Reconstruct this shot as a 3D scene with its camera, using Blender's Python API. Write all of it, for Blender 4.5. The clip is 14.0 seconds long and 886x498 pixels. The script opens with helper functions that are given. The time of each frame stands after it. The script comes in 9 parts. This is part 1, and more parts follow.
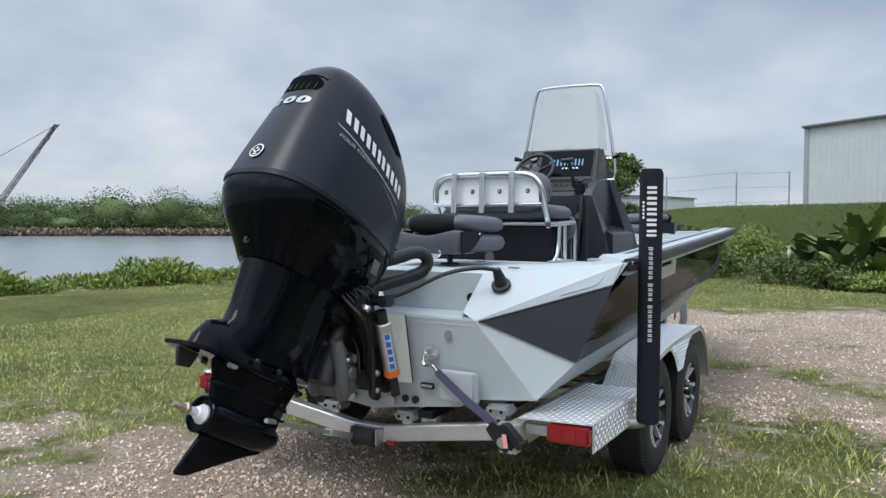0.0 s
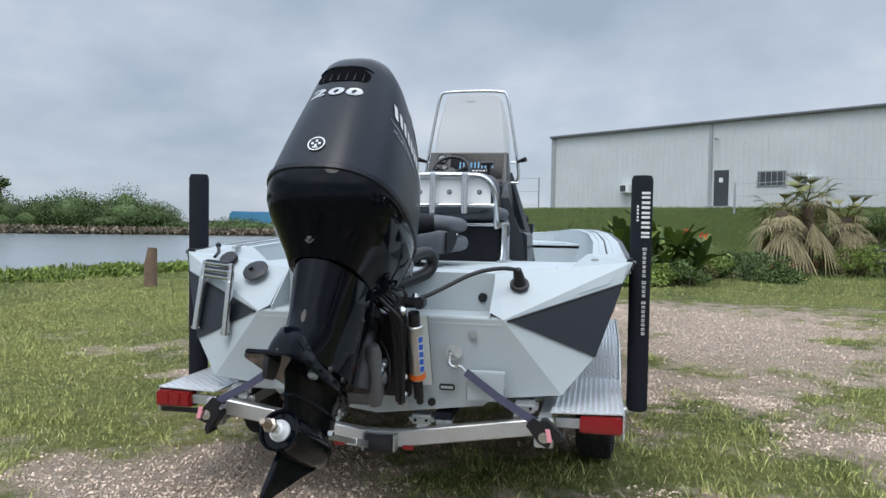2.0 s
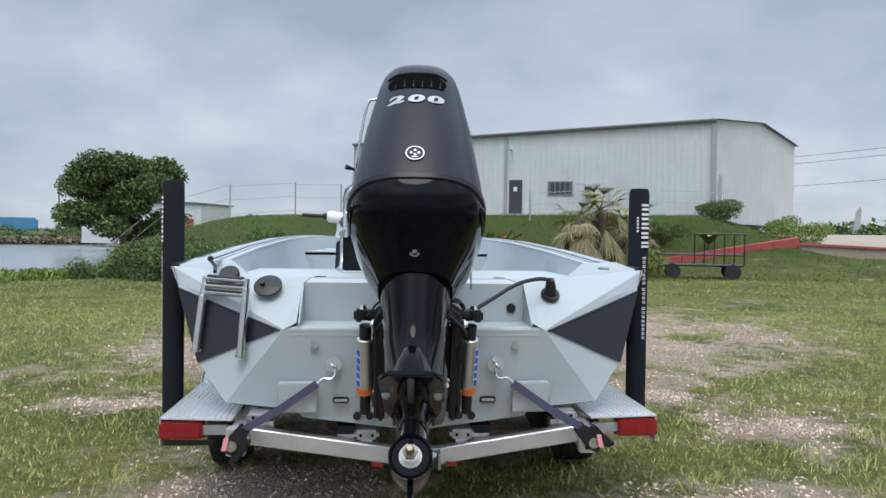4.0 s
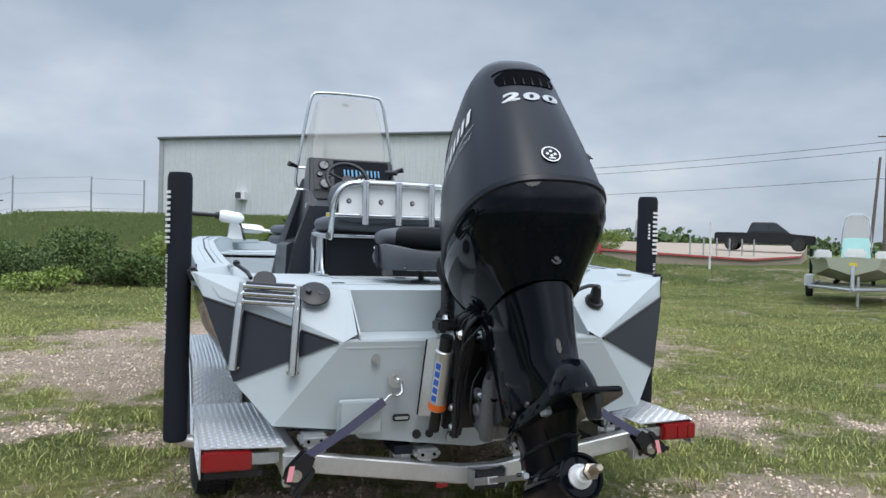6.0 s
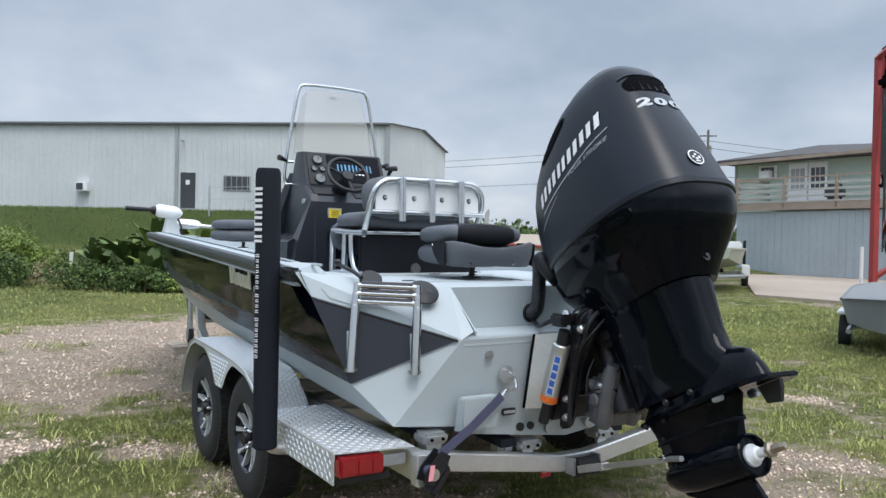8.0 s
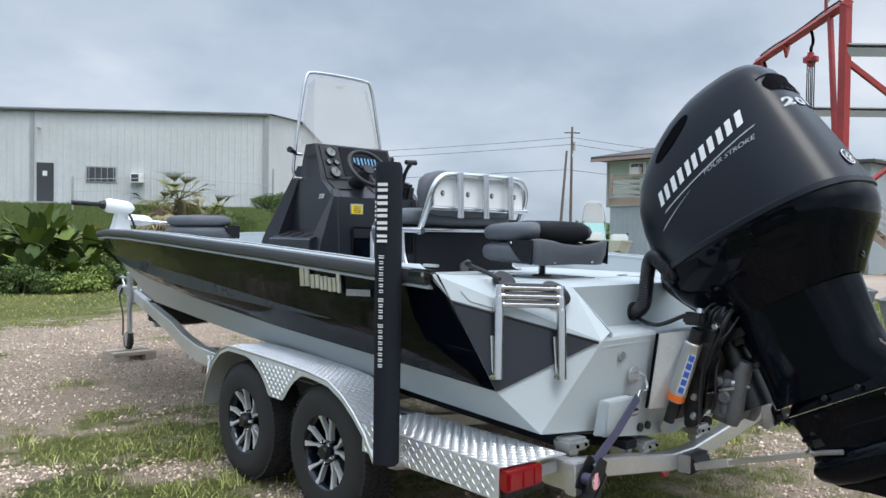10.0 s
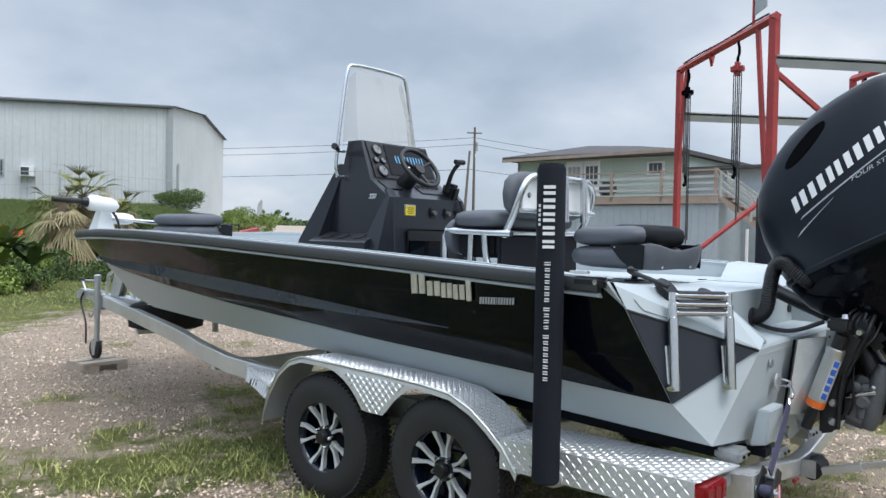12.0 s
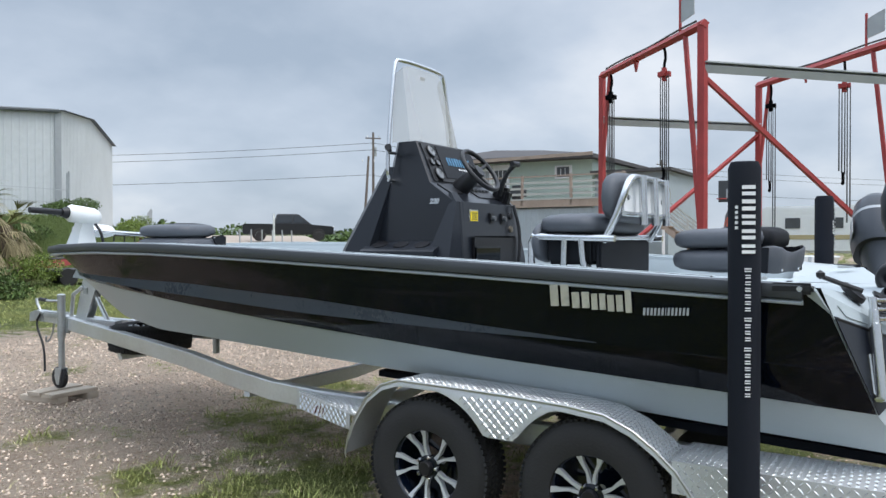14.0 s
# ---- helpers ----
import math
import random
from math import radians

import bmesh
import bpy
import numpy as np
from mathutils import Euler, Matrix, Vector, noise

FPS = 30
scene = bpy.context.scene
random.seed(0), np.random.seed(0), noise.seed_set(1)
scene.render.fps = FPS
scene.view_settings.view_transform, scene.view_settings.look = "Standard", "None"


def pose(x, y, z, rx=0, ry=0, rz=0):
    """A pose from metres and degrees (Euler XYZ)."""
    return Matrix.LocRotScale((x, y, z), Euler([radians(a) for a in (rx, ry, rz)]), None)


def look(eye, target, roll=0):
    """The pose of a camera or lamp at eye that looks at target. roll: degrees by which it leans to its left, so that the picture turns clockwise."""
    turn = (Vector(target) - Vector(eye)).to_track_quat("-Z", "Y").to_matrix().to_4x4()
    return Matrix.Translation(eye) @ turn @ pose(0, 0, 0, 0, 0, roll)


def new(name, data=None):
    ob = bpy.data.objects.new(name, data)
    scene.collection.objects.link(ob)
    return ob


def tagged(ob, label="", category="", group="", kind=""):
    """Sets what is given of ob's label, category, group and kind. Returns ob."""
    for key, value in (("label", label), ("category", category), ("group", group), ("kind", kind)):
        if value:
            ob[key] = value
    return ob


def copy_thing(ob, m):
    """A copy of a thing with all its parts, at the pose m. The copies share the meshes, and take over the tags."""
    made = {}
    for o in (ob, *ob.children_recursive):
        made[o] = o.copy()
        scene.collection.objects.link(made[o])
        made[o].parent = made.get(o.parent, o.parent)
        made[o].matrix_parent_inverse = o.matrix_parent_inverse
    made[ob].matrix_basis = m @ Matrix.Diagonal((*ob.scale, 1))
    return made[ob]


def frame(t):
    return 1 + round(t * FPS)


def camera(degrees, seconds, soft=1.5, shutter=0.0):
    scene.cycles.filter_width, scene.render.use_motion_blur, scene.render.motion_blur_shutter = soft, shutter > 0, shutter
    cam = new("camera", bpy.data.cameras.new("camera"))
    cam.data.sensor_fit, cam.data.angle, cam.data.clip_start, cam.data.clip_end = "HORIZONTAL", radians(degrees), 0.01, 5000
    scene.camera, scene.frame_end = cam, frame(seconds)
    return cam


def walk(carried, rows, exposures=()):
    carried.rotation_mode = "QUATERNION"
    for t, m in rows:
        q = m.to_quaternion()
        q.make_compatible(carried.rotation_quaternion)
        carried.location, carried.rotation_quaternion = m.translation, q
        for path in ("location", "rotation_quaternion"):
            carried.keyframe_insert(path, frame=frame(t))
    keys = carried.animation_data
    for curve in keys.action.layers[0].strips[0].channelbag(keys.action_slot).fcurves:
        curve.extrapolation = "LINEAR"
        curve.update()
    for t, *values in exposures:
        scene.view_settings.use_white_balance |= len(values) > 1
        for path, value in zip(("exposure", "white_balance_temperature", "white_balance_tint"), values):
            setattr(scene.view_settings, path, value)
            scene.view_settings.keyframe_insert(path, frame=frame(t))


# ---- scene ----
cam = camera(59.5, 14.0)
UNIT = 0.93  # the plan below is drawn in units of 0.93 m
METRES, EYE, TURN = 9.202, 1.56, 29.82
ROWS = [
    (0.0, 0.0, 0.0, 0.0, 0.01, -1.85, -0.31),
    (0.5, -0.0384, 0.0004, 0.0007, -4.84, -1.78, -0.51),
    (1.0, -0.0756, 0.0129, -0.0012, -9.79, -1.77, -0.7),
    (1.5, -0.115, 0.0189, -0.0019, -14.44, -1.81, -0.85),
    (2.0, -0.1541, 0.027, -0.001, -18.57, -1.71, -0.92),
    (2.5, -0.187, 0.047, -0.003, -22.35, -1.52, -0.92),
    (3.0, -0.2203, 0.0613, -0.0023, -26.24, -1.33, -0.81),
    (3.5, -0.2539, 0.0768, -0.0, -30.39, -1.11, -0.71),
    (6.0, -0.3758, 0.2136, -0.0018, -49.63, -0.54, -1.55),
    (6.5, -0.4035, 0.2413, -0.0013, -52.64, -0.31, -1.58),
    (7.0, -0.423, 0.2686, -0.0025, -55.58, -0.26, -1.43),
    (7.5, -0.4371, 0.298, -0.0015, -58.49, -0.45, -1.2),
    (8.0, -0.4599, 0.3247, -0.0022, -61.39, -0.84, -1.14),
    (10.5, -0.496, 0.4913, -0.0016, -73.8, -1.2, -0.88),
    (11.0, -0.4972, 0.5223, -0.001, -75.7, -1.34, -1.04),
    (11.5, -0.5056, 0.5563, 0.0003, -77.53, -1.38, -1.23),
    (12.0, -0.5068, 0.5881, -0.0008, -79.66, -1.13, -1.13),
    (12.5, -0.5028, 0.619, 0.0, -81.93, -0.9, -0.83),
    (13.0, -0.5014, 0.6521, 0.0001, -84.22, -0.73, -0.4),
    (13.5, -0.497, 0.6855, 0.0006, -86.25, -0.65, -0.03),
    (14.0, -0.4812, 0.7205, -0.0008, -87.82, -0.65, 0.07),
]
walk(cam, [(t, pose(2.503 * UNIT, -3.510 * UNIT, EYE * UNIT, 0, 0, TURN) @ pose(UNIT * METRES * x, UNIT * METRES * y, UNIT * METRES * z, 90 + pitch, roll, yaw)) for t, x, y, z, yaw, pitch, roll in ROWS], [(0.0, 0.04), (3.0, 0.0), (6.5, 0.04), (8.0, 0.1), (10.5, 0.18), (14.0, 0.17)])


# ---------------------------------------------------------------- world and light
SUN_ELEVATION, SUN_TURN = radians(64), radians(188)
world = bpy.data.worlds.new("world")
scene.world = world
world.use_nodes = True
wn, wl = world.node_tree.nodes, world.node_tree.links
wn.clear()
w_out, w_bg = wn.new("ShaderNodeOutputWorld"), wn.new("ShaderNodeBackground")
sky = wn.new("ShaderNodeTexSky")
sky.sky_type, sky.sun_disc, sky.sun_elevation, sky.sun_rotation = "NISHITA", False, SUN_ELEVATION, SUN_TURN
sky_gain = wn.new("ShaderNodeVectorMath")
sky_gain.operation = "SCALE"
sky_gain.inputs["Scale"].default_value = 0.10
wl.new(sky.outputs[0], sky_gain.inputs[0])
w_pos = wn.new("ShaderNodeTexCoord")
# the cloud sheet: directions flattened on to a high plane, so that clouds crowd towards the horizon
w_sep = wn.new("ShaderNodeSeparateXYZ")
wl.new(w_pos.outputs["Generated"], w_sep.inputs[0])
w_lift = wn.new("ShaderNodeMath")
w_lift.operation = "ADD"
w_lift.inputs[1].default_value = 0.40
w_abs = wn.new("ShaderNodeMath")
w_abs.operation = "ABSOLUTE"
wl.new(w_sep.outputs[2], w_abs.inputs[0])
wl.new(w_abs.outputs[0], w_lift.inputs[0])
w_div = wn.new("ShaderNodeVectorMath")
w_div.operation = "DIVIDE"
w_com = wn.new("ShaderNodeCombineXYZ")
for k in range(3):
    wl.new(w_lift.outputs[0], w_com.inputs[k])
wl.new(w_pos.outputs["Generated"], w_div.inputs[0])
wl.new(w_com.outputs[0], w_div.inputs[1])


def cloud_noise(scale, detail, rough, shift):
    n = wn.new("ShaderNodeTexNoise")
    n.inputs["Scale"].default_value, n.inputs["Detail"].default_value, n.inputs["Roughness"].default_value = scale, detail, rough
    add = wn.new("ShaderNodeVectorMath")
    add.inputs[1].default_value = shift
    wl.new(w_div.outputs[0], add.inputs[0])
    wl.new(add.outputs[0], n.inputs["Vector"])
    return n


c_big, c_small = cloud_noise(1.0, 4, 0.5, (3.1, 7.7, 0)), cloud_noise(2.8, 6, 0.56, (11.0, 2.0, 0))
c_mix = wn.new("ShaderNodeMix")
c_mix.data_type = "FLOAT"
c_mix.inputs["Factor"].default_value = 0.28
wl.new(c_big.outputs["Fac"], c_mix.inputs["A"])
wl.new(c_small.outputs["Fac"], c_mix.inputs["B"])
c_ramp = wn.new("ShaderNodeValToRGB")
c_ramp.color_ramp.elements[0].position, c_ramp.color_ramp.elements[0].color = 0.38, (0.38, 0.46, 0.57, 1)
c_ramp.color_ramp.elements[1].position, c_ramp.color_ramp.elements[1].color = 0.64, (0.81, 0.85, 0.91, 1)
c_mid = c_ramp.color_ramp.elements.new(0.50)
c_mid.color = (0.535, 0.61, 0.72, 1)
wl.new(c_mix.outputs["Result"], c_ramp.inputs["Fac"])
w_mix = wn.new("ShaderNodeMix")
w_mix.data_type = "RGBA"
w_mix.inputs["Factor"].default_value = 0.88
wl.new(sky_gain.outputs[0], w_mix.inputs["A"])
wl.new(c_ramp.outputs[0], w_mix.inputs["B"])
wl.new(w_mix.outputs["Result"], w_bg.inputs["Color"])
# an overcast sky is brightest overhead
w_zen = wn.new("ShaderNodeMapRange")
w_zen.interpolation_type = "SMOOTHSTEP"
w_zen.inputs["From Min"].default_value, w_zen.inputs["From Max"].default_value = 0.30, 0.62
w_zen.inputs["To Min"].default_value, w_zen.inputs["To Max"].default_value = 1.0, 2.7
wl.new(w_sep.outputs[2], w_zen.inputs["Value"])
wl.new(w_zen.outputs[0], w_bg.inputs["Strength"])
wl.new(w_bg.outputs[0], w_out.inputs[0])

sun = new("sun", bpy.data.lights.new("sun", "SUN"))
sun.data.energy, sun.data.angle, sun.data.color = 1.5, radians(25), (1.0, 0.97, 0.93)
sun.matrix_world = look((0, 0, 0), (-math.cos(SUN_ELEVATION) * math.sin(SUN_TURN), -math.cos(SUN_ELEVATION) * math.cos(SUN_TURN), -math.sin(SUN_ELEVATION)))


# ---------------------------------------------------------------- building helpers
def link_mesh(name, bm, material, angle=38):
    me = bpy.data.meshes.new(name)
    bmesh.ops.recalc_face_normals(bm, faces=bm.faces)
    bm.to_mesh(me)
    bm.free()
    for m in material if isinstance(material, (list, tuple)) else [material]:
        me.materials.append(m)
    me.polygons.foreach_set("use_smooth", [True] * len(me.polygons))
    me.set_sharp_from_angle(angle=radians(angle))
    return me


def part(name, bm, material, parent, label="", angle=38):
    """One mesh object under a thing or a part."""
    ob = new(name, link_mesh(name, bm, material, angle))
    ob.parent = parent
    return tagged(ob, label)


def thing(name, label, category, group="", at=None):
    ob = new(name)
    ob.empty_display_size = 0.1
    if at is not None:
        ob.matrix_basis = at
    return tagged(ob, label, category, group)


def solid(name, bm, material, label, category, group="", kind="", at=None, angle=38):
    """A thing of one mesh."""
    ob = new(name, link_mesh(name, bm, material, angle))
    if at is not None:
        ob.matrix_basis = at
    return tagged(ob, label, category, group, kind)


def setting(name, bm, material, label="", angle=38):
    return tagged(new(name, link_mesh(name, bm, material, angle)), label, kind="structure")


def box(cx, cy, cz, sx, sy, sz, bev=0.0, turn=None, bm=None, seg=2):
    """A box by centre and size, with rounded edges; turn: a matrix about its centre."""
    bm = bm or bmesh.new()
    m = Matrix.Translation((cx, cy, cz)) @ (turn or Matrix()) @ Matrix.Diagonal((sx, sy, sz, 1))
    vs = bmesh.ops.create_cube(bm, size=1, matrix=m)["verts"]
    if bev:
        bmesh.ops.bevel(bm, geom=list({e for v in vs for e in v.link_edges}), offset=bev, segments=seg, affect="EDGES", clamp_overlap=True)
    return bm


def ring_faces(bm, rings, closed=True, caps=True):
    vs = [[bm.verts.new(p) for p in r] for r in rings]
    n = len(vs[0])
    for a, b in zip(vs, vs[1:]):
        for i in range(n if closed else n - 1):
            j = (i + 1) % n
            bm.faces.new((a[i], a[j], b[j], b[i]))
    if caps and closed:
        bm.faces.new(vs[0][::-1])
        bm.faces.new(vs[-1])
    return vs


def loft(rings, closed=True, caps=True, bm=None):
    bm = bm or bmesh.new()
    ring_faces(bm, rings, closed, caps)
    return bm


def tube(points, r, seg=10, bm=None, caps=True, smooth=0):
    """A round bar along points; r: a radius, or one for each point."""
    bm = bm or bmesh.new()
    ps = [Vector(p) for p in points]
    rs = list(r) if isinstance(r, (list, tuple)) else [r] * len(ps)
    for _ in range(smooth):
        q, s = [ps[0]], [rs[0]]
        for a, b, ra, rb in zip(ps, ps[1:], rs, rs[1:]):
            q += [a.lerp(b, 0.25), a.lerp(b, 0.75)]
            s += [ra, rb]
        ps, rs = q + [ps[-1]], s + [rs[-1]]
    rings, side = [], None
    for i, p in enumerate(ps):
        d = (ps[min(i + 1, len(ps) - 1)] - ps[max(i - 1, 0)]).normalized()
        if side is None:
            side = d.orthogonal().normalized()
        side = (side - d * side.dot(d)).normalized()
        up = d.cross(side)
        rings.append([p + rs[i] * (math.cos(a) * side + math.sin(a) * up) for a in (2 * math.pi * k / seg for k in range(seg))])
    return loft(rings, True, caps, bm)


def lathe(profile, centre, axis="z", seg=24, bm=None, caps=True):
    """Turns (radius, height) pairs about an axis."""
    bm = bm or bmesh.new()
    rings = []
    for r, h in profile:
        ring = []
        for k in range(seg):
            c, s = r * math.cos(2 * math.pi * k / seg), r * math.sin(2 * math.pi * k / seg)
            p = {"z": (c, s, h), "x": (h, c, s), "y": (c, h, s)}[axis]
            ring.append(Vector(centre) + Vector(p))
        rings.append(ring)
    return loft(rings, True, caps, bm)


def prism(poly, axis, lo, hi, bev=0.0, bm=None):
    """A flat outline drawn out along an axis. The outline's pairs are the two other axes in x, y, z order."""
    bm = bm or bmesh.new()
    put = {"x": lambda a, b, h: (h, a, b), "y": lambda a, b, h: (a, h, b), "z": lambda a, b, h: (a, b, h)}[axis]
    lows, highs = [bm.verts.new(put(a, b, lo)) for a, b in poly], [bm.verts.new(put(a, b, hi)) for a, b in poly]
    faces = [bm.faces.new(lows[::-1]), bm.faces.new(highs)]
    n = len(poly)
    for i in range(n):
        faces.append(bm.faces.new((lows[i], lows[(i + 1) % n], highs[(i + 1) % n], highs[i])))
    if bev:
        bmesh.ops.bevel(bm, geom=list({e for f in faces for e in f.edges}), offset=bev, segments=2, affect="EDGES", clamp_overlap=True)
    return bm


def slab(poly, thick, bm=None):
    """A flat plate: the outline in space, given thickness against its normal."""
    bm = bm or bmesh.new()
    ps = [Vector(p) for p in poly]
    n = Vector((0, 0, 0))
    for a, b in zip(ps, ps[1:] + ps[:1]):
        n += a.cross(b)
    n.normalize()
    rings = [[p for p in ps], [p - n * thick for p in ps]]
    ring_faces(bm, rings)
    return bm


def along(table, u):
    """A smooth value between the rows (u, value, ...) of a table."""
    us = [r[0] for r in table]
    return [float(np.interp(u, us, [r[k] for r in table])) for k in range(1, len(table[0]))]


def words(text, size, material, name, parent, m, depth=0.002, bold=0.0, shear=0.0, label=""):
    """Letters of the built-in font as a thin mesh, centred on the pose m, reading along its x."""
    cu = bpy.data.curves.new(name, "FONT")
    cu.body, cu.size, cu.extrude, cu.offset, cu.shear, cu.align_x, cu.align_y = text, size, depth, bold, shear, "CENTER", "CENTER"
    ob = bpy.data.objects.new(name, cu)
    me = bpy.data.meshes.new_from_object(ob)
    bpy.data.objects.remove(ob)
    me.materials.append(material)
    made = new(name, me)
    made.parent = parent
    made.matrix_basis = m
    return tagged(made, label)


def bars(widths, height, gap, slant, material, name, parent, m, depth=0.002, label=""):
    """Plain slanted blocks in a row, centred on the pose m, each a part."""
    x = -(sum(widths) + gap * (len(widths) - 1)) / 2
    for w in widths:
        s, h = slant * height / 2, height / 2
        bm = prism([(x - s, -h), (x + w - s, -h), (x + w + s, h), (x + s, h)], "z", 0, depth)
        bmesh.ops.transform(bm, matrix=m, verts=bm.verts)
        ob = part(name, bm, material, parent, label)
        x += w + gap
    return ob


def basis(origin, right, up):
    """A pose from a place, the way to its right and the way up."""
    x = Vector(right).normalized()
    z = x.cross(Vector(up)).normalized()
    y = z.cross(x)
    m = Matrix((x, y, z)).transposed().to_4x4()
    m.translation = origin
    return m


def quick_mesh(name, verts, faces, material):
    """A mesh from numpy arrays of corners and of equal faces."""
    me = bpy.data.meshes.new(name)
    nv, nf, k = len(verts), len(faces), faces.shape[1]
    me.vertices.add(nv)
    me.vertices.foreach_set("co", np.asarray(verts, np.float32).ravel())
    me.loops.add(nf * k)
    me.loops.foreach_set("vertex_index", np.asarray(faces, np.int32).ravel())
    me.polygons.add(nf)
    me.polygons.foreach_set("loop_start", np.arange(nf, dtype=np.int32) * k)
    me.update(calc_edges=True)
    me.validate()
    me.materials.append(material)
    return me


# ---------------------------------------------------------------- materials
def mat(name, color, rough=0.5, metal=0.0, vary=0.12, scale=3.0, fine=60.0, bump=0.05, coat=0.0, rough_vary=0.12, spec=0.5, island=0.0, object_vary=0.0):
    """Paint, metal, cloth or stone: a base colour broken up at two scales, with fine relief."""
    m = bpy.data.materials.new(name)
    m.use_nodes = True
    n, l = m.node_tree.nodes, m.node_tree.links
    b = n["Principled BSDF"]
    b.inputs["Metallic"].default_value = metal
    b.inputs["Coat Weight"].default_value = coat
    b.inputs["Coat Roughness"].default_value = 0.04
    b.inputs["Specular IOR Level"].default_value = spec
    tc = n.new("ShaderNodeTexCoord")
    big, small = n.new("ShaderNodeTexNoise"), n.new("ShaderNodeTexNoise")
    big.inputs["Scale"].default_value, big.inputs["Detail"].default_value = scale, 4
    small.inputs["Scale"].default_value, small.inputs["Detail"].default_value = fine, 3
    for t in (big, small):
        l.new(tc.outputs["Object"], t.inputs["Vector"])
    mix = n.new("ShaderNodeMix")
    mix.data_type = "FLOAT"
    mix.inputs["Factor"].default_value = 0.4
    l.new(big.outputs["Fac"], mix.inputs["A"])
    l.new(small.outputs["Fac"], mix.inputs["B"])
    value = mix.outputs["Result"]
    for weight, socket in ((island, "Random Per Island"), (object_vary, "Random")):
        if weight:
            src = n.new("ShaderNodeNewGeometry") if socket == "Random Per Island" else n.new("ShaderNodeObjectInfo")
            mm = n.new("ShaderNodeMix")
            mm.data_type = "FLOAT"
            mm.inputs["Factor"].default_value = weight
            l.new(value, mm.inputs["A"])
            l.new(src.outputs[socket], mm.inputs["B"])
            value = mm.outputs["Result"]
    ramp = n.new("ShaderNodeMapRange")
    ramp.inputs["From Min"].default_value, ramp.inputs["From Max"].default_value = 0.25, 0.75
    if island or object_vary:
        ramp.inputs["From Min"].default_value, ramp.inputs["From Max"].default_value = 0.1, 0.9
    ramp.inputs["To Min"].default_value, ramp.inputs["To Max"].default_value = 1 - vary, 1 + vary
    l.new(value, ramp.inputs["Value"])
    sc = n.new("ShaderNodeVectorMath")
    sc.operation = "SCALE"
    sc.inputs[0].default_value = color
    l.new(ramp.outputs[0], sc.inputs["Scale"])
    l.new(sc.outputs[0], b.inputs["Base Color"])
    rr = n.new("ShaderNodeMapRange")
    rr.inputs["To Min"].default_value, rr.inputs["To Max"].default_value = max(0.02, rough - rough_vary * rough), min(1, rough + rough_vary)
    l.new(mix.outputs["Result"], rr.inputs["Value"])
    l.new(rr.outputs[0], b.inputs["Roughness"])
    if bump:
        bp = n.new("ShaderNodeBump")
        bp.inputs["Strength"].default_value, bp.inputs["Distance"].default_value = bump, 0.01
        l.new(small.outputs["Fac"], bp.inputs["Height"])
        l.new(bp.outputs[0], b.inputs["Normal"])
    return m


HULL_GREY = mat("hull_grey_paint", (0.43, 0.48, 0.50), 0.42, vary=0.05, scale=2, fine=180, bump=0.03)
DECK_GREY = mat("deck_grey_paint", (0.45, 0.50, 0.52), 0.6, vary=0.06, scale=3, fine=260, bump=0.15)
GLOSS_BLACK = mat("hull_black_gloss", (0.0035, 0.0065, 0.0145), 0.03, vary=0.2, scale=2, fine=40, bump=0.0, rough_vary=0.02, spec=0.5)
PANEL_DARK = mat("dark_panel_vinyl", (0.015, 0.018, 0.026), 0.30, vary=0.12, bump=0.03)
MOTOR_PAINT = mat("motor_black_paint", (0.0055, 0.0085, 0.015), 0.29, vary=0.1, scale=4, fine=400, bump=0.006, spec=0.3)
MOTOR_GLOSS = mat("motor_gloss_black", (0.0022, 0.0034, 0.006), 0.05, vary=0.2, bump=0.0, rough_vary=0.03, spec=0.13)
CASTING = mat("grey_casting", (0.13, 0.134, 0.14), 0.42, 0.35, vary=0.25, scale=12, fine=90, bump=0.25)
BLACK_PLASTIC = mat("black_plastic", (0.009, 0.009, 0.011), 0.42, vary=0.2, bump=0.08)
RUBBER = mat("tyre_rubber", (0.022, 0.021, 0.021), 0.8, vary=0.25, scale=8, fine=90, bump=0.25)
BLACK_CLOTH = mat("black_cover_cloth", (0.012, 0.014, 0.02), 0.85, vary=0.2, fine=500, bump=0.2, spec=0.2)
VINYL = mat("grey_seat_vinyl", (0.082, 0.089, 0.103), 0.5, vary=0.15, scale=6, fine=300, bump=0.15)
VINYL_DARK = mat("black_seat_vinyl", (0.010, 0.011, 0.014), 0.6, vary=0.2, scale=6, fine=300, bump=0.15, spec=0.16)
CONSOLE = mat("console_charcoal_gelcoat", (0.012, 0.0145, 0.020), 0.28, vary=0.1, fine=300, bump=0.02, coat=0.08, spec=0.42)
ALU = mat("brushed_aluminium", (0.62, 0.63, 0.62), 0.34, 1.0, vary=0.12, scale=5, fine=120, bump=0.05, rough_vary=0.25)
ALU_DULL = mat("mill_aluminium", (0.70, 0.71, 0.71), 0.45, 1.0, vary=0.14, scale=4, fine=50, bump=0.06, rough_vary=0.25)
LUG = mat("polished_tread_lug", (0.84, 0.85, 0.86), 0.2, 0.85, vary=0.05, bump=0.0)
TREAD = mat("tread_plate", (0.66, 0.67, 0.68), 0.42, 0.6, vary=0.1, scale=6, fine=90, bump=0.08, rough_vary=0.25)
CHROME = mat("polished_tube", (0.62, 0.63, 0.64), 0.17, 1.0, vary=0.06, bump=0.0)
GALV = mat("galvanised_steel", (0.5, 0.52, 0.53), 0.5, 1.0, vary=0.2, scale=12, fine=60, bump=0.05)
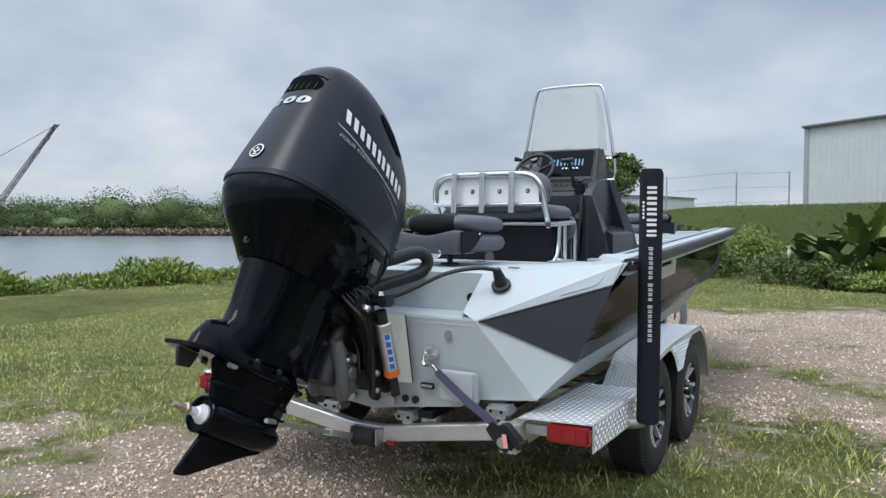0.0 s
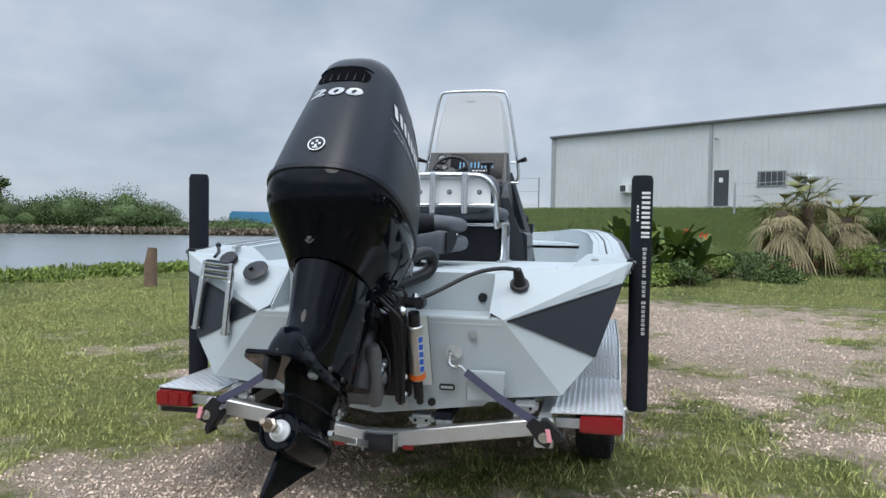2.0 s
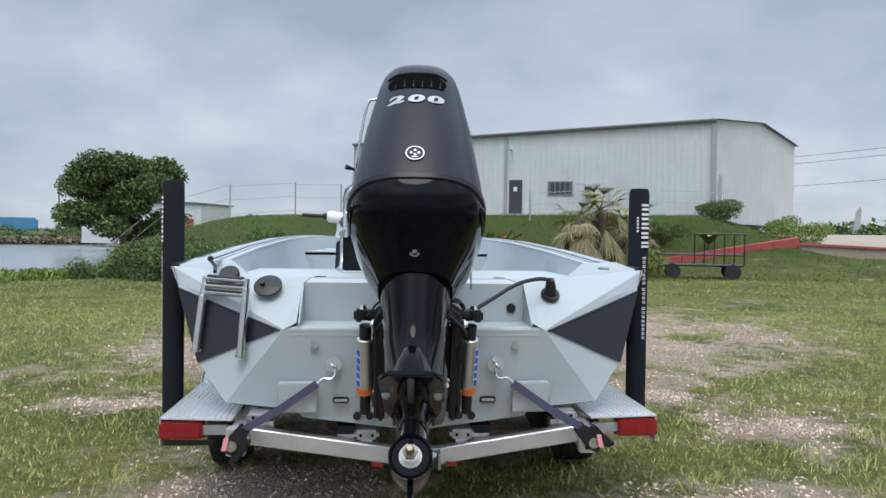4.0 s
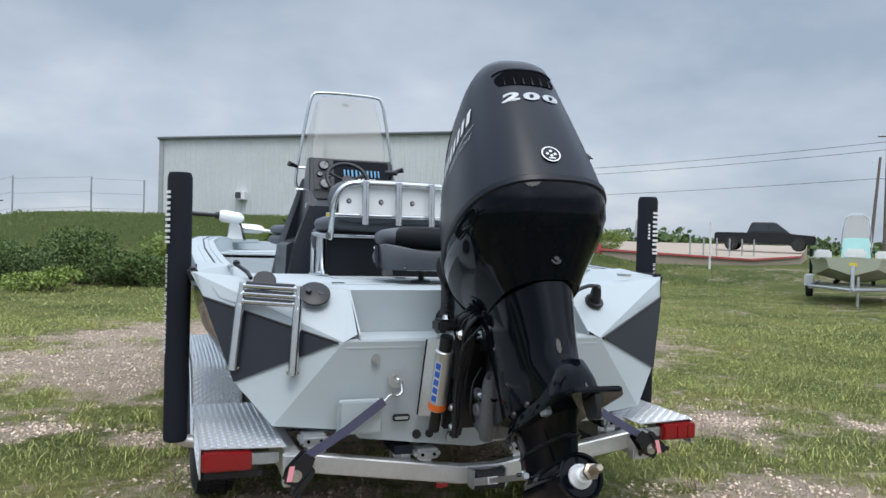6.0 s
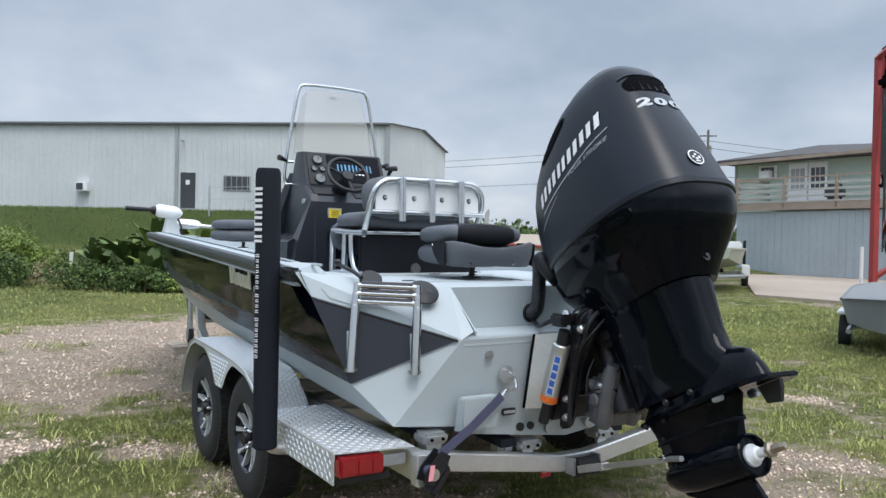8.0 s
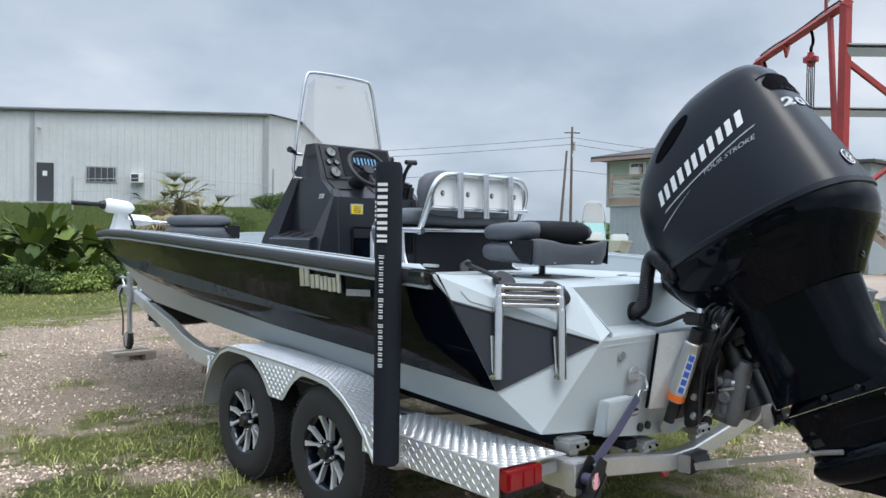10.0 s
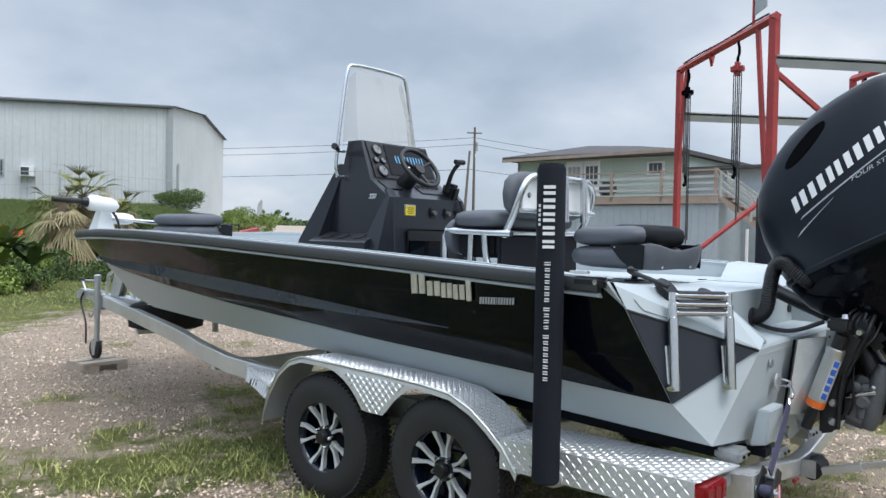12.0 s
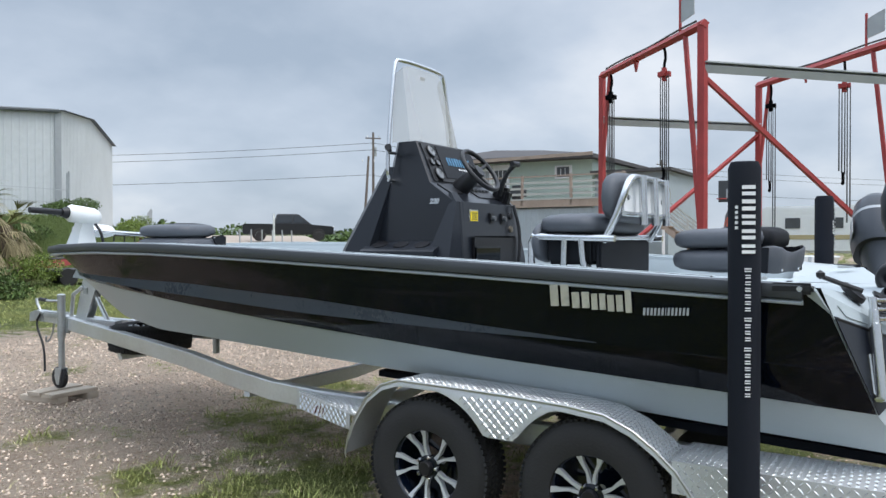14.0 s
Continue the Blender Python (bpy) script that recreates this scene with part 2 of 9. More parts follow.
WHITE = mat("white_paint", (0.78, 0.79, 0.79), 0.4, vary=0.05, bump=0.02)
LETTER = mat("white_lettering", (0.8, 0.8, 0.8), 0.5, vary=0.03, bump=0.0)
SILVER_MARK = mat("silver_marking", (0.44, 0.46, 0.48), 0.4, 0.3, vary=0.05, bump=0.0)
RED_LENS = mat("red_lamp_lens", (0.24, 0.003, 0.007), 0.12, vary=0.15, fine=150, bump=0.25, coat=0.5)
ORANGE = mat("orange_band", (0.8, 0.16, 0.02), 0.4, vary=0.05)
BLUE = mat("blue_marking", (0.03, 0.12, 0.5), 0.4, vary=0.05)
YELLOW = mat("yellow_sticker", (0.8, 0.6, 0.02), 0.5, vary=0.05)
KERB_DARK = mat("dark_red_scrawl", (0.10, 0.012, 0.014), 0.6, vary=0.1, bump=0.0)
STRAP = mat("purple_grey_webbing", (0.06, 0.06, 0.105), 0.8, vary=0.15, fine=300, bump=0.3)
PINK = mat("pink_webbing", (0.75, 0.30, 0.34), 0.8, vary=0.1)
BRONZE = mat("worn_steel_shaft", (0.35, 0.30, 0.24), 0.35, 1.0, vary=0.3, scale=30, bump=0.1)
TIMBER = mat("weathered_timber", (0.46, 0.39, 0.31), 0.85, vary=0.25, scale=6, fine=80, bump=0.3, object_vary=0.4)
# sky reflection on the hull's step, put in as a paler colour
STEP_SHEEN = mat("step_sky_sheen", (0.11, 0.13, 0.165), 0.24, vary=0.08, scale=2, fine=60, bump=0.0, spec=0.5)
RAIL = mat("rub_rail_vinyl", (0.05, 0.054, 0.06), 0.35, vary=0.15, scale=4, fine=200, bump=0.03)
DIAL = mat("pale_dial_face", (0.20, 0.21, 0.22), 0.3, vary=0.5, scale=40, fine=220, bump=0.0)
# matt black for dark parts, and for shade painted flat in openings
MATT_AND_SHADE = mat("matt_black_and_shade", (0.003, 0.003, 0.004), 0.8, vary=0.1, bump=0.0, spec=0.04)


# ---------------------------------------------------------------- ground and water
FACADE, ALONG, OUT = Vector((-1.79, 46.75, 0)), Vector((0.880, -0.475, 0)).normalized(), Vector((-0.475, -0.880, 0)).normalized()
WATER_Z = -0.55


def smooth(a, b, v):
    t = min(1.0, max(0.0, (v - a) / (b - a)))
    return t * t * (3 - 2 * t)


SHORE_Y = [-90, -10, 0, 8, 16, 26, 36, 44, 60, 90, 125, 400]
SHORE_X = [-30, -18, -17, -16.3, -15, -11.5, -7.5, -9, -15, -24, -29, -60]


def land(x, y):
    """Above 0 on land, below 0 in the pond."""
    near = x - float(np.interp(y, SHORE_Y, SHORE_X)) + 1.0 * noise.noise((x * 0.15, y * 0.15, 3.0))
    far = math.hypot(x - 1, y + 3.5) - 128 + 6 * noise.noise((x * 0.02, y * 0.02, 8.0))
    return max(near, far)


def ground_z(x, y):
    p = Vector((x, y, 0)) - FACADE
    s, a = p.dot(OUT), p.dot(ALONG)
    wide = 17 - 6 * smooth(4, 14, a)
    levee = 2.74 * (1 - smooth(2.5, wide, s)) * smooth(-16, -5, a) * (1 - 0.75 * smooth(21, 29, a))
    rough = 0.05 * noise.noise((x * 0.35, y * 0.35, 0)) * smooth(3, 7, math.hypot(x, y - 2.5)) + 0.012 * noise.noise((x * 1.3, y * 1.3, 5))
    z = levee + rough
    d = land(x, y)
    if d < 1.5 and levee < 0.6:
        z -= 1.7 * (1 - smooth(-2.0, 1.2, d))
    return z


def grid_axis(lo, hi, near_lo, near_hi, fine, coarse):
    v, out = lo, []
    while v < hi:
        out.append(v)
        d = max(near_lo - v, v - near_hi, 0)
        v += min(coarse, fine + d * 0.08)
    return out + [hi]


def ground_material():
    m = bpy.data.materials.new("gravel_and_grass")
    m.use_nodes = True
    n, l = m.node_tree.nodes, m.node_tree.links
    b = n["Principled BSDF"]
    b.inputs["Roughness"].default_value, b.inputs["Specular IOR Level"].default_value = 0.95, 0.15
    tc = n.new("ShaderNodeTexCoord")
    at = n.new("ShaderNodeAttribute")
    at.attribute_name = "turf"

    def tex(kind, scale, detail=3):
        t = n.new(kind)
        t.inputs["Scale"].default_value = scale
        if "Detail" in t.inputs:
            t.inputs["Detail"].default_value = detail
        l.new(tc.outputs["Object"], t.inputs["Vector"])
        return t

    def ramp(src, stops):
        r = n.new("ShaderNodeValToRGB")
        while len(r.color_ramp.elements) < len(stops):
            r.color_ramp.elements.new(0.5)
        for e, (p, c) in zip(r.color_ramp.elements, stops):
            e.position, e.color = p, (*c, 1)
        l.new(src, r.inputs["Fac"])
        return r.outputs["Color"]

    stones = tex("ShaderNodeTexVoronoi", 42)
    stones2 = tex("ShaderNodeTexVoronoi", 130)
    dirt, fleck, patch = tex("ShaderNodeTexNoise", 1.6, 8), tex("ShaderNodeTexNoise", 26, 6), tex("ShaderNodeTexNoise", 4.5, 10)
    for t in (fleck, patch):
        t.inputs["Roughness"].default_value = 0.68
    sep = n.new("ShaderNodeSeparateColor")
    l.new(stones.outputs["Color"], sep.inputs[0])
    gravel = ramp(sep.outputs[0], [(0.0, (0.33, 0.23, 0.165)), (0.4, (0.61, 0.45, 0.33)), (0.8, (0.74, 0.58, 0.445)), (1.0, (0.84, 0.72, 0.60))])
    earth = ramp(dirt.outputs["Fac"], [(0.3, (0.50, 0.365, 0.262)), (0.7, (0.76, 0.60, 0.465))])
    mix1 = n.new("ShaderNodeMix")
    mix1.data_type = "RGBA"
    mix1.inputs["Factor"].default_value = 0.5
    l.new(gravel, mix1.inputs["A"])
    l.new(earth, mix1.inputs["B"])
    turf = ramp(fleck.outputs["Fac"], [(0.25, (0.145, 0.185, 0.04)), (0.55, (0.265, 0.295, 0.09)), (0.8, (0.43, 0.395, 0.20))])
    dry = ramp(patch.outputs["Fac"], [(0.35, (0.20, 0.235, 0.068)), (0.7, (0.32, 0.315, 0.13))])
    mix2 = n.new("ShaderNodeMix")
    mix2.data_type = "RGBA"
    mix2.inputs["Factor"].default_value = 0.5
    l.new(turf, mix2.inputs["A"])
    l.new(dry, mix2.inputs["B"])
    # broad darker and browner weeds across the turf
    broad = tex("ShaderNodeTexNoise", 0.55, 8)
    weed = ramp(broad.outputs["Fac"], [(0.34, (0.55, 0.62, 0.60)), (0.5, (0.95, 0.95, 0.95)), (0.66, (1.2, 1.08, 1.1))])
    mix2b = n.new("ShaderNodeMix")
    mix2b.data_type, mix2b.blend_type = "RGBA", "MULTIPLY"
    mix2b.inputs["Factor"].default_value = 1.0
    l.new(mix2.outputs["Result"], mix2b.inputs["A"])
    l.new(weed, mix2b.inputs["B"])
    # tufts and bare hollows within the turf
    tuft = tex("ShaderNodeTexNoise", 11, 8)
    tuft.inputs["Roughness"].default_value = 0.7
    hollow = ramp(tuft.outputs["Fac"], [(0.36, (0.74, 0.78, 0.7)), (0.5, (1.12, 1.12, 1.1)), (0.64, (1.5, 1.4, 1.45))])
    mix2d = n.new("ShaderNodeMix")
    mix2d.data_type, mix2d.blend_type = "RGBA", "MULTIPLY"
    mix2d.inputs["Factor"].default_value = 1.0
    l.new(mix2b.outputs["Result"], mix2d.inputs["A"])
    l.new(hollow, mix2d.inputs["B"])
    mix2b = mix2d
    # lusher, deeper green where nobody drives
    at2 = n.new("ShaderNodeAttribute")
    at2.attribute_name = "rank"
    lush_green = ramp(fleck.outputs["Fac"], [(0.25, (0.065, 0.098, 0.024)), (0.55, (0.115, 0.155, 0.042)), (0.8, (0.21, 0.215, 0.09))])
    mix2c = n.new("ShaderNodeMix")
    mix2c.data_type = "RGBA"
    l.new(at2.outputs["Fac"], mix2c.inputs["Factor"])
    l.new(mix2b.outputs["Result"], mix2c.inputs["A"])
    l.new(lush_green, mix2c.inputs["B"])
    # ragged edge between the two
    edge = n.new("ShaderNodeMath")
    edge.operation = "MULTIPLY_ADD"
    edge.inputs[1].default_value, edge.inputs[2].default_value = 1.5, -0.75
    l.new(patch.outputs["Fac"], edge.inputs[0])
    addm = n.new("ShaderNodeMath")
    l.new(at.outputs["Fac"], addm.inputs[0])
    l.new(edge.outputs[0], addm.inputs[1])
    cut = n.new("ShaderNodeMapRange")
    cut.inputs["From Min"].default_value, cut.inputs["From Max"].default_value = 0.34, 0.68
    l.new(addm.outputs[0], cut.inputs["Value"])
    mix3 = n.new("ShaderNodeMix")
    mix3.data_type = "RGBA"
    l.new(cut.outputs[0], mix3.inputs["Factor"])
    l.new(mix1.outputs["Result"], mix3.inputs["A"])
    l.new(mix2c.outputs["Result"], mix3.inputs["B"])
    l.new(mix3.outputs["Result"], b.inputs["Base Color"])
    hs = n.new("ShaderNodeMath")
    l.new(stones.outputs["Distance"], hs.inputs[0])
    l.new(stones2.outputs["Distance"], hs.inputs[1])
    bp = n.new("ShaderNodeBump")
    bp.inputs["Strength"].default_value, bp.inputs["Distance"].default_value, bp.invert = 1.0, 0.04, True
    l.new(hs.outputs[0], bp.inputs["Height"])
    l.new(bp.outputs[0], b.inputs["Normal"])
    return m


GREEN_SPOTS = [(-3.5, 1.3, 0.6), (-5.1, 3.0, 1.0), (-2.2, -0.3, 0.35), (0.5, 0.7, 0.5), (1.2, 1.0, 0.5), (1.7, 1.4, 0.5), (0.9, 8.7, 0.45), (1.9, 5.4, 0.45), (2.2, 4.8, 0.4), (2.2, 2.3, 0.5),
               (-3.2, 2.3, 0.6), (-2.4, 0.9, 0.35), (3.3, 5.0, 0.45), (4.7, 7.7, 0.6), (2.5, 1.3, 0.4), (3.9, 4.0, 0.6), (-2.6, 4.4, 0.4), (-1.8, 3.6, 0.4), (-1.4, 4.4, 0.3), (-2.0, 2.1, 0.4),
               (5.0, 2.9, 0.9), (5.9, 4.7, 1.0), (3.5, 1.0, 0.5), (-1.4, 8.4, 0.4), (0.1, 5.2, 0.45), (1.1, 5.5, 0.4), (-0.9, 3.3, 0.35), (-1.1, 5.9, 0.25), (1.7, 7.7, 0.5), (0.3, 4.4, 0.3)]
BARE_SPOTS = [(-3.1, -0.1, 0.5), (-1.6, 0.1, 0.9), (-0.6, 0.3, 0.8), (-1.0, 0.8, 0.5), (0.7, 10.4, 0.7), (2.0, 9.5, 0.7), (1.5, 6.6, 0.5), (1.5, 3.6, 0.5), (2.5, 3.5, 0.4), (-2.9, 3.2, 0.4),
              (-4.6, 4.2, 0.5), (4.0, 9.4, 0.8), (4.4, 6.4, 0.6), (3.3, 6.5, 0.6), (3.3, 2.2, 0.4), (4.8, 5.4, 0.5), (-2.0, 9.2, 0.9), (-2.1, 6.4, 0.7), (-2.4, 3.2, 0.3), (-1.7, 2.6, 0.3),
              (2.2, 0.4, 0.35), (11.7, 11.7, 0.8), (-2.0, 7.2, 0.7), (-0.8, 9.5, 0.7), (-2.1, 5.2, 0.4), (0.4, 7.0, 0.5), (-0.2, 7.6, 0.6), (-0.7, 4.8, 0.35), (2.3, 6.1, 0.4), (1.9, 11.4, 0.8)]


def turf_at(x, y):
    """0: bare gravel, 1: grass. A worn gravel drive passes under and in front of the trailer and out to the north-east."""
    v = 0.585 + 0.22 * noise.noise((x * 0.22 + 9, y * 0.22, 1)) + 0.26 * noise.noise((x * 0.75, y * 0.75, 7)) + 0.30 * noise.noise((x * 2.1, y * 2.1, 4)) + 0.22 * noise.noise((x * 4.6, y * 4.6, 6))

    def spot(cx, cy, rx, ry, turn, amount):
        c, s = math.cos(turn), math.sin(turn)
        u, w = ((x - cx) * c + (y - cy) * s) / rx, (-(x - cx) * s + (y - cy) * c) / ry
        return amount * math.exp(-(u * u + w * w))

    v -= spot(3.6, 8.0, 5.0, 3.0, 1.0, 0.36)       # drive beyond the bow
    v -= spot(-1.0, 8.4, 4.5, 2.6, 0.2, 0.37)
    v -= spot(-2.2, 4.6, 1.6, 3.0, 0.2, 0.10)
    v -= spot(-0.6, 5.6, 1.9, 2.0, 0.2, 0.14)
    v -= spot(-0.8, -1.6, 3.0, 1.6, -0.1, 0.34)     # behind the stern
    v -= spot(6.0, 13.0, 6, 2.0, 0.6, 0.25)
    v += spot(-7.5, 12, 5, 7, 0.0, 0.6)
    v += spot(-9, 0, 4, 6, 0.0, 0.5)
    v += 0.55 * smooth(15, 24, y) * (1 - 0.8 * smooth(9, 13, x) * (1 - smooth(27, 31, y)))
    v += spot(8, 23, 12, 8, -0.4, 0.4)
    v += spot(-1, 19, 10, 5, 0.0, 0.8)
    v += spot(11, 4, 6, 9, 0.0, 0.34)
    if -9 < x < 13 and -5 < y < 14:
        for spots, amount in ((GREEN_SPOTS, 0.42), (BARE_SPOTS, -0.38)):
            for cx, cy, r in spots:
                if abs(x - cx) < 2.2 * r and abs(y - cy) < 2.2 * r:
                    v += spot(cx, cy, r, r * 0.78, 0.3, amount)
    return v


GRID = {}


def grid_at(key, pts):
    """The ground's height or turf at many places, from its own mesh."""
    gx, gy, v = GRID["x"], GRID["y"], GRID[key]
    i, j = np.clip(np.searchsorted(gx, pts[:, 0]) - 1, 0, len(gx) - 2), np.clip(np.searchsorted(gy, pts[:, 1]) - 1, 0, len(gy) - 2)
    a, b = (pts[:, 0] - gx[i]) / (gx[i + 1] - gx[i]), (pts[:, 1] - gy[j]) / (gy[j + 1] - gy[j])
    return (v[j, i] * (1 - a) + v[j, i + 1] * a) * (1 - b) + (v[j + 1, i] * (1 - a) + v[j + 1, i + 1] * a) * b


def build_ground():
    xs = grid_axis(-900, 900, -9, 12, 0.16, 60)
    ys = grid_axis(-500, 1500, -6, 18, 0.16, 60)
    verts = np.array([(x, y, ground_z(x, y)) for y in ys for x in xs])
    nx, ny = len(xs), len(ys)
    i = np.arange((nx - 1) * (ny - 1))
    a = (i // (nx - 1)) * nx + i % (nx - 1)
    me = quick_mesh("ground", verts, np.stack([a, a + 1, a + nx + 1, a + nx], 1), ground_material())
    turf = me.attributes.new("turf", "FLOAT", "POINT")
    turf.data.foreach_set("value", [turf_at(v[0], v[1]) for v in verts])
    GRID.update(x=np.array(xs), y=np.array(ys), z=verts[:, 2].reshape(ny, nx), turf=np.array([d.value for d in turf.data]).reshape(ny, nx))
    rank = me.attributes.new("rank", "FLOAT", "POINT")
    rank.data.foreach_set("value", [max(smooth(0.25, 1.0, v[2]), 0.5 * smooth(14.0, 19.0, v[1])) + 0.25 * noise.noise((v[0] * 0.5, v[1] * 0.5, 2.0)) for v in verts])
    me.polygons.foreach_set("use_smooth", [True] * len(me.polygons))
    return tagged(new("ground", me), "pinkish gravel drive with worn patches of green grass", kind="structure")


build_ground()
WATER = mat("pond_water", (0.20, 0.225, 0.24), 0.16, vary=0.12, scale=0.2, fine=2.2, bump=0.35)
setting("water", box(-120, 60, WATER_Z - 0.5, 250, 330, 1.0), WATER, "calm grey pond with small ripples")


# ---------------------------------------------------------------- the boat: hull, decks, trim
A = (0.68, 0.0, 1.065)       # ledge corner of the transom
B = (0.985, 0.09, 0.672)     # low corner of the quarter
C = (1.15, 0.205, 0.862)     # low corner of the dark panel
D = (1.295, 0.352, 1.26)     # top corner of the dark panel
S = (1.352, 0.415, 1.37)     # tip of the quarter at the gunwale
GUN = [(0.0, 1.333, 0.388, 1.366), (0.12, 1.325, 1.0, 1.392), (0.3, 1.32, 2.1, 1.443), (0.5, 1.265, 3.55, 1.497), (0.65, 1.16, 4.6, 1.522), (0.76, 1.04, 5.45, 1.525),
       (0.85, 0.90, 6.10, 1.51), (0.9, 0.78, 6.42, 1.495), (0.95, 0.55, 6.72, 1.48), (0.98, 0.28, 6.90, 1.472), (1.0, 0.0, 6.96, 1.47)]
CHINE = [(0.0, 1.15, 0.205, 0.862), (0.12, 1.15, 0.9, 0.900), (0.3, 1.145, 2.0, 0.955), (0.5, 1.10, 3.4, 1.045), (0.65, 1.0, 4.45, 1.115), (0.76, 0.89, 5.25, 1.175),
         (0.85, 0.78, 5.85, 1.225), (0.9, 0.68, 6.15, 1.255), (0.95, 0.48, 6.42, 1.275), (0.98, 0.24, 6.58, 1.285), (1.0, 0.0, 6.63, 1.29)]
LOW = [(0.0, 0.985, 0.09, 0.672), (0.12, 1.0, 0.8, 0.712), (0.3, 1.0, 1.9, 0.772), (0.5, 0.95, 3.2, 0.825), (0.65, 0.82, 4.45, 0.862), (0.76, 0.74, 5.05, 0.872),
       (0.85, 0.64, 5.60, 0.935), (0.9, 0.57, 5.92, 1.03), (0.95, 0.42, 6.24, 1.14), (0.98, 0.2, 6.45, 1.22), (1.0, 0.0, 6.5, 1.265)]
KEEL = [(0.0, 0.0, 0.06, 0.53), (0.12, 0.0, 0.75, 0.565), (0.3, 0.0, 1.8, 0.62), (0.5, 0.0, 3.1, 0.69), (0.65, 0.0, 4.1, 0.75), (0.76, 0.0, 4.95, 0.80),
        (0.85, 0.0, 5.5, 0.88), (0.9, 0.0, 5.85, 0.98), (0.95, 0.0, 6.16, 1.10), (0.98, 0.0, 6.36, 1.21), (1.0, 0.0, 6.48, 1.255)]
STATIONS = [k / 60 for k in range(61)]


def mix(a, b, t):
    return tuple(p + (q - p) * t for p, q in zip(a, b))


def hull_at(table, u):
    """A table's value at u, its corners eased."""
    w = min(0.035, u, 1 - u)
    rows = [along(table, u + w * d) for d in (-1, -0.5, 0, 0.5, 1)]
    return tuple(sum(r[k] for r in rows) / 5 for k in range(3))


def swell(u, v):
    """How far the side swells out between gunwale and chine, over the wheels."""
    return 0.062 * math.sin(math.pi * v ** 1.25) * smooth(0.0, 0.12, u) * (1 - smooth(0.42, 0.66, u))


def side_point(u, v):
    """A place on the hull's side: v = 0 at the gunwale, 1 at the chine."""
    p = mix(along(GUN, u), along(CHINE, u), v)
    return (p[0] + swell(u, v), p[1], p[2])


def step_lines(u):
    """Where the styling step lies on the side, as v above and below, and how far it stands out."""
    top = np.interp(u, [0.0, 0.18, 0.45, 0.63, 0.85, 1.0], [0.66, 0.66, 0.58, 0.62, 0.80, 0.94])
    low = np.interp(u, [0.0, 0.18, 0.45, 0.63, 0.85, 1.0], [0.665, 0.665, 0.77, 0.82, 0.92, 0.97])
    return float(top), float(low)


boat = thing("boat", "aluminium bay boat, grey hull with gloss black sides, on its trailer", "boat")


def hull_side(sign):
    bm = bmesh.new()
    rings = []
    for u in STATIONS:
        t, l = step_lines(u)
        out = (l - t) * 0.30
        g, c = hull_at(GUN, u), hull_at(CHINE, u)
        ring = []
        for v, o in ((0, 0), (t * 0.33, 0), (t * 0.66, 0), (t, 0), (l, 1), (l + (1 - l) * 0.25, 0.75), (l + (1 - l) * 0.5, 0.5), (l + (1 - l) * 0.75, 0.25), (1, 0)):
            q = mix(g, c, v)
            ring.append((sign * (q[0] + swell(u, v) + o * out * (1 - 0.6 * u)), q[1] + o * out * u * 0.6, q[2]))
        rings.append(ring)
    ring_faces(bm, rings, closed=False)
    bm.faces.ensure_lookup_table()
    # the step's facets take the colour that holds their sky reflection
    for k, f in enumerate(bm.faces):
        if k % 8 == 3 and STATIONS[k // 8] > 0.18:
            f.material_index = 1
    bmesh.ops.solidify(bm, geom=bm.faces, thickness=0.012)
    return part("hull_side", bm, [GLOSS_BLACK, STEP_SHEEN], boat, "gloss black painted hull side", angle=22)


def hull_bottom():
    bm = bmesh.new()
    rings = []
    for u in STATIONS:
        c, w, k = along(CHINE, u), along(LOW, u), along(KEEL, u)
        ledge = (c[0] - 0.012, c[1], c[2] - 0.004)
        half = [c, ledge, w, mix(w, k, 0.5), k]
        rings.append([(p[0], p[1], p[2]) for p in half] + [(-p[0], p[1], p[2]) for p in half[-2::-1]])
    ring_faces(bm, rings, closed=False)
    bmesh.ops.remove_doubles(bm, verts=bm.verts, dist=0.0005)
    return part("hull_bottom", bm, HULL_GREY, boat, "pale grey painted lower hull", angle=20)


for sgn in (1, -1):
    hull_side(sgn)
hull_bottom()


def plate(name, pts, thick, material, label="", sign=1, bev=0.0):
    ps = [(sign * p[0], p[1], p[2]) for p in pts]
    if sign < 0:
        ps = ps[::-1]
    bm = slab(ps, thick)
    if bev:
        bmesh.ops.bevel(bm, geom=bm.edges[:], offset=bev, segments=2, affect="EDGES", clamp_overlap=True)
    return part(name, bm, material, boat, label)


G = (0.605, 0.235, 1.29)
H = (0.615, 0.004, 1.10)
# transom, ledge and the sloped well behind the motor
trans = [(-0.68, 0.0, 1.065), (0.68, 0.0, 1.065), B, (0.62, 0.06, 0.64), (0.58, 0.055, 0.60), (0.0, 0.045, 0.53), (-0.58, 0.055, 0.60), (-0.62, 0.06, 0.64), (-B[0], B[1], B[2])]
bm = bmesh.new()
ring_faces(bm, [trans, [(p[0] * 0.98, p[1] + 0.03, p[2]) for p in trans]])
part("transom", bm, HULL_GREY, boat, "flat grey transom plate")
part("transom_ledge", prism([(0.003, 1.03), (0.235, 1.05), (0.235, 1.085), (0.012, 1.079), (0.003, 1.066)], "x", -0.672, 0.672, 0.003), HULL_GREY, boat)
part("motor_well", box(0, 0.242, 1.185, 1.21, 0.012, 0.215), HULL_GREY, boat)
for sgn in (1, -1):
    part("well_side", slab([(sgn * 0.607, 0.238, 1.08), (sgn * 0.607, 0.0, 1.08), (sgn * 0.607, 0.0, 1.10), (sgn * 0.607, 0.238, 1.291)], 0.008), HULL_GREY, boat)
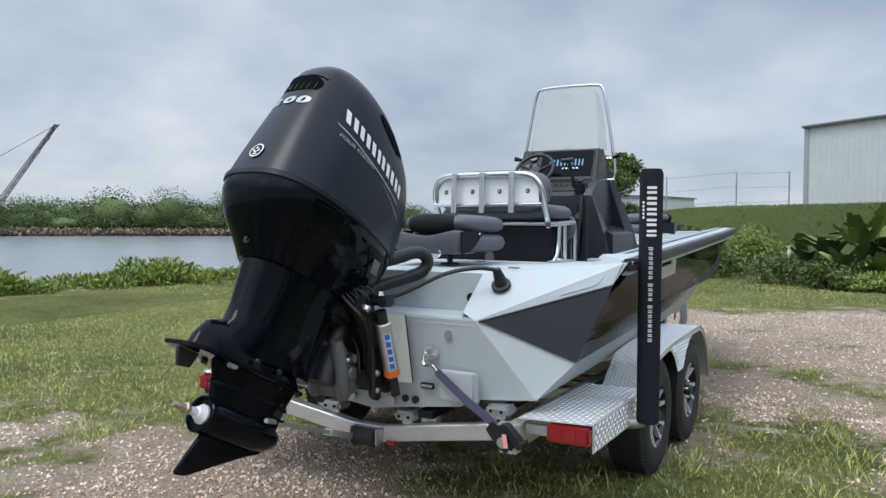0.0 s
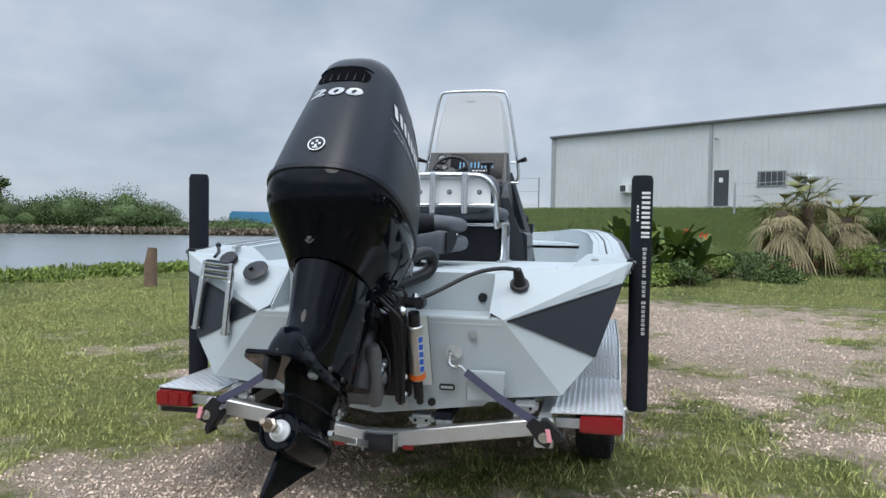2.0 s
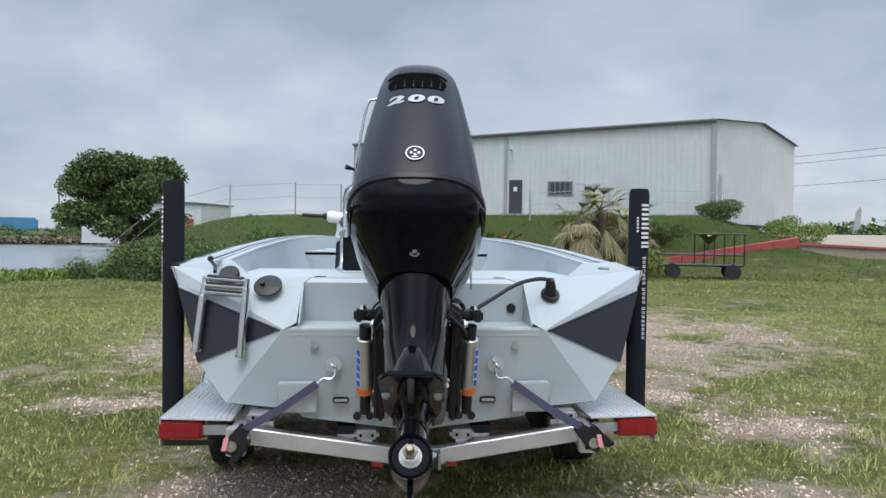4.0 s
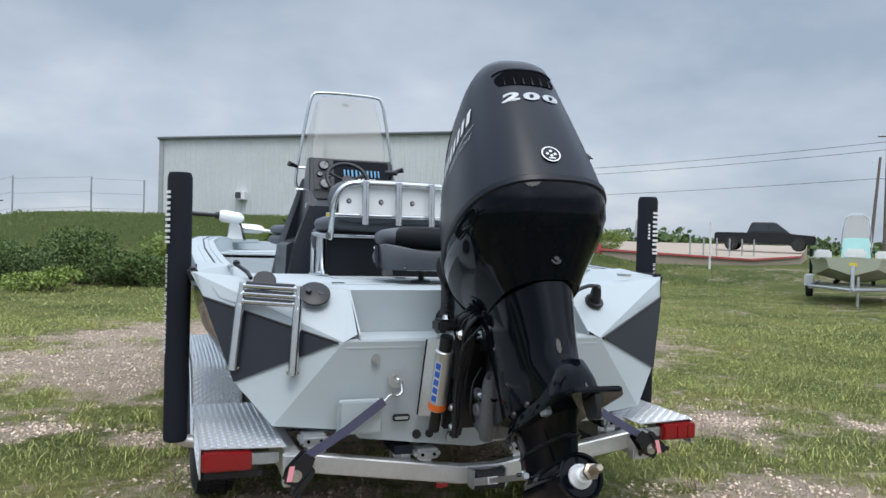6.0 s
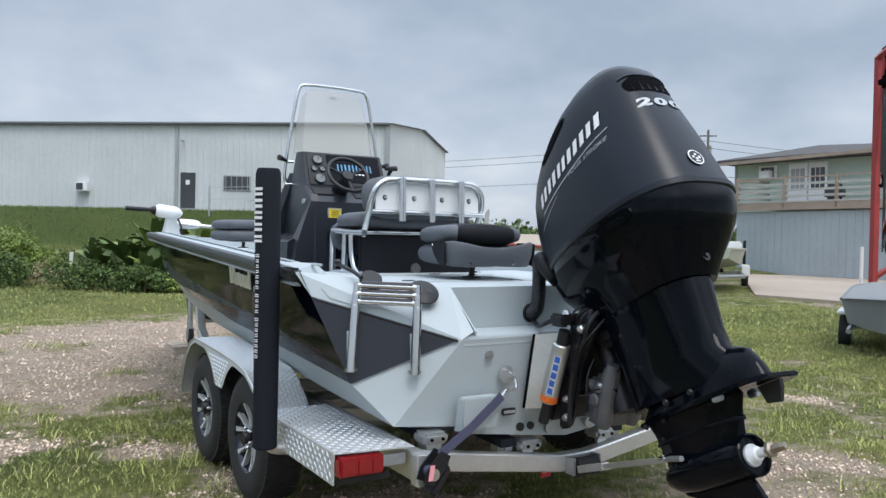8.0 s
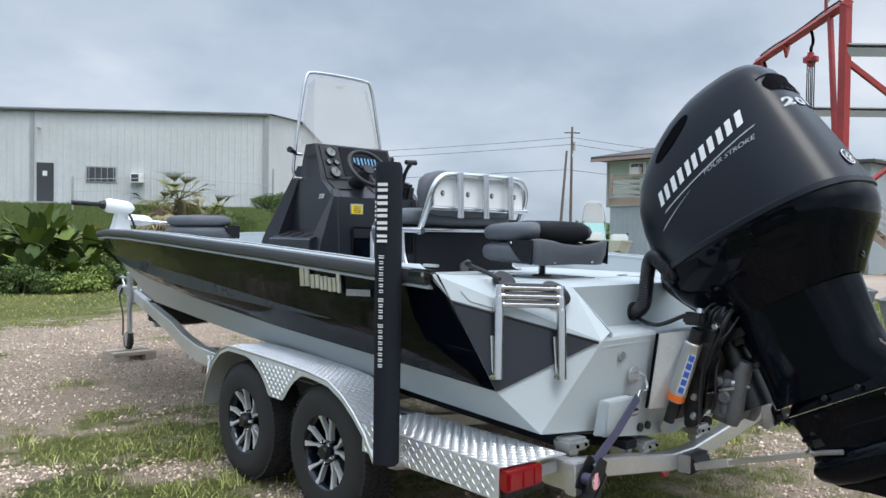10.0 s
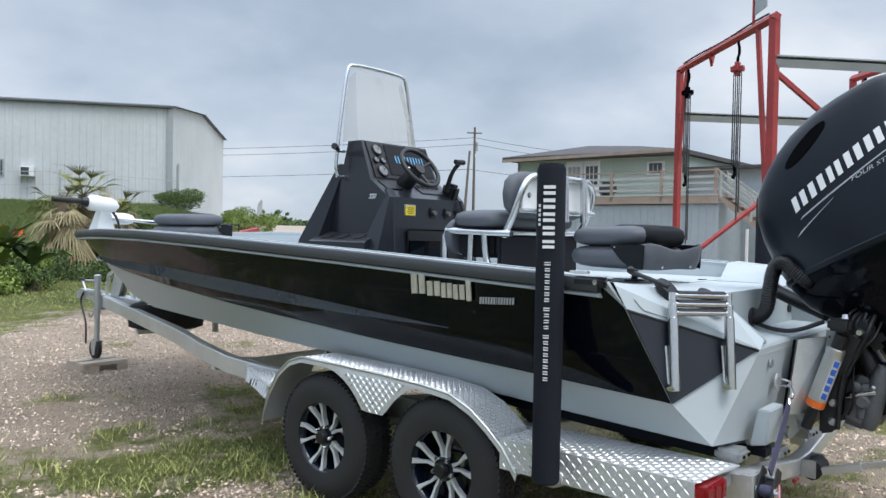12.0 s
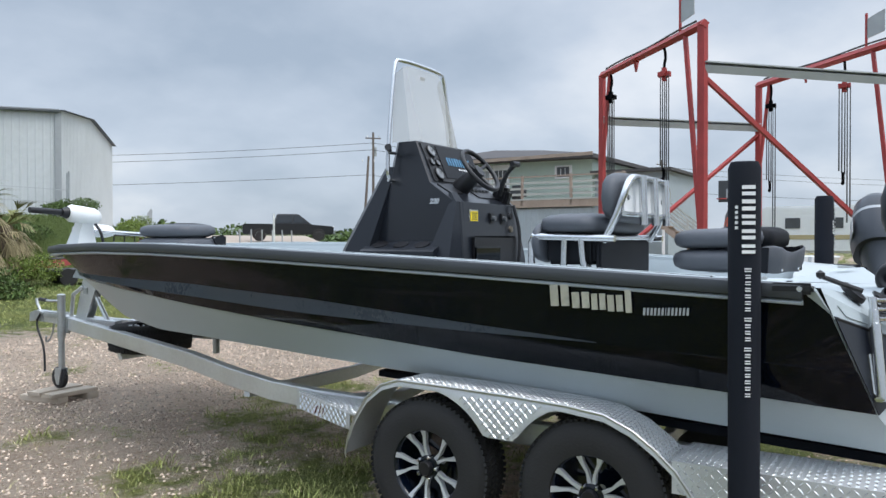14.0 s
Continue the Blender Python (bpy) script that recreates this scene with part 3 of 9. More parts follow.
part("well_hole", lathe([(0.026, -0.006), (0.026, 0.004)], (0.538, 0.232, 1.159), "y", 18), BLACK_PLASTIC, boat)
for sgn in (1, -1):
    S1 = (1.30, 0.95, 1.392)
    tip = (1.315, 0.55, 1.378)
    deck_in = (0.605, 0.75, 1.293)
    bm = bmesh.new()
    pts = {"A": A, "H": H, "G": G, "S": S, "D": D, "C": C, "B": B, "tip": tip, "S1": (1.305, 0.80, 1.402), "in": (1.09, 0.80, 1.392), "Di": (1.20, 0.62, 1.27), "Ci": (1.15, 0.24, 0.87), "Bi": (0.985, 0.12, 0.68), "in0": (0.605, 0.80, 1.293), "in2": (0.98, 0.80, 1.30)}
    vs = {k: bm.verts.new((sgn * p[0], p[1], p[2])) for k, p in pts.items()}
    for f in ("A H G", "A G S", "G in0 in2", "G in2 S", "in2 in S", "in S1 tip", "in tip S", "A S D", "A D C", "A C B", "S tip D", "D tip Di C", "C Di Ci"):
        loop = [vs[k] for k in f.split()]
        bm.faces.new(loop if sgn > 0 else loop[::-1])
    bmesh.ops.triangulate(bm, faces=[f for f in bm.faces if len(f.verts) > 4])
    part("stern_quarter", bm, HULL_GREY, boat, "faceted pale grey stern quarter", angle=8)
    # dark panel, a few millimetres proud, with a black edge strip
    n = (Vector(D) - Vector(A)).cross(Vector(C) - Vector(A)).normalized()
    if n.y > 0:
        n = -n
    inset = [mix(A, mix(C, D, 0.5), 0.03), mix(D, C, 0.012), C]
    up = [Vector(p) + n * 0.006 for p in inset]
    plate("dark_panel", [up[0], up[1], up[2]] if sgn > 0 else [up[0], up[1], up[2]], 0.005, PANEL_DARK, "charcoal vinyl panel", sgn)
    strip = [Vector(mix(A, D, 0.03)) + n * 0.01, Vector(mix(A, D, 0.98)) + n * 0.01]
    part("edge_strip", tube([(sgn * p.x, p.y, p.z - 0.012) for p in strip], 0.007, 6), BLACK_PLASTIC, boat)

# gunwale cap, rub rail and inner liner
for sgn in (1, -1):
    cap, rail, liner = [], [], []
    for u in [k / 80 for k in range(81)]:
        g, a, b = Vector(along(GUN, u)), Vector(along(GUN, max(0, u - 0.01))), Vector(along(GUN, min(1, u + 0.01)))
        d = (b - a).normalized()
        if u == 1:
            d = Vector((-1, 0, 0))
        inn = Vector((-d.y, d.x, 0)).normalized()
        if inn.x > 0 and u < 0.99:
            inn = -inn
        if u >= 0.99:
            inn = Vector((0, -1, 0))
        w = 0.20
        ring = [g + Vector((0, 0, -0.035)) - inn * 0.012, g - inn * 0.014, g + inn * 0.01 + Vector((0, 0, 0.008)), g + inn * 0.09 + Vector((0, 0, 0.010)), g + inn * w + Vector((0, 0, 0.002)), g + inn * w + Vector((0, 0, -0.03))]
        if u > 0.07:
            cap.append([(sgn * p.x, p.y, p.z) for p in ring])
        rc = g - inn * 0.016 + Vector((0, 0, -0.022))
        if u > 0.01:
            rail.append((sgn * rc.x, rc.y, rc.z))
        floor_z = 1.0 if 1.95 < g.y < 4.3 else 1.25
        li = [g + inn * w + Vector((0, 0, -0.02)), g + inn * (w + 0.02) + Vector((0, 0, -0.14)), Vector((max(0, g.x - (0.36 if floor_z < 1.1 else 0.2)), g.y, floor_z - 0.02))]
        if u > 0.07:
            liner.append([(sgn * p.x, p.y, p.z) for p in li])
    part("gunwale_cap", loft(cap, False, False), HULL_GREY, boat, "pale grey gunwale cap", angle=30)
    for nm, material, label, lo, hi, proud in (("rub_rail", RAIL, "charcoal rub rail along the gunwale", -0.052, 0.013, 0.026), ("rail_strip", HULL_GREY, "", -0.074, -0.052, 0.010)):
        rows = []
        for (x, y, z), nxt, prv in zip(rail, rail[1:] + rail[-1:], rail[:1] + rail[:-1]):
            d = Vector((nxt[0] - prv[0], nxt[1] - prv[1], 0)).normalized()
            o = Vector((d.y, -d.x, 0)) * sgn
            c = Vector((x, y, z + 0.022)) - o * 0.016
            rows.append([c + o * (-0.012) + Vector((0, 0, hi)), c + o * proud * 0.7 + Vector((0, 0, hi - 0.006)), c + o * proud + Vector((0, 0, (lo + hi) / 2)), c + o * proud * 0.7 + Vector((0, 0, lo + 0.004)), c + o * (-0.03) + Vector((0, 0, lo))])
        part(nm, loft(rows), material, boat, label, angle=50)
    part("hull_liner", loft(liner, False, False), DECK_GREY, boat, angle=30)
    # three pale ribs along the cap
    for k, off in enumerate((0.075, 0.115, 0.155)):
        line = []
        for u in [0.085 + k2 / 70 * 0.85 for k2 in range(71)]:
            g, a, b = Vector(along(GUN, u)), Vector(along(GUN, u - 0.01)), Vector(along(GUN, u + 0.01))
            d = (b - a).normalized()
            inn = Vector((-abs(d.y), d.x if d.y > 0 else -d.x, 0)).normalized()
            q = g + Vector((-d.y, d.x, 0)).normalized() * off
            line.append((sgn * q.x, q.y, q.z + 0.009))
        part("cap_rib", tube(line, 0.006, 6), DECK_GREY if k != 1 else BLACK_PLASTIC, boat)
# decks
part("stern_deck", prism([(-0.60, 0.24), (0.60, 0.24), (0.60, 0.78), (0.97, 0.78), (1.12, 0.90), (1.12, 1.95), (-1.12, 1.95), (-1.12, 0.90), (-0.97, 0.78), (-0.60, 0.78)], "z", 1.255, 1.290), DECK_GREY, boat, "pale grey stern deck with hatches")
part("cockpit_floor", prism([(-1.04, 1.9), (1.04, 1.9), (0.84, 4.32), (-0.84, 4.32)], "z", 0.97, 1.0), DECK_GREY, boat)
part("deck_riser", box(0, 1.945, 1.13, 2.2, 0.012, 0.30), DECK_GREY, boat)
part("bow_deck", prism([(-1.06, 4.3), (1.06, 4.3), (0.95, 5.2), (0.72, 6.05), (0.45, 6.5), (0, 6.72), (-0.45, 6.5), (-0.72, 6.05), (-0.95, 5.2)], "z", 1.33, 1.375, 0.004), DECK_GREY, boat, "raised pale grey bow deck")
part("bow_riser", prism([(-0.84, 1.0), (0.84, 1.0), (1.0, 1.36), (-1.0, 1.36)], "y", 4.30, 4.32), DECK_GREY, boat)
for hx, hy, w, d in ((-0.55, 0.95, 0.7, 0.5), (0.55, 0.95, 0.7, 0.5), (0.0, 1.55, 0.9, 0.4)):
    part("deck_hatch", box(hx, hy, 1.291, w, d, 0.008, 0.003), DECK_GREY, boat)
    part("hatch_latch", box(hx, hy - d * 0.38, 1.297, 0.07, 0.035, 0.006, 0.002), BLACK_PLASTIC, boat)
for hx in (-0.45, 0.45):
    part("deck_hatch", box(hx, 5.0, 1.379, 0.75, 0.7, 0.01, 0.003), DECK_GREY, boat)


# ---------------------------------------------------------------- fittings on the hull
for sgn in (1, -1):
    part("transom_fitting", lathe([(0.021, -0.006), (0.021, 0.003), (0.012, 0.004)], (sgn * 0.524, 0.0, 0.985), "y", 16), GALV, boat)
    eye = part("tie_eye_plate", lathe([(0.042, -0.004), (0.042, 0.004)], (sgn * 0.423, -0.002, 0.885), "y", 20), ALU_DULL, boat, "round steel plate with an eye bolt")
    part("eye_bolt", tube([(sgn * 0.423 - 0.013, 0, 0.905), (sgn * 0.423 - 0.013, -0.05, 0.90), (sgn * 0.423, -0.065, 0.885), (sgn * 0.423 + 0.013, -0.05, 0.87), (sgn * 0.423 + 0.013, 0, 0.865)], 0.006, 8, smooth=1), CHROME, eye)
    part("trim_tab_mount", prism([(0.03, 0.63), (-0.045, 0.645), (-0.055, 0.80), (0.0, 0.80)], "x", sgn * 0.60 - 0.10, sgn * 0.60 + 0.10, 0.006), HULL_GREY, boat)
    part("builder_badge", box(sgn * 0.385, 0.026, 0.695, 0.085, 0.016, 0.034, 0.006), BLACK_PLASTIC, boat)
    part("badge_face", box(sgn * 0.385, 0.0165, 0.695, 0.066, 0.004, 0.014, 0.001), SILVER_MARK, boat)
    for x, r in ((0.30, 0.022), (0.235, 0.020)):
        part("drain_port", lathe([(r, -0.004), (r, 0.006)], (sgn * x, 0.04, 0.607), "y", 14), BLACK_PLASTIC, boat)
part("drain_plug", lathe([(0.03, -0.012), (0.03, 0.004), (0.016, 0.008)], (0.146, 0.036, 0.585), "y", 16), GALV, boat)
part("drain_plug", lathe([(0.03, -0.012), (0.03, 0.004), (0.016, 0.008)], (-0.12, 0.036, 0.585), "y", 16), GALV, boat)
# discs on the port quarter, the cable boot on the starboard quarter
top_n = (Vector(S) - Vector(A)).cross(Vector(G) - Vector(A)).normalized()
if top_n.z < 0:
    top_n = -top_n


def quarter_disc(x, y, z, r, material, name, label="", sign=-1, lift=0.006):
    n = Vector((sign * top_n.x, top_n.y, top_n.z))
    bm = lathe([(r, -0.004), (r, lift * 0.6), (r * 0.94, lift)], (0, 0, 0), "z", 28)
    bmesh.ops.transform(bm, matrix=Matrix.Translation((x, y, z)) @ n.to_track_quat("Z", "Y").to_matrix().to_4x4(), verts=bm.verts)
    return part(name, bm, material, boat, label)


quarter_disc(-0.786, 0.185, 1.277, 0.075, BLACK_PLASTIC, "deck_plate", "round black deck plate")
for dx, dz in ((-0.03, 0.01), (0.03, -0.004)):
    quarter_disc(-0.786 + dx, 0.185, 1.279 + dz, 0.014, PANEL_DARK, "deck_plate_hole", lift=0.012)
quarter_disc(-1.01, 0.305, 1.327, 0.055, BLACK_PLASTIC, "ladder_bumper", lift=0.02)
quarter_disc(0.745, 0.175, 1.24, 0.052, BLACK_PLASTIC, "boot_flange", sign=1, lift=0.012)
part("cable_boot", tube([(0.745, 0.175, 1.245), (0.742, 0.155, 1.285), (0.735, 0.135, 1.325)], [0.036, 0.03, 0.022], 14), BLACK_PLASTIC, boat, "black rubber cable boot")
for r, dz in ((0.011, 0.0),):
    part("steering_cable", tube([(0.735, 0.135, 1.322 + dz * 0.3), (0.66, 0.08, 1.335 + dz), (0.52, -0.01, 1.31 + dz), (0.38, -0.08, 1.23 + dz), (0.26, -0.14, 1.17 + dz), (0.12, -0.2, 1.18)], r, 8, smooth=3), BLACK_PLASTIC, boat, "black control cable")
part("cleat", box(1.14, 0.50, 1.372, 0.05, 0.10, 0.014, 0.005), ALU, boat)
part("cleat", box(-1.14, 0.66, 1.39, 0.03, 0.10, 0.014, 0.005), ALU, boat)
for sgn in (1, -1):
    va, vs_, vd = Vector(A), Vector(S), Vector(D)
    fn = (vs_ - va).cross(vd - va).normalized()
    fn = fn if fn.y < 0 else -fn
    quad = [va + (vd - va) * u + (vs_ - vd) * v * u + fn * 0.005 for u, v in ((0.60, 0.22), (0.86, 0.16), (0.87, 0.62), (0.62, 0.70))]
    plate("quarter_plate", quad, 0.004, HULL_GREY, "", sgn, 0.001)
for sgn in (1, -1):
    part("rail_end_cap", box(sgn * 1.338, 0.49, 1.362, 0.045, 0.16, 0.045, 0.012), BLACK_PLASTIC, boat)
    part("rail_screw", lathe([(0.011, 0), (0.008, 0.004)], (sgn * 1.362, 0.46, 1.362), "x", 10), CHROME, boat)
# hull marking: raised blocks, then a smaller line
mk = []
for k, (w, h) in enumerate(((0.105, 0.098), (0.095, 0.072), (0.075, 0.072), (0.08, 0.072), (0.045, 0.10))):
    mk.append((w, h))
METAL_MARK = mat("bronze_silver_letters", (0.60, 0.57, 0.50), 0.3, 0.45, vary=0.2, scale=20, bump=0.02)
for sgn in (-1, 1):
    yk = 1.55
    for w, h in mk:
        u = float(np.interp(yk - w / 2, [r[2] for r in GUN], [r[0] for r in GUN]))
        p, q = Vector(side_point(u, 0.10)), Vector(side_point(u, 0.335))
        upw = (p - q).normalized()
        fw = Vector((0, -1, 0.045)).normalized()
        p2 = q + upw * (h / 2 + 0.0)
        n = fw.cross(upw)
        out = Vector((abs(n.x), n.y, n.z))
        o = Vector((sgn * (p2.x + 0.014), p2.y, p2.z))
        m = basis(o, (0, -1 * (1 if sgn < 0 else -1), 0.045 * (1 if sgn < 0 else -1)), (sgn * upw.x, upw.y, upw.z))
        bars([w * 0.36, w * 0.36] if w > 0.06 else [w * 0.6], h, w * 0.14, 0.0, METAL_MARK, "hull_mark", boat, m, 0.008)
        yk -= w
    u = float(np.interp(yk - 0.13, [r[2] for r in GUN], [r[0] for r in GUN]))
    q, p = Vector(side_point(u, 0.335)), Vector(side_point(u, 0.1))
    upw = (p - q).normalized()
    m = basis(Vector((sgn * (q.x + 0.014), q.y, q.z + 0.018)), (0, -1 * (1 if sgn < 0 else -1), 0.045 * (1 if sgn < 0 else -1)), (sgn * upw.x, upw.y, upw.z))
    bars([0.009, 0.009] * 3 + [0.003] + [0.009, 0.009] * 3, 0.032, 0.007, 0.15, SILVER_MARK, "hull_mark", boat, m, 0.004)

# ---------------------------------------------------------------- boarding ladder folded on the port quarter
ladder = thing("boarding_ladder", "folded stainless telescoping ladder hung on the stern quarter", "ladder")
LT = [((-1.121, 0.225, 1.325), (-1.161, 0.185, 0.92)), ((-0.879, 0.078, 1.318), (-0.904, 0.045, 0.912))]
for t, b in LT:
    t, b = Vector(t), Vector(b)
    part("ladder_rail", tube([t, t.lerp(b, 0.12), t.lerp(b, 0.125), t.lerp(b, 0.25), t.lerp(b, 0.255), b], [0.015, 0.015, 0.019, 0.019, 0.022, 0.022], 14), CHROME, ladder, "stainless tube rail")
    part("rail_bracket", tube([t.lerp(b, 0.55) + Vector((-0.012, 0.03, 0)), b + Vector((0.0, 0.03, 0.03)), b + Vector((0, 0.0, 0.01))], 0.008, 8), CHROME, ladder)
    part("rail_foot", box(b.x, b.y + 0.01, b.z + 0.01, 0.06, 0.035, 0.02, 0.006), CHROME, ladder)
for f in (0.03, 0.12, 0.21):
    a, b = Vector(LT[0][0]).lerp(Vector(LT[0][1]), f), Vector(LT[1][0]).lerp(Vector(LT[1][1]), f)
    part("rung", tube([a, b], 0.014, 10), CHROME, ladder)
    part("rung_grip", tube([a.lerp(b, 0.08) + Vector((0, 0, 0.008)), a.lerp(b, 0.92) + Vector((0, 0, 0.008))], 0.013, 8), BLACK_PLASTIC, ladder)
part("ladder_strap", tube([(-1.13, 0.40, 1.40), (-1.09, 0.33, 1.37), (-1.08, 0.26, 1.345)], 0.01, 8), BLACK_PLASTIC, ladder, "black bungee strap with a ball end")
part("strap_ball", lathe([(0.004, -0.018), (0.017, -0.008), (0.017, 0.008), (0.004, 0.018)], (-1.135, 0.41, 1.41), "z", 12), BLACK_PLASTIC, ladder)

# ---------------------------------------------------------------- centre console
ACRYLIC = bpy.data.materials.new("milky_acrylic")
ACRYLIC.use_nodes = True
an, al = ACRYLIC.node_tree.nodes, ACRYLIC.node_tree.links
a_mix, a_tr = an.new("ShaderNodeMixShader"), an.new("ShaderNodeBsdfTransparent")
a_tr.inputs[0].default_value = (0.95, 0.95, 0.93, 1)
an["Principled BSDF"].inputs["Base Color"].default_value = (0.50, 0.49, 0.465, 1)
an["Principled BSDF"].inputs["Roughness"].default_value = 0.15
a_mix.inputs[0].default_value = 0.42
al.new(a_tr.outputs[0], a_mix.inputs[1])
al.new(an["Principled BSDF"].outputs[0], a_mix.inputs[2])
al.new(a_mix.outputs[0], an["Material Output"].inputs[0])

console = thing("center_console", "charcoal fibreglass helm console with gauges, wheel and windscreen", "console")


def console_ring(z, yr, yf, w, cr, cf, wf):
    """Rear face yr, front face yf, half width w at the back and wf at the front, cut corners cr and cf."""
    half = [(w - cr, yr), (w, yr + cr * 0.9), (wf, yf - cf), (wf - cf, yf)]
    return [(x, y, z) for x, y in half] + [(-x, y, z) for x, y in half[::-1]]


part("console_body", loft([console_ring(1.0, 2.52, 3.52, 0.42, 0.04, 0.10, 0.40), console_ring(1.44, 2.54, 3.40, 0.42, 0.04, 0.10, 0.40), console_ring(1.80, 2.575, 3.24, 0.40, 0.03, 0.08, 0.385), console_ring(1.935, 2.80, 3.19, 0.37, 0.012, 0.07, 0.37), console_ring(2.215, 2.925, 3.12, 0.35, 0.01, 0.05, 0.345)]), CONSOLE, console, "charcoal moulded console body", angle=25)
for sgn in (1, -1):
    # flared feet before and behind a recessed side, with a ledge of three cup holders between them
    part("rear_foot", loft([[(sgn * x, y, z) for x, y in ((0.34, y0), (w, y0 + 0.015), (w - 0.01, y1), (0.34, y1))] for z, w, y0, y1 in ((1.0, 0.595, 2.525, 2.80), (1.45, 0.53, 2.545, 2.735), (1.80, 0.405, 2.572, 2.64), (1.86, 0.385, 2.62, 2.66))]), CONSOLE, console, angle=25)
    part("front_foot", loft([[(sgn * x, y, z) for x, y in ((0.32, y0), (w - 0.03, y0), (w, y1 - 0.06), (w - 0.05, y1), (0.32, y1))] for z, w, y0, y1 in ((1.0, 0.60, 3.22, 3.62), (1.50, 0.53, 3.21, 3.44), (2.05, 0.372, 3.10, 3.20))]), CONSOLE, console, angle=25)
    part("cup_ledge", loft([[(sgn * x, y, z) for x, z in ((0.38, 1.0), (0.575, 1.0), (0.56, 1.482), (0.545, 1.494), (0.40, 1.552), (0.38, 1.552))] for y in (2.66, 3.24)]), CONSOLE, console)
    for k in range(3):
        cup = lathe([(0.052, -0.004), (0.052, 0.006), (0.040, 0.007), (0.038, 0.001), (0.002, 0.0005)], (0, 0, 0), "z", 20)
        bmesh.ops.transform(cup, matrix=basis((sgn * 0.475, 2.80 + 0.165 * k, 1.523), (0, 1, 0), (-sgn * 0.145, 0, 0.058)), verts=cup.verts)
        part("cup_holder", cup, BLACK_PLASTIC, console, "black cup holder")
part("storage_opening", box(0.03, 2.535, 1.36, 0.62, 0.02, 0.44, 0.01), BLACK_PLASTIC, console)
part("storage_door", box(-0.10, 2.52, 1.33, 0.34, 0.012, 0.36, 0.006), MOTOR_GLOSS, console)
part("door_lip", box(-0.10, 2.512, 1.505, 0.34, 0.008, 0.012, 0.002), CONSOLE, console)
d0, d1 = Vector((0, 2.80, 1.935)), Vector((0, 2.925, 2.215))
dup = (d1 - d0).normalized()
dn = Vector((1, 0, 0)).cross(dup)


def on_dash(x, v, lift=0.0):
    return Vector((x, 0, 0)) + d0 + dup * v + dn * lift


def dash_disc(x, v, r, material, name, lift, parent=console, thick=0.012, label=""):
    bm = lathe([(r, -0.002), (r, thick), (r * 0.9, thick + 0.003), (r * 0.86, thick * 0.6)], (0, 0, 0), "z", 24)
    m = basis(on_dash(x, v, lift), (1, 0, 0), dup)
    bmesh.ops.transform(bm, matrix=m, verts=bm.verts)
    return part(name, bm, material, parent, label)


dash = part("dash_panel", loft([[on_dash(x, v, l) for x, v in ((-0.325, 0.01), (0.325, 0.01), (0.325, 0.295), (-0.325, 0.295))] for l in (0.0, 0.008)]), BLACK_PLASTIC, console, "black dash panel")
GAUGE = mat("dark_gauge_face", (0.09, 0.095, 0.10), 0.25, vary=0.3, scale=60, bump=0.0)
for x, v, r in ((-0.235, 0.235, 0.047), (-0.275, 0.15, 0.028), (-0.205, 0.15, 0.028), (-0.235, 0.065, 0.050), (-0.13, 0.235, 0.0)):
    if r:
        dash_disc(x, v, r, BLACK_PLASTIC, "gauge", 0.008, dash, label="round gauge with a chrome bezel")
        dash_disc(x, v, r * 0.84, DIAL, "gauge_face", 0.015, dash, 0.004)
        part("gauge_needle", slab([on_dash(x + dx, v + dv, 0.0225) for dx, dv in ((-0.002, -0.004), (0.002, -0.004), (r * 0.45, r * 0.5), (r * 0.42, r * 0.53))], 0.001), MATT_AND_SHADE, dash)
part("display_panel", loft([[on_dash(x, v, l) for x, v in ((-0.155, 0.04), (0.315, 0.04), (0.315, 0.285), (-0.155, 0.285))] for l in (0.008, 0.013)]), MOTOR_GLOSS, dash)
MARK_BLUE = mat("pale_blue_marking", (0.10, 0.30, 0.50), 0.4, vary=0.1)
bars([0.013, 0.013, 0.016, 0.016, 0.013, 0.013, 0.013, 0.013, 0.012, 0.012], 0.062, 0.019, 0.0, MARK_BLUE, "panel_mark", dash, basis(on_dash(0.08, 0.17, 0.014), (1, 0, 0), dup), 0.002)
bars([0.02] * 5, 0.012, 0.012, 0.0, LETTER, "panel_mark", dash, basis(on_dash(0.12, 0.115, 0.014), (1, 0, 0), dup), 0.002)
# switch panel on the lower slope
s0, s1 = Vector((0, 2.60, 1.815)), Vector((0, 2.79, 1.928))
sup = (s1 - s0).normalized()
sn = Vector((1, 0, 0)).cross(sup)
part("switch_panel", loft([[Vector((x, 0, 0)) + s0 + sup * v + sn * l for x, v in ((0.0, 0.05), (0.30, 0.05), (0.30, 0.19), (0.0, 0.19))] for l in (0.0, 0.006)]), BLACK_PLASTIC, console)
for k in range(5):
    o = s0 + sup * 0.15 + sn * 0.006 + Vector((0.04 + 0.05 * k, 0, 0))
    part("rocker_switch", box(o.x, o.y, o.z, 0.028, 0.04, 0.02, 0.004), GAUGE, console)
part("switch_tray", loft([[Vector((x, 0, 0)) + s0 + sup * v + sn * l for x, v in ((-0.34, 0.08), (-0.18, 0.08), (-0.18, 0.2), (-0.34, 0.2))] for l in (0.0, 0.01)]), BLACK_PLASTIC, console)
lab = part("warning_label", box(-0.215, 2.566, 1.71, 0.115, 0.006, 0.085, 0.002), ALU, console, "yellow warning sticker on a pale plate")
part("sticker", box(-0.215, 2.561, 1.71, 0.095, 0.004, 0.065, 0.001), YELLOW, lab)
for k in range(4):
    part("text_bar", box(-0.215, 2.5585, 1.73 - 0.013 * k, 0.07 - 0.012 * (k % 2), 0.0015, 0.005), PANEL_DARK, lab)
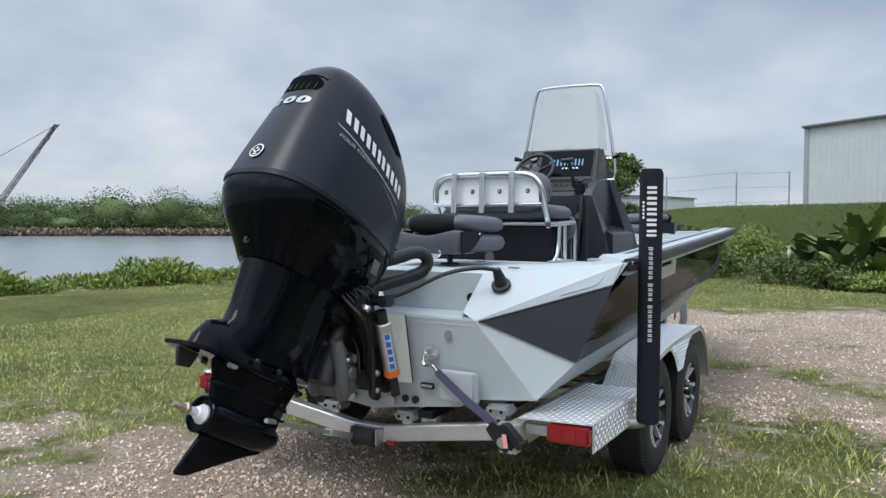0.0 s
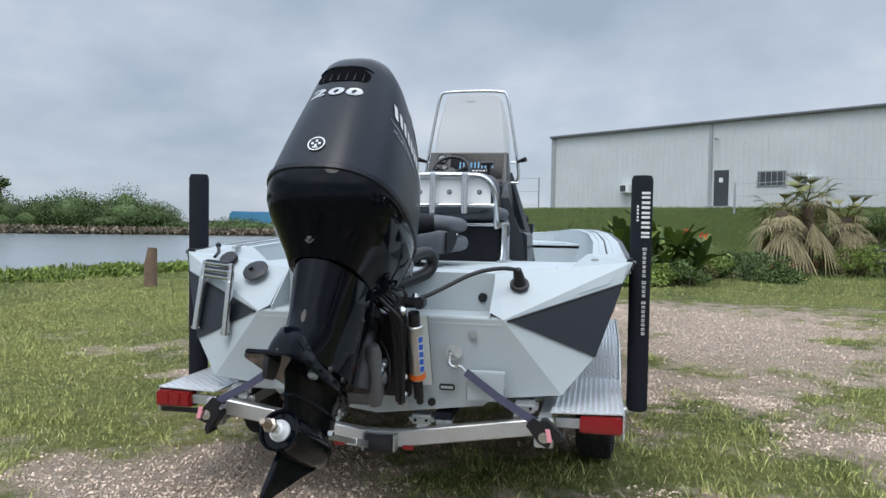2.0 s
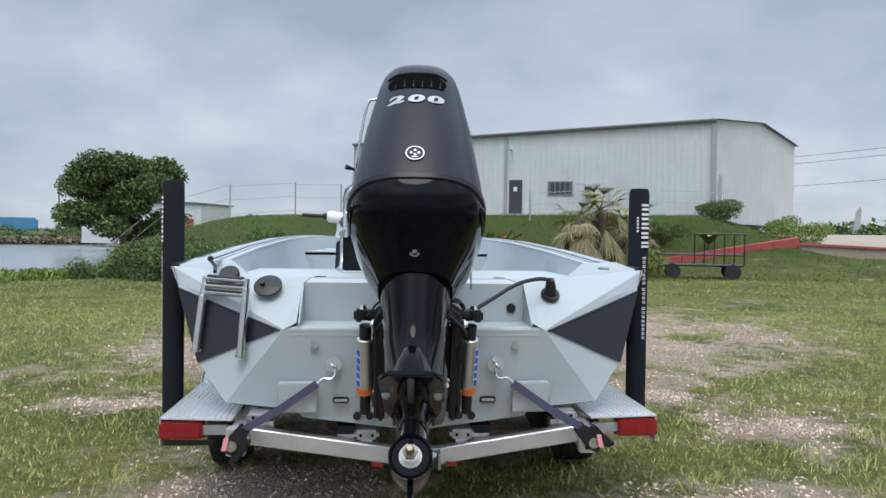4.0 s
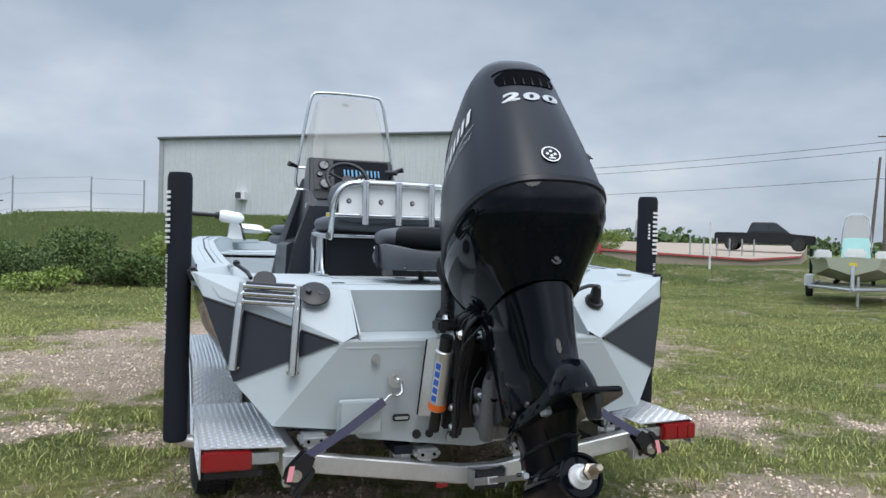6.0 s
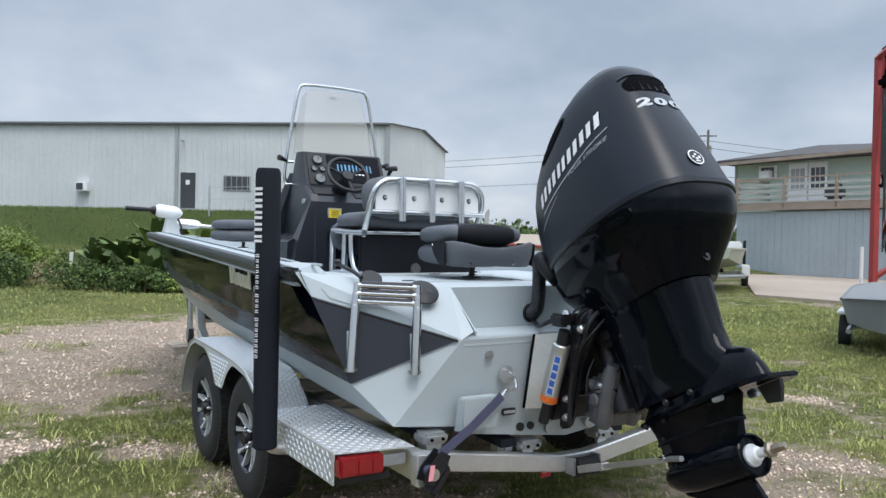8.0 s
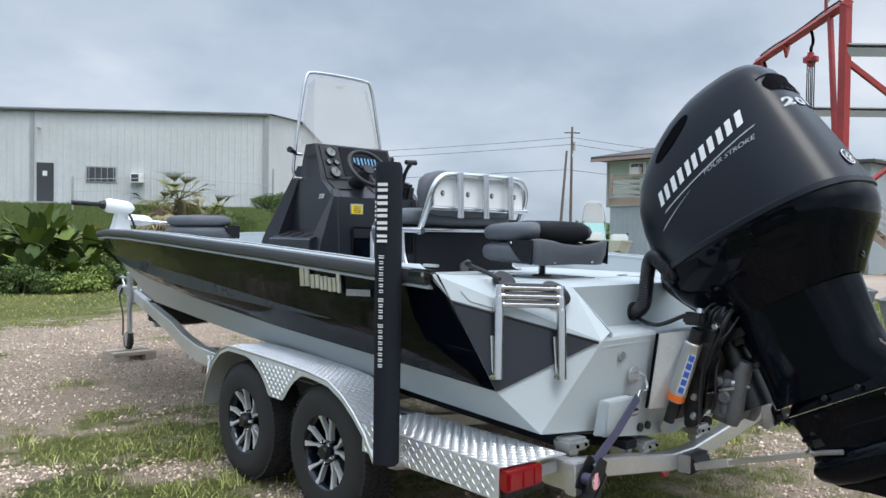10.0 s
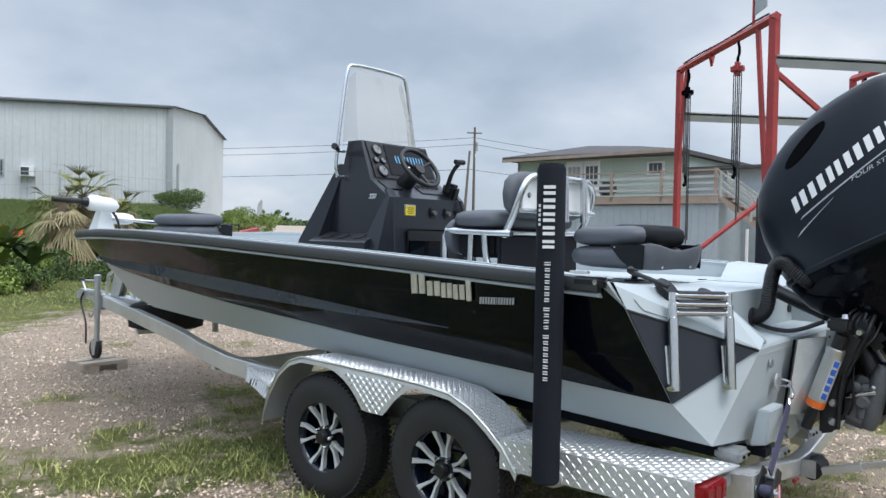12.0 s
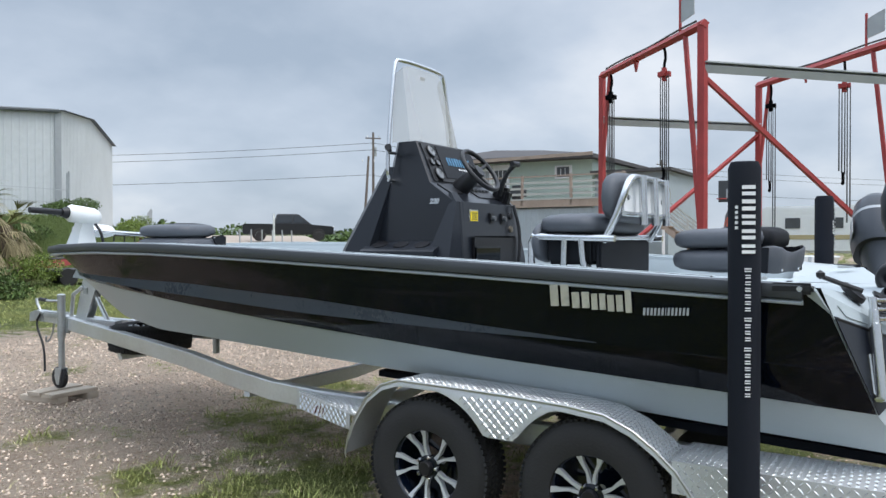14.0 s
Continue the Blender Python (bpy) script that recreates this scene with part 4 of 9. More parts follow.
for x in (0.02, 0.18):
    sw = part("key_switch", box(x, 2.562, 1.70, 0.06, 0.02, 0.075, 0.006), BLACK_PLASTIC, console)
    part("switch_knob", lathe([(0.018, 0), (0.016, -0.025)], (x, 2.552, 1.70), "y", 12), GAUGE, sw)
part("socket", lathe([(0.025, 0), (0.022, -0.015)], (0.30, 2.565, 1.72), "y", 14), BLACK_PLASTIC, console)
part("socket", lathe([(0.025, 0), (0.022, -0.015)], (0.30, 2.562, 1.63), "y", 14), BRONZE, console)
words("220", 0.046, SILVER_MARK, "model_number", console, basis((-0.4005, 2.755, 1.805), (0, -1, 0), (0.14, 0.0, 1)), 0.002, 0.002, 0.2)
# steering wheel
wc, wax = Vector((-0.10, 2.58, 2.02)), Vector((0, -0.80, 0.60)).normalized()
wx, wy = Vector((1, 0, 0)), Vector((0, 0.60, 0.80)).normalized()
steer = part("steering_wheel", tube([wc + 0.165 * (wx * math.cos(a) + wy * math.sin(a)) for a in (2 * math.pi * k / 40 for k in range(41))], 0.016, 10, caps=False), BLACK_PLASTIC, console, "black three-spoke steering wheel")
for a in (0.4, math.pi - 0.4, 1.5 * math.pi):
    part("wheel_spoke", tube([wc - wax * 0.03, wc + 0.16 * (wx * math.cos(a) + wy * math.sin(a))], 0.012, 8), BLACK_PLASTIC, steer)
part("wheel_hub", tube([wc - wax * 0.045, wc + wax * 0.0], 0.045, 16), BLACK_PLASTIC, steer)
part("steering_column", tube([wc - wax * 0.03, wc - wax * 0.20], [0.05, 0.065], 14), BLACK_PLASTIC, steer)
# throttle
thr = part("throttle_box", box(0.30, 2.63, 1.86, 0.09, 0.13, 0.15, 0.025, Matrix.Rotation(0.3, 4, "X")), BLACK_PLASTIC, console, "black throttle control")
part("throttle_lever", tube([(0.25, 2.62, 1.87), (0.235, 2.585, 1.96), (0.235, 2.545, 2.03), (0.24, 2.50, 2.075)], [0.022, 0.017, 0.015, 0.017], 10, smooth=1), BLACK_PLASTIC, thr)
part("throttle_grip", tube([(0.28, 2.49, 2.085), (0.18, 2.485, 2.082)], [0.021, 0.018], 12), BLACK_PLASTIC, thr)
part("throttle_cable", tube([(0.33, 2.55, 1.80), (0.34, 2.50, 1.62), (0.32, 2.50, 1.40), (0.30, 2.53, 1.10)], 0.012, 8, smooth=2), BLACK_PLASTIC, thr)
# windscreen and grab rail
part("windscreen", loft([[(-0.245, 3.11, 2.745), (-0.20, 3.10, 2.762), (0.20, 3.10, 2.762), (0.245, 3.11, 2.745)], [(-0.29, 3.045, 2.45), (-0.25, 3.03, 2.45), (0.25, 3.03, 2.45), (0.29, 3.045, 2.45)], [(-0.315, 3.0, 2.215), (-0.28, 2.985, 2.215), (0.28, 2.985, 2.215), (0.315, 3.0, 2.215)]], False, False), ACRYLIC, console, "milky clear acrylic windscreen", angle=60)
for sgn in (1, -1):
    part("windscreen_wing", loft([[(sgn * 0.245, 3.11, 2.745), (sgn * 0.27, 3.16, 2.70)], [(sgn * 0.29, 3.045, 2.45), (sgn * 0.335, 3.13, 2.43)], [(sgn * 0.315, 3.0, 2.215), (sgn * 0.355, 3.12, 2.215)]], False, False), ACRYLIC, console)
part("windscreen_tag", box(-0.02, 3.095, 2.70, 0.06, 0.004, 0.025), ALU, console)
hoop = [(-0.395, 3.10, 1.95), (-0.435, 3.10, 1.99), (-0.43, 3.105, 2.10), (-0.355, 3.12, 2.55), (-0.315, 3.125, 2.76), (-0.27, 3.125, 2.80), (0.27, 3.13, 2.80), (0.315, 3.125, 2.76), (0.355, 3.12, 2.55), (0.43, 3.105, 2.10), (0.435, 3.10, 1.99), (0.395, 3.10, 1.95)]
part("grab_rail", tube(hoop, 0.0135, 12, smooth=2), CHROME, console, "polished tube hoop round the windscreen")
for sgn in (1, -1):
    for z in (1.955, 2.14):
        part("rail_mount", tube([(sgn * 0.36, 3.09, z), (sgn * 0.43, 3.10, z)], 0.012, 8), CHROME, console)
    part("antenna_knob", tube([(sgn * 0.42, 3.09, 2.145), (sgn * 0.50, 3.05, 2.165)], [0.012, 0.024], 10), BLACK_PLASTIC, console)

# ---------------------------------------------------------------- leaning post
post = thing("leaning_post", "grey cushioned leaning post with rod holders on a white tube frame", "boat seat")
FRAME_WHITE = CHROME


def cushion(name, cx, cy, cz, sx, sy, sz, material, parent, label="", tilt=0.0, puff=0.0, e=3.4):
    """A rounded pad: squarish in plan, pillowed in section."""
    bm, rings, n = bmesh.new(), [], 36
    for i in range(9):
        a = -math.pi / 2 + math.pi * i / 8
        h, r = math.copysign(abs(math.sin(a)) ** 0.7, math.sin(a)), max(0.02, abs(math.cos(a)) ** 0.45)
        ring = []
        for k in range(n):
            t = 2 * math.pi * k / n
            c, s2 = math.cos(t), math.sin(t)
            x, y = math.copysign(abs(c) ** (2 / e), c), math.copysign(abs(s2) ** (2 / e), s2)
            ring.append(Vector((sx / 2 * r * x, sy / 2 * r * y, sz / 2 * h)))
        rings.append(ring)
    ring_faces(bm, rings)
    bmesh.ops.transform(bm, matrix=Matrix.Translation((cx, cy, cz)) @ Matrix.Rotation(tilt, 4, "X"), verts=bm.verts)
    return part(name, bm, material, parent, label, angle=70)


cushion("seat_cushion", 0, 1.81, 1.645, 0.99, 0.46, 0.135, VINYL, post, "grey vinyl seat cushion")
cushion("seat_front", 0, 2.0, 1.54, 0.98, 0.10, 0.26, VINYL, post)
cushion("back_cushion", 0, 1.57, 1.80, 0.92, 0.13, 0.30, VINYL, post, "grey vinyl back cushion", puff=0.05)
part("back_board", prism([(-0.40, 1.70), (0.40, 1.70), (0.40, 1.81), (0.36, 1.875), (0.28, 1.90), (-0.28, 1.90), (-0.36, 1.875), (-0.40, 1.81)], "y", 1.485, 1.50), WHITE, post, "white back board with bolts")
part("seat_bar", tube([(-0.46, 1.60, 1.565), (0.46, 1.60, 1.565)], 0.016, 10), FRAME_WHITE, post)
part("seat_box", box(0, 1.80, 1.50, 0.86, 0.30, 0.18, 0.02), VINYL_DARK, post, "black storage box under the seat")
part("cooler_front", box(0, 1.62, 1.38, 0.90, 0.03, 0.34, 0.01), VINYL_DARK, post)
part("cooler_latch", lathe([(0.04, 0), (0.036, -0.012)], (-0.03, 1.603, 1.32), "y", 20), GAUGE, post)
for k in range(4):
    part("back_bolt", lathe([(0.018, 0), (0.012, -0.008)], (-0.335 + 0.218 * k, 1.485, 1.795), "y", 12), GAUGE, post)
    part("bolt_head", lathe([(0.008, -0.013), (0.008, -0.007)], (-0.335 + 0.218 * k, 1.485, 1.795), "y", 6), GALV, post)
arc = [(-0.43, 1.60, 1.545), (-0.435, 1.53, 1.66), (-0.43, 1.475, 1.82), (-0.36, 1.465, 1.905), (-0.24, 1.465, 1.915), (0.24, 1.465, 1.915), (0.36, 1.465, 1.905), (0.43, 1.475, 1.82), (0.435, 1.53, 1.66), (0.43, 1.60, 1.545)]
part("back_frame", tube(arc, 0.021, 12, smooth=2), FRAME_WHITE, post, "polished tube back frame")
part("back_bar", tube([(-0.43, 1.475, 1.70), (0.43, 1.475, 1.70)], 0.016, 10), FRAME_WHITE, post)
for x in (-0.235, -0.01, 0.22):
    part("rod_holder", tube([(x, 1.435, 1.925), (x, 1.425, 1.64)], 0.024, 14), FRAME_WHITE, post, "polished rod holder tube")
for sgn in (1, -1):
    part("side_frame", tube([(sgn * 0.46, 1.52, 1.56), (sgn * 0.46, 2.02, 1.575), (sgn * 0.46, 2.03, 1.54), (sgn * 0.46, 2.03, 1.0)], 0.021, 10), FRAME_WHITE, post)
    part("side_leg", tube([(sgn * 0.46, 1.72, 1.56), (sgn * 0.46, 1.70, 1.36), (sgn * 0.46, 1.60, 1.29), (sgn * 0.46, 1.55, 1.29)], 0.021, 10, smooth=2), FRAME_WHITE, post)
    part("side_leg", tube([(sgn * 0.46, 1.82, 1.56), (sgn * 0.46, 1.83, 1.28)], 0.021, 10), FRAME_WHITE, post)
part("foot_rail", tube([(-0.50, 1.90, 1.29), (-0.49, 1.68, 1.30), (-0.46, 1.66, 1.315), (0.46, 1.66, 1.315), (0.49, 1.68, 1.30), (0.50, 1.90, 1.29)], 0.017, 10, smooth=2), FRAME_WHITE, post, "low polished rail on the deck")

# ---------------------------------------------------------------- folding pedestal seats


def folding_seat(at):
    """Two cushions folded on one another; the hinge end, in black flaps, faces -y."""
    seat = thing("folding_seat", "folded grey and black fishing seat on a pedestal pin", "boat seat", "folding seats", at=at)
    cushion("seat_cushion", 0, 0.045, 0.142, 0.57, 0.55, 0.135, VINYL, seat, "grey vinyl cushion", e=4.4)
    cushion("backrest", 0, 0.05, 0.262, 0.55, 0.53, 0.122, VINYL, seat, "grey backrest folded down", tilt=-0.02, e=4.4)
    cushion("back_shell", 0, -0.075, 0.266, 0.40, 0.33, 0.132, VINYL_DARK, seat, "black vinyl centre panel", tilt=0.03, e=5.0)
    cushion("centre_roll", 0, -0.155, 0.272, 0.34, 0.15, 0.112, VINYL_DARK, seat, e=3.0)
    for sgn in (-1, 1):
        part("side_panel", prism([(-0.255, 0.078), (-0.262, 0.215), (-0.05, 0.218), (-0.03, 0.206), (-0.075, 0.168), (-0.10, 0.135), (-0.16, 0.092)], "x", sgn * 0.289 - 0.004, sgn * 0.289 + 0.004, 0.003), VINYL_DARK, seat, "black hinge panel")
        part("panel_button", lathe([(0.008, 0), (0.006, 0.005)] if sgn > 0 else [(0.008, 0), (0.006, -0.005)], (sgn * 0.293, -0.07, 0.2), "x", 8), CHROME, seat)
    # the flap round the hinge end: a bent sheet that sags in its middle
    plan = [(-0.288, -0.20), (-0.284, -0.235), (-0.25, -0.268), (-0.18, -0.285), (-0.07, -0.276), (0.03, -0.272), (0.10, -0.278), (0.19, -0.285), (0.25, -0.268), (0.284, -0.235), (0.288, -0.20)]
    low = (0.11, 0.085, 0.078, 0.076, 0.078, 0.080, 0.078, 0.076, 0.078, 0.085, 0.11)
    high = (0.21, 0.222, 0.226, 0.216, 0.196, 0.188, 0.195, 0.212, 0.226, 0.222, 0.21)
    bm = loft([[(x * 0.96, y * 0.95, a), (x, y * 1.03, a * 0.6 + b * 0.4), (x * 1.01, y * 1.06, b * 0.9 + a * 0.1), (x * 0.99, y * 1.02, b)] for (x, y), a, b in zip(plan, low, high)], False, False)
    bmesh.ops.solidify(bm, geom=bm.faces, thickness=0.006)
    part("back_flap", bm, VINYL, seat, "dark grey rear flap", angle=60)
    part("seat_bracket", box(0, 0.02, 0.074, 0.2, 0.24, 0.012, 0.003), GALV, seat)
    part("pedestal_pin", tube([(0, 0, 0.0), (0, 0, 0.07)], 0.016, 10), BLACK_PLASTIC, seat)
    part("pin_spring", tube([(0.021 * math.cos(a), 0.021 * math.sin(a), 0.010 + 0.0017 * a) for a in (k * 0.5 for k in range(66))], 0.003, 5), BLACK_PLASTIC, seat)
    part("pin_base", lathe([(0.06, 0.0), (0.06, 0.008), (0.03, 0.012)], (0, 0, 0), "z", 18), BLACK_PLASTIC, seat)
    for x in (-0.14, 0.14):
        part("flap_button", lathe([(0.010, 0), (0.008, -0.006)], (x, -0.279, 0.095), "y", 8), CHROME, seat)
    return seat


folding_seat(pose(0.0, 0.95, 1.297, 0, 0, -9))
bow_seat = copy_thing(bpy.data.objects["folding_seat"], pose(0.05, 5.75, 1.377, 0, 0, 105))
bow_seat.name = "folding_seat"

# ---------------------------------------------------------------- trolling motor on the bow
troll = thing("trolling_motor", "white electric trolling motor stowed on the bow deck", "trolling motor")
part("motor_head", tube([(-0.86, 6.05, 1.782), (-0.83, 6.05, 1.78), (-0.64, 6.03, 1.757), (-0.60, 6.02, 1.752), (-0.575, 6.02, 1.75)], [0.052, 0.074, 0.070, 0.050, 0.02], 16), WHITE, troll, "white plastic motor head")
part("head_collar", tube([(-0.86, 6.05, 1.783), (-0.91, 6.05, 1.786)], [0.05, 0.034], 12), BLACK_PLASTIC, troll)
part("tiller_handle", tube([(-0.90, 6.05, 1.786), (-1.02, 6.05, 1.79), (-1.175, 6.05, 1.797)], [0.022, 0.026, 0.024], 10), BLACK_PLASTIC, troll, "black tiller handle")
part("lower_unit", tube([(-0.70, 6.20, 1.645), (-0.66, 6.20, 1.645), (-0.40, 6.20, 1.635), (-0.34, 6.20, 1.632), (-0.31, 6.20, 1.63)], [0.035, 0.058, 0.056, 0.04, 0.012], 14), WHITE, troll, "white lower unit")
part("mount", loft([[(-0.76, 6.06, 1.50), (-0.58, 6.06, 1.50), (-0.58, 6.24, 1.50), (-0.76, 6.24, 1.50)], [(-0.74, 6.07, 1.60), (-0.60, 6.07, 1.60), (-0.60, 6.20, 1.60), (-0.74, 6.20, 1.60)], [(-0.73, 6.02, 1.74), (-0.65, 6.02, 1.74), (-0.65, 6.12, 1.74), (-0.73, 6.12, 1.74)]]), WHITE, troll)
part("mount_base", box(-0.60, 6.14, 1.487, 0.42, 0.24, 0.045, 0.012), HULL_GREY, troll)
part("stow_shaft", tube([(-0.60, 6.15, 1.64), (-0.05, 6.02, 1.60)], 0.018, 10), CHROME, troll)
part("coil_cable", tube([(-0.62, 6.04, 1.70), (-0.60, 5.99, 1.64), (-0.58, 5.98, 1.55), (-0.56, 6.0, 1.50)], 0.012, 8, smooth=2), BLACK_PLASTIC, troll)


# ---------------------------------------------------------------- the trailer
trailer = thing("boat_trailer", "tandem-axle aluminium boat trailer with tread-plate fenders", "trailer")


def beam(points, w, h, material, name, label="", bev=0.006):
    """A square tube along points, upright."""
    ps = [Vector(p) for p in points]
    rings = []
    for i, p in enumerate(ps):
        d = (ps[min(i + 1, len(ps) - 1)] - ps[max(i - 1, 0)]).normalized()
        s = d.cross(Vector((0, 0, 1))).normalized()
        u = s.cross(d).normalized()
        e = bev
        rings.append([p + s * a * (w / 2 - (e if k else 0)) + u * b * (h / 2 - (0 if k else e)) for a, b, k in ((1, 1, 0), (1, 1, 1), (-1, 1, 1), (-1, 1, 0), (-1, -1, 0), (-1, -1, 1), (1, -1, 1), (1, -1, 0))])
    return part(name, loft(rings), material, trailer, label)


for sgn in (1, -1):
    pts = [(0.905, -0.05, 0.505), (0.905, 3.3, 0.55), (0.89, 3.7, 0.565), (0.80, 4.2, 0.60), (0.66, 4.8, 0.65), (0.16, 6.9, 0.72), (0.06, 7.35, 0.735)]
    beam([(sgn * x, y, z) for x, y, z in pts], 0.075, 0.125, ALU_DULL, "frame_rail", "long aluminium side rail")
beam([(0, 6.6, 0.735), (0, 7.85, 0.765)], 0.08, 0.10, ALU_DULL, "tongue")
# cross members; the rear one dips to the middle
beam([(-0.90, 0.02, 0.525), (-0.08, 0.02, 0.405), (0.12, 0.02, 0.405), (0.90, 0.02, 0.525)], 0.07, 0.085, ALU_DULL, "rear_crossmember")
for y, z in ((1.35, 0.47), (2.25, 0.50), (3.3, 0.52)):
    w = 0.9 if y < 4 else 0.52
    beam([(-w, y, z), (0, y, z - 0.10), (w, y, z)], 0.07, 0.08, ALU_DULL, "crossmember")
for sgn in (1, -1):
    for x, y0, y1, z0, z1 in ((0.78, 0.05, 2.6, 0.60, 0.725), (0.36, 0.05, 3.2, 0.53, 0.65)):
        part("bunk", loft([[(sgn * x + a, y, z + b) for a, b in ((-0.045, -0.02), (0.045, -0.02), (0.045, 0.02), (-0.045, 0.02))] for y, z in ((y0, z0), (y1, z1))]), BLACK_CLOTH, trailer, "carpeted bunk board")
        part("bunk_bracket", box(sgn * x, y0 + 0.06, z0 - 0.06, 0.09, 0.07, 0.10, 0.006), ALU, trailer)
        part("bunk_bolt", lathe([(0.012, 0), (0.012, 0.012)], (sgn * x, y0 + 0.012, z0 - 0.03), "y", 8), GALV, trailer)


def lug_field(place, nu, nv, size, ref, bm=None):
    """Raised lens-shaped lugs in the two crossing directions of tread plate. place(u, v): point and the two ways along."""
    verts, faces = [], []
    for i in range(nu):
        for j in range(nv):
            p, a, b = place((i + 0.5) / nu, (j + 0.5) / nv)
            n = a.cross(b).normalized()
            if n.dot(Vector(ref)) < 0:
                n = -n
            d = (a + b).normalized() if (i + j) % 2 else (a - b).normalized()
            s = n.cross(d)
            k = len(verts)
            size_w = size * 0.24
            verts += [p - d * size * 1.25, p + s * size_w, p + d * size * 1.25, p - s * size_w, p + n * size * 0.22 - d * size * 0.4, p + n * size * 0.22 + d * size * 0.4]
            faces += [(k, k + 1, k + 4), (k + 1, k + 5, k + 4), (k + 1, k + 2, k + 5), (k, k + 4, k + 3), (k + 3, k + 4, k + 5), (k + 3, k + 5, k + 2)]
    bm = bm or bmesh.new()
    vs = [bm.verts.new(v) for v in verts]
    for f in faces:
        bm.faces.new([vs[k] for k in f])
    return bm


FENDER = [(2.755, 0.38), (2.735, 0.47), (2.69, 0.58), (2.61, 0.70), (2.51, 0.78), (2.40, 0.815), (2.10, 0.81), (1.75, 0.80), (1.45, 0.785), (1.27, 0.765), (1.14, 0.71), (1.04, 0.64), (0.95, 0.56), (0.87, 0.45)]
FX0, FX1 = 1.035, 1.305


def fender(sgn):
    fend = part("fender", loft([[(sgn * x, y, z) for x in (FX0, FX1)] for y, z in FENDER] + [], False, False), TREAD, trailer, "bright tread-plate fender over two wheels", angle=30)
    top = [[(sgn * FX0, y, z), (sgn * FX1, y, z), (sgn * FX1, y, z - 0.004), (sgn * FX0, y, z - 0.004)] for y, z in FENDER]
    lens = [0]
    for p, q in zip(FENDER, FENDER[1:]):
        lens.append(lens[-1] + math.dist(p, q))

    def place(u, v):
        s = u * lens[-1]
        y, z = float(np.interp(s, lens, [p[0] for p in FENDER])), float(np.interp(s, lens, [p[1] for p in FENDER]))
        y2, z2 = float(np.interp(s + 0.02, lens, [p[0] for p in FENDER])), float(np.interp(s + 0.02, lens, [p[1] for p in FENDER]))
        return Vector((sgn * (FX0 + (FX1 - FX0) * v), y, z + 0.001)), Vector((0, y2 - y, z2 - z)).normalized(), Vector((-1, 0, 0)) * (1 if True else 1)
    part("tread_pattern", lug_field(place, 120, 12, 0.0118, (0, 0.05, 1)), LUG, fend)
    # outer skirt: the top edge drops to a scallop between the wheels
    rings = []
    for s in np.linspace(0, lens[-1], 70):
        y, z = float(np.interp(s, lens, [p[0] for p in FENDER])), float(np.interp(s, lens, [p[1] for p in FENDER]))
        d1, d2 = y - 2.25, y - 1.351
        drop = 0.03
        if 1.4 < y < 2.2:
            arch = 0.0
            for d in (d1, d2):
                arch = max(arch, 0.366 + math.sqrt(max(0.0, 0.425 ** 2 - d * d)) if abs(d) < 0.425 else 0)
            drop = max(0.03, min(0.22, z - max(arch, 0.585)))
        rings.append([(sgn * FX1, y, z + 0.002), (sgn * (FX1 + 0.006), y, z - 0.012), (sgn * (FX1 + 0.006), y, z - drop)])
    part("fender_skirt", loft(rings, False, False), TREAD, fend)

    def skirt(u, v):
        y = 2.12 - 0.62 * u
        z = 0.80 - 0.215 * v
        return Vector((sgn * (FX1 + 0.008), y, z)), Vector((0, -1, 0)) * sgn, Vector((0, 0, -1))
    pts = bmesh.new()

    def lugs_in_scallop():
        verts = []
        for i in range(26):
            for j in range(9):
                p, a, b = skirt((i + 0.5) / 26, (j + 0.5) / 9)
                arch = max(0.366 + math.sqrt(max(0.0, 0.44 ** 2 - d * d)) if abs(d) < 0.44 else 0 for d in (p.y - 2.25, p.y - 1.351))
                if p.z - 0.015 > arch and p.z < 0.775:
                    verts.append((p, a, b, (i + j) % 2))
        return verts
    for p, a, b, odd in lugs_in_scallop():
        n = Vector((sgn, 0, 0))
        d = (a + b).normalized() if odd else (a - b).normalized()
        s = n.cross(d)
        z = 0.013
        v = [pts.verts.new(q) for q in (p - d * z * 1.25, p + s * z * 0.25, p + d * z * 1.25, p - s * z * 0.25, p + n * z * 0.34)]
        for k in range(4):
            pts.faces.new((v[k], v[(k + 1) % 4], v[4]))
    part("tread_pattern", pts, LUG, fend)
    part("fender_edge", tube([(sgn * (FX1 + 0.004), y, z) for y, z in FENDER], 0.008, 6), ALU, fend)
    # tread-plate steps behind and ahead of the wheels
    for name, poly, z in (("rear_step", [(0.935, -0.01), (1.302, 0.035), (1.302, 0.97), (0.935, 0.97)], 0.603), ("front_step", [(0.945, 2.70), (1.29, 2.70), (1.27, 2.78), (0.945, 3.42)], 0.595)):
        st = part(name, prism([(sgn * x, y) for x, y in poly], "z", z - 0.006, z, 0.0), TREAD, trailer, "tread-plate step")
        y0, y1 = min(p[1] for p in poly), max(p[1] for p in poly)

        def flat(u, v, y0=y0, y1=y1, z=z, name=name):
            y = y0 + 0.02 + (y1 - y0 - 0.03) * u
            wide = 0.35 if name == "rear_step" else 0.32 * min(1, (3.45 - y) / 0.66)
            return Vector((sgn * (0.945 + wide * v), y, z + 0.0005)), Vector((0, 1, 0)), Vector((-1, 0, 0))
        part("tread_pattern", lug_field(flat, int((y1 - y0) / 0.030), 12, 0.0112, (0, 0, 1)), LUG, st)
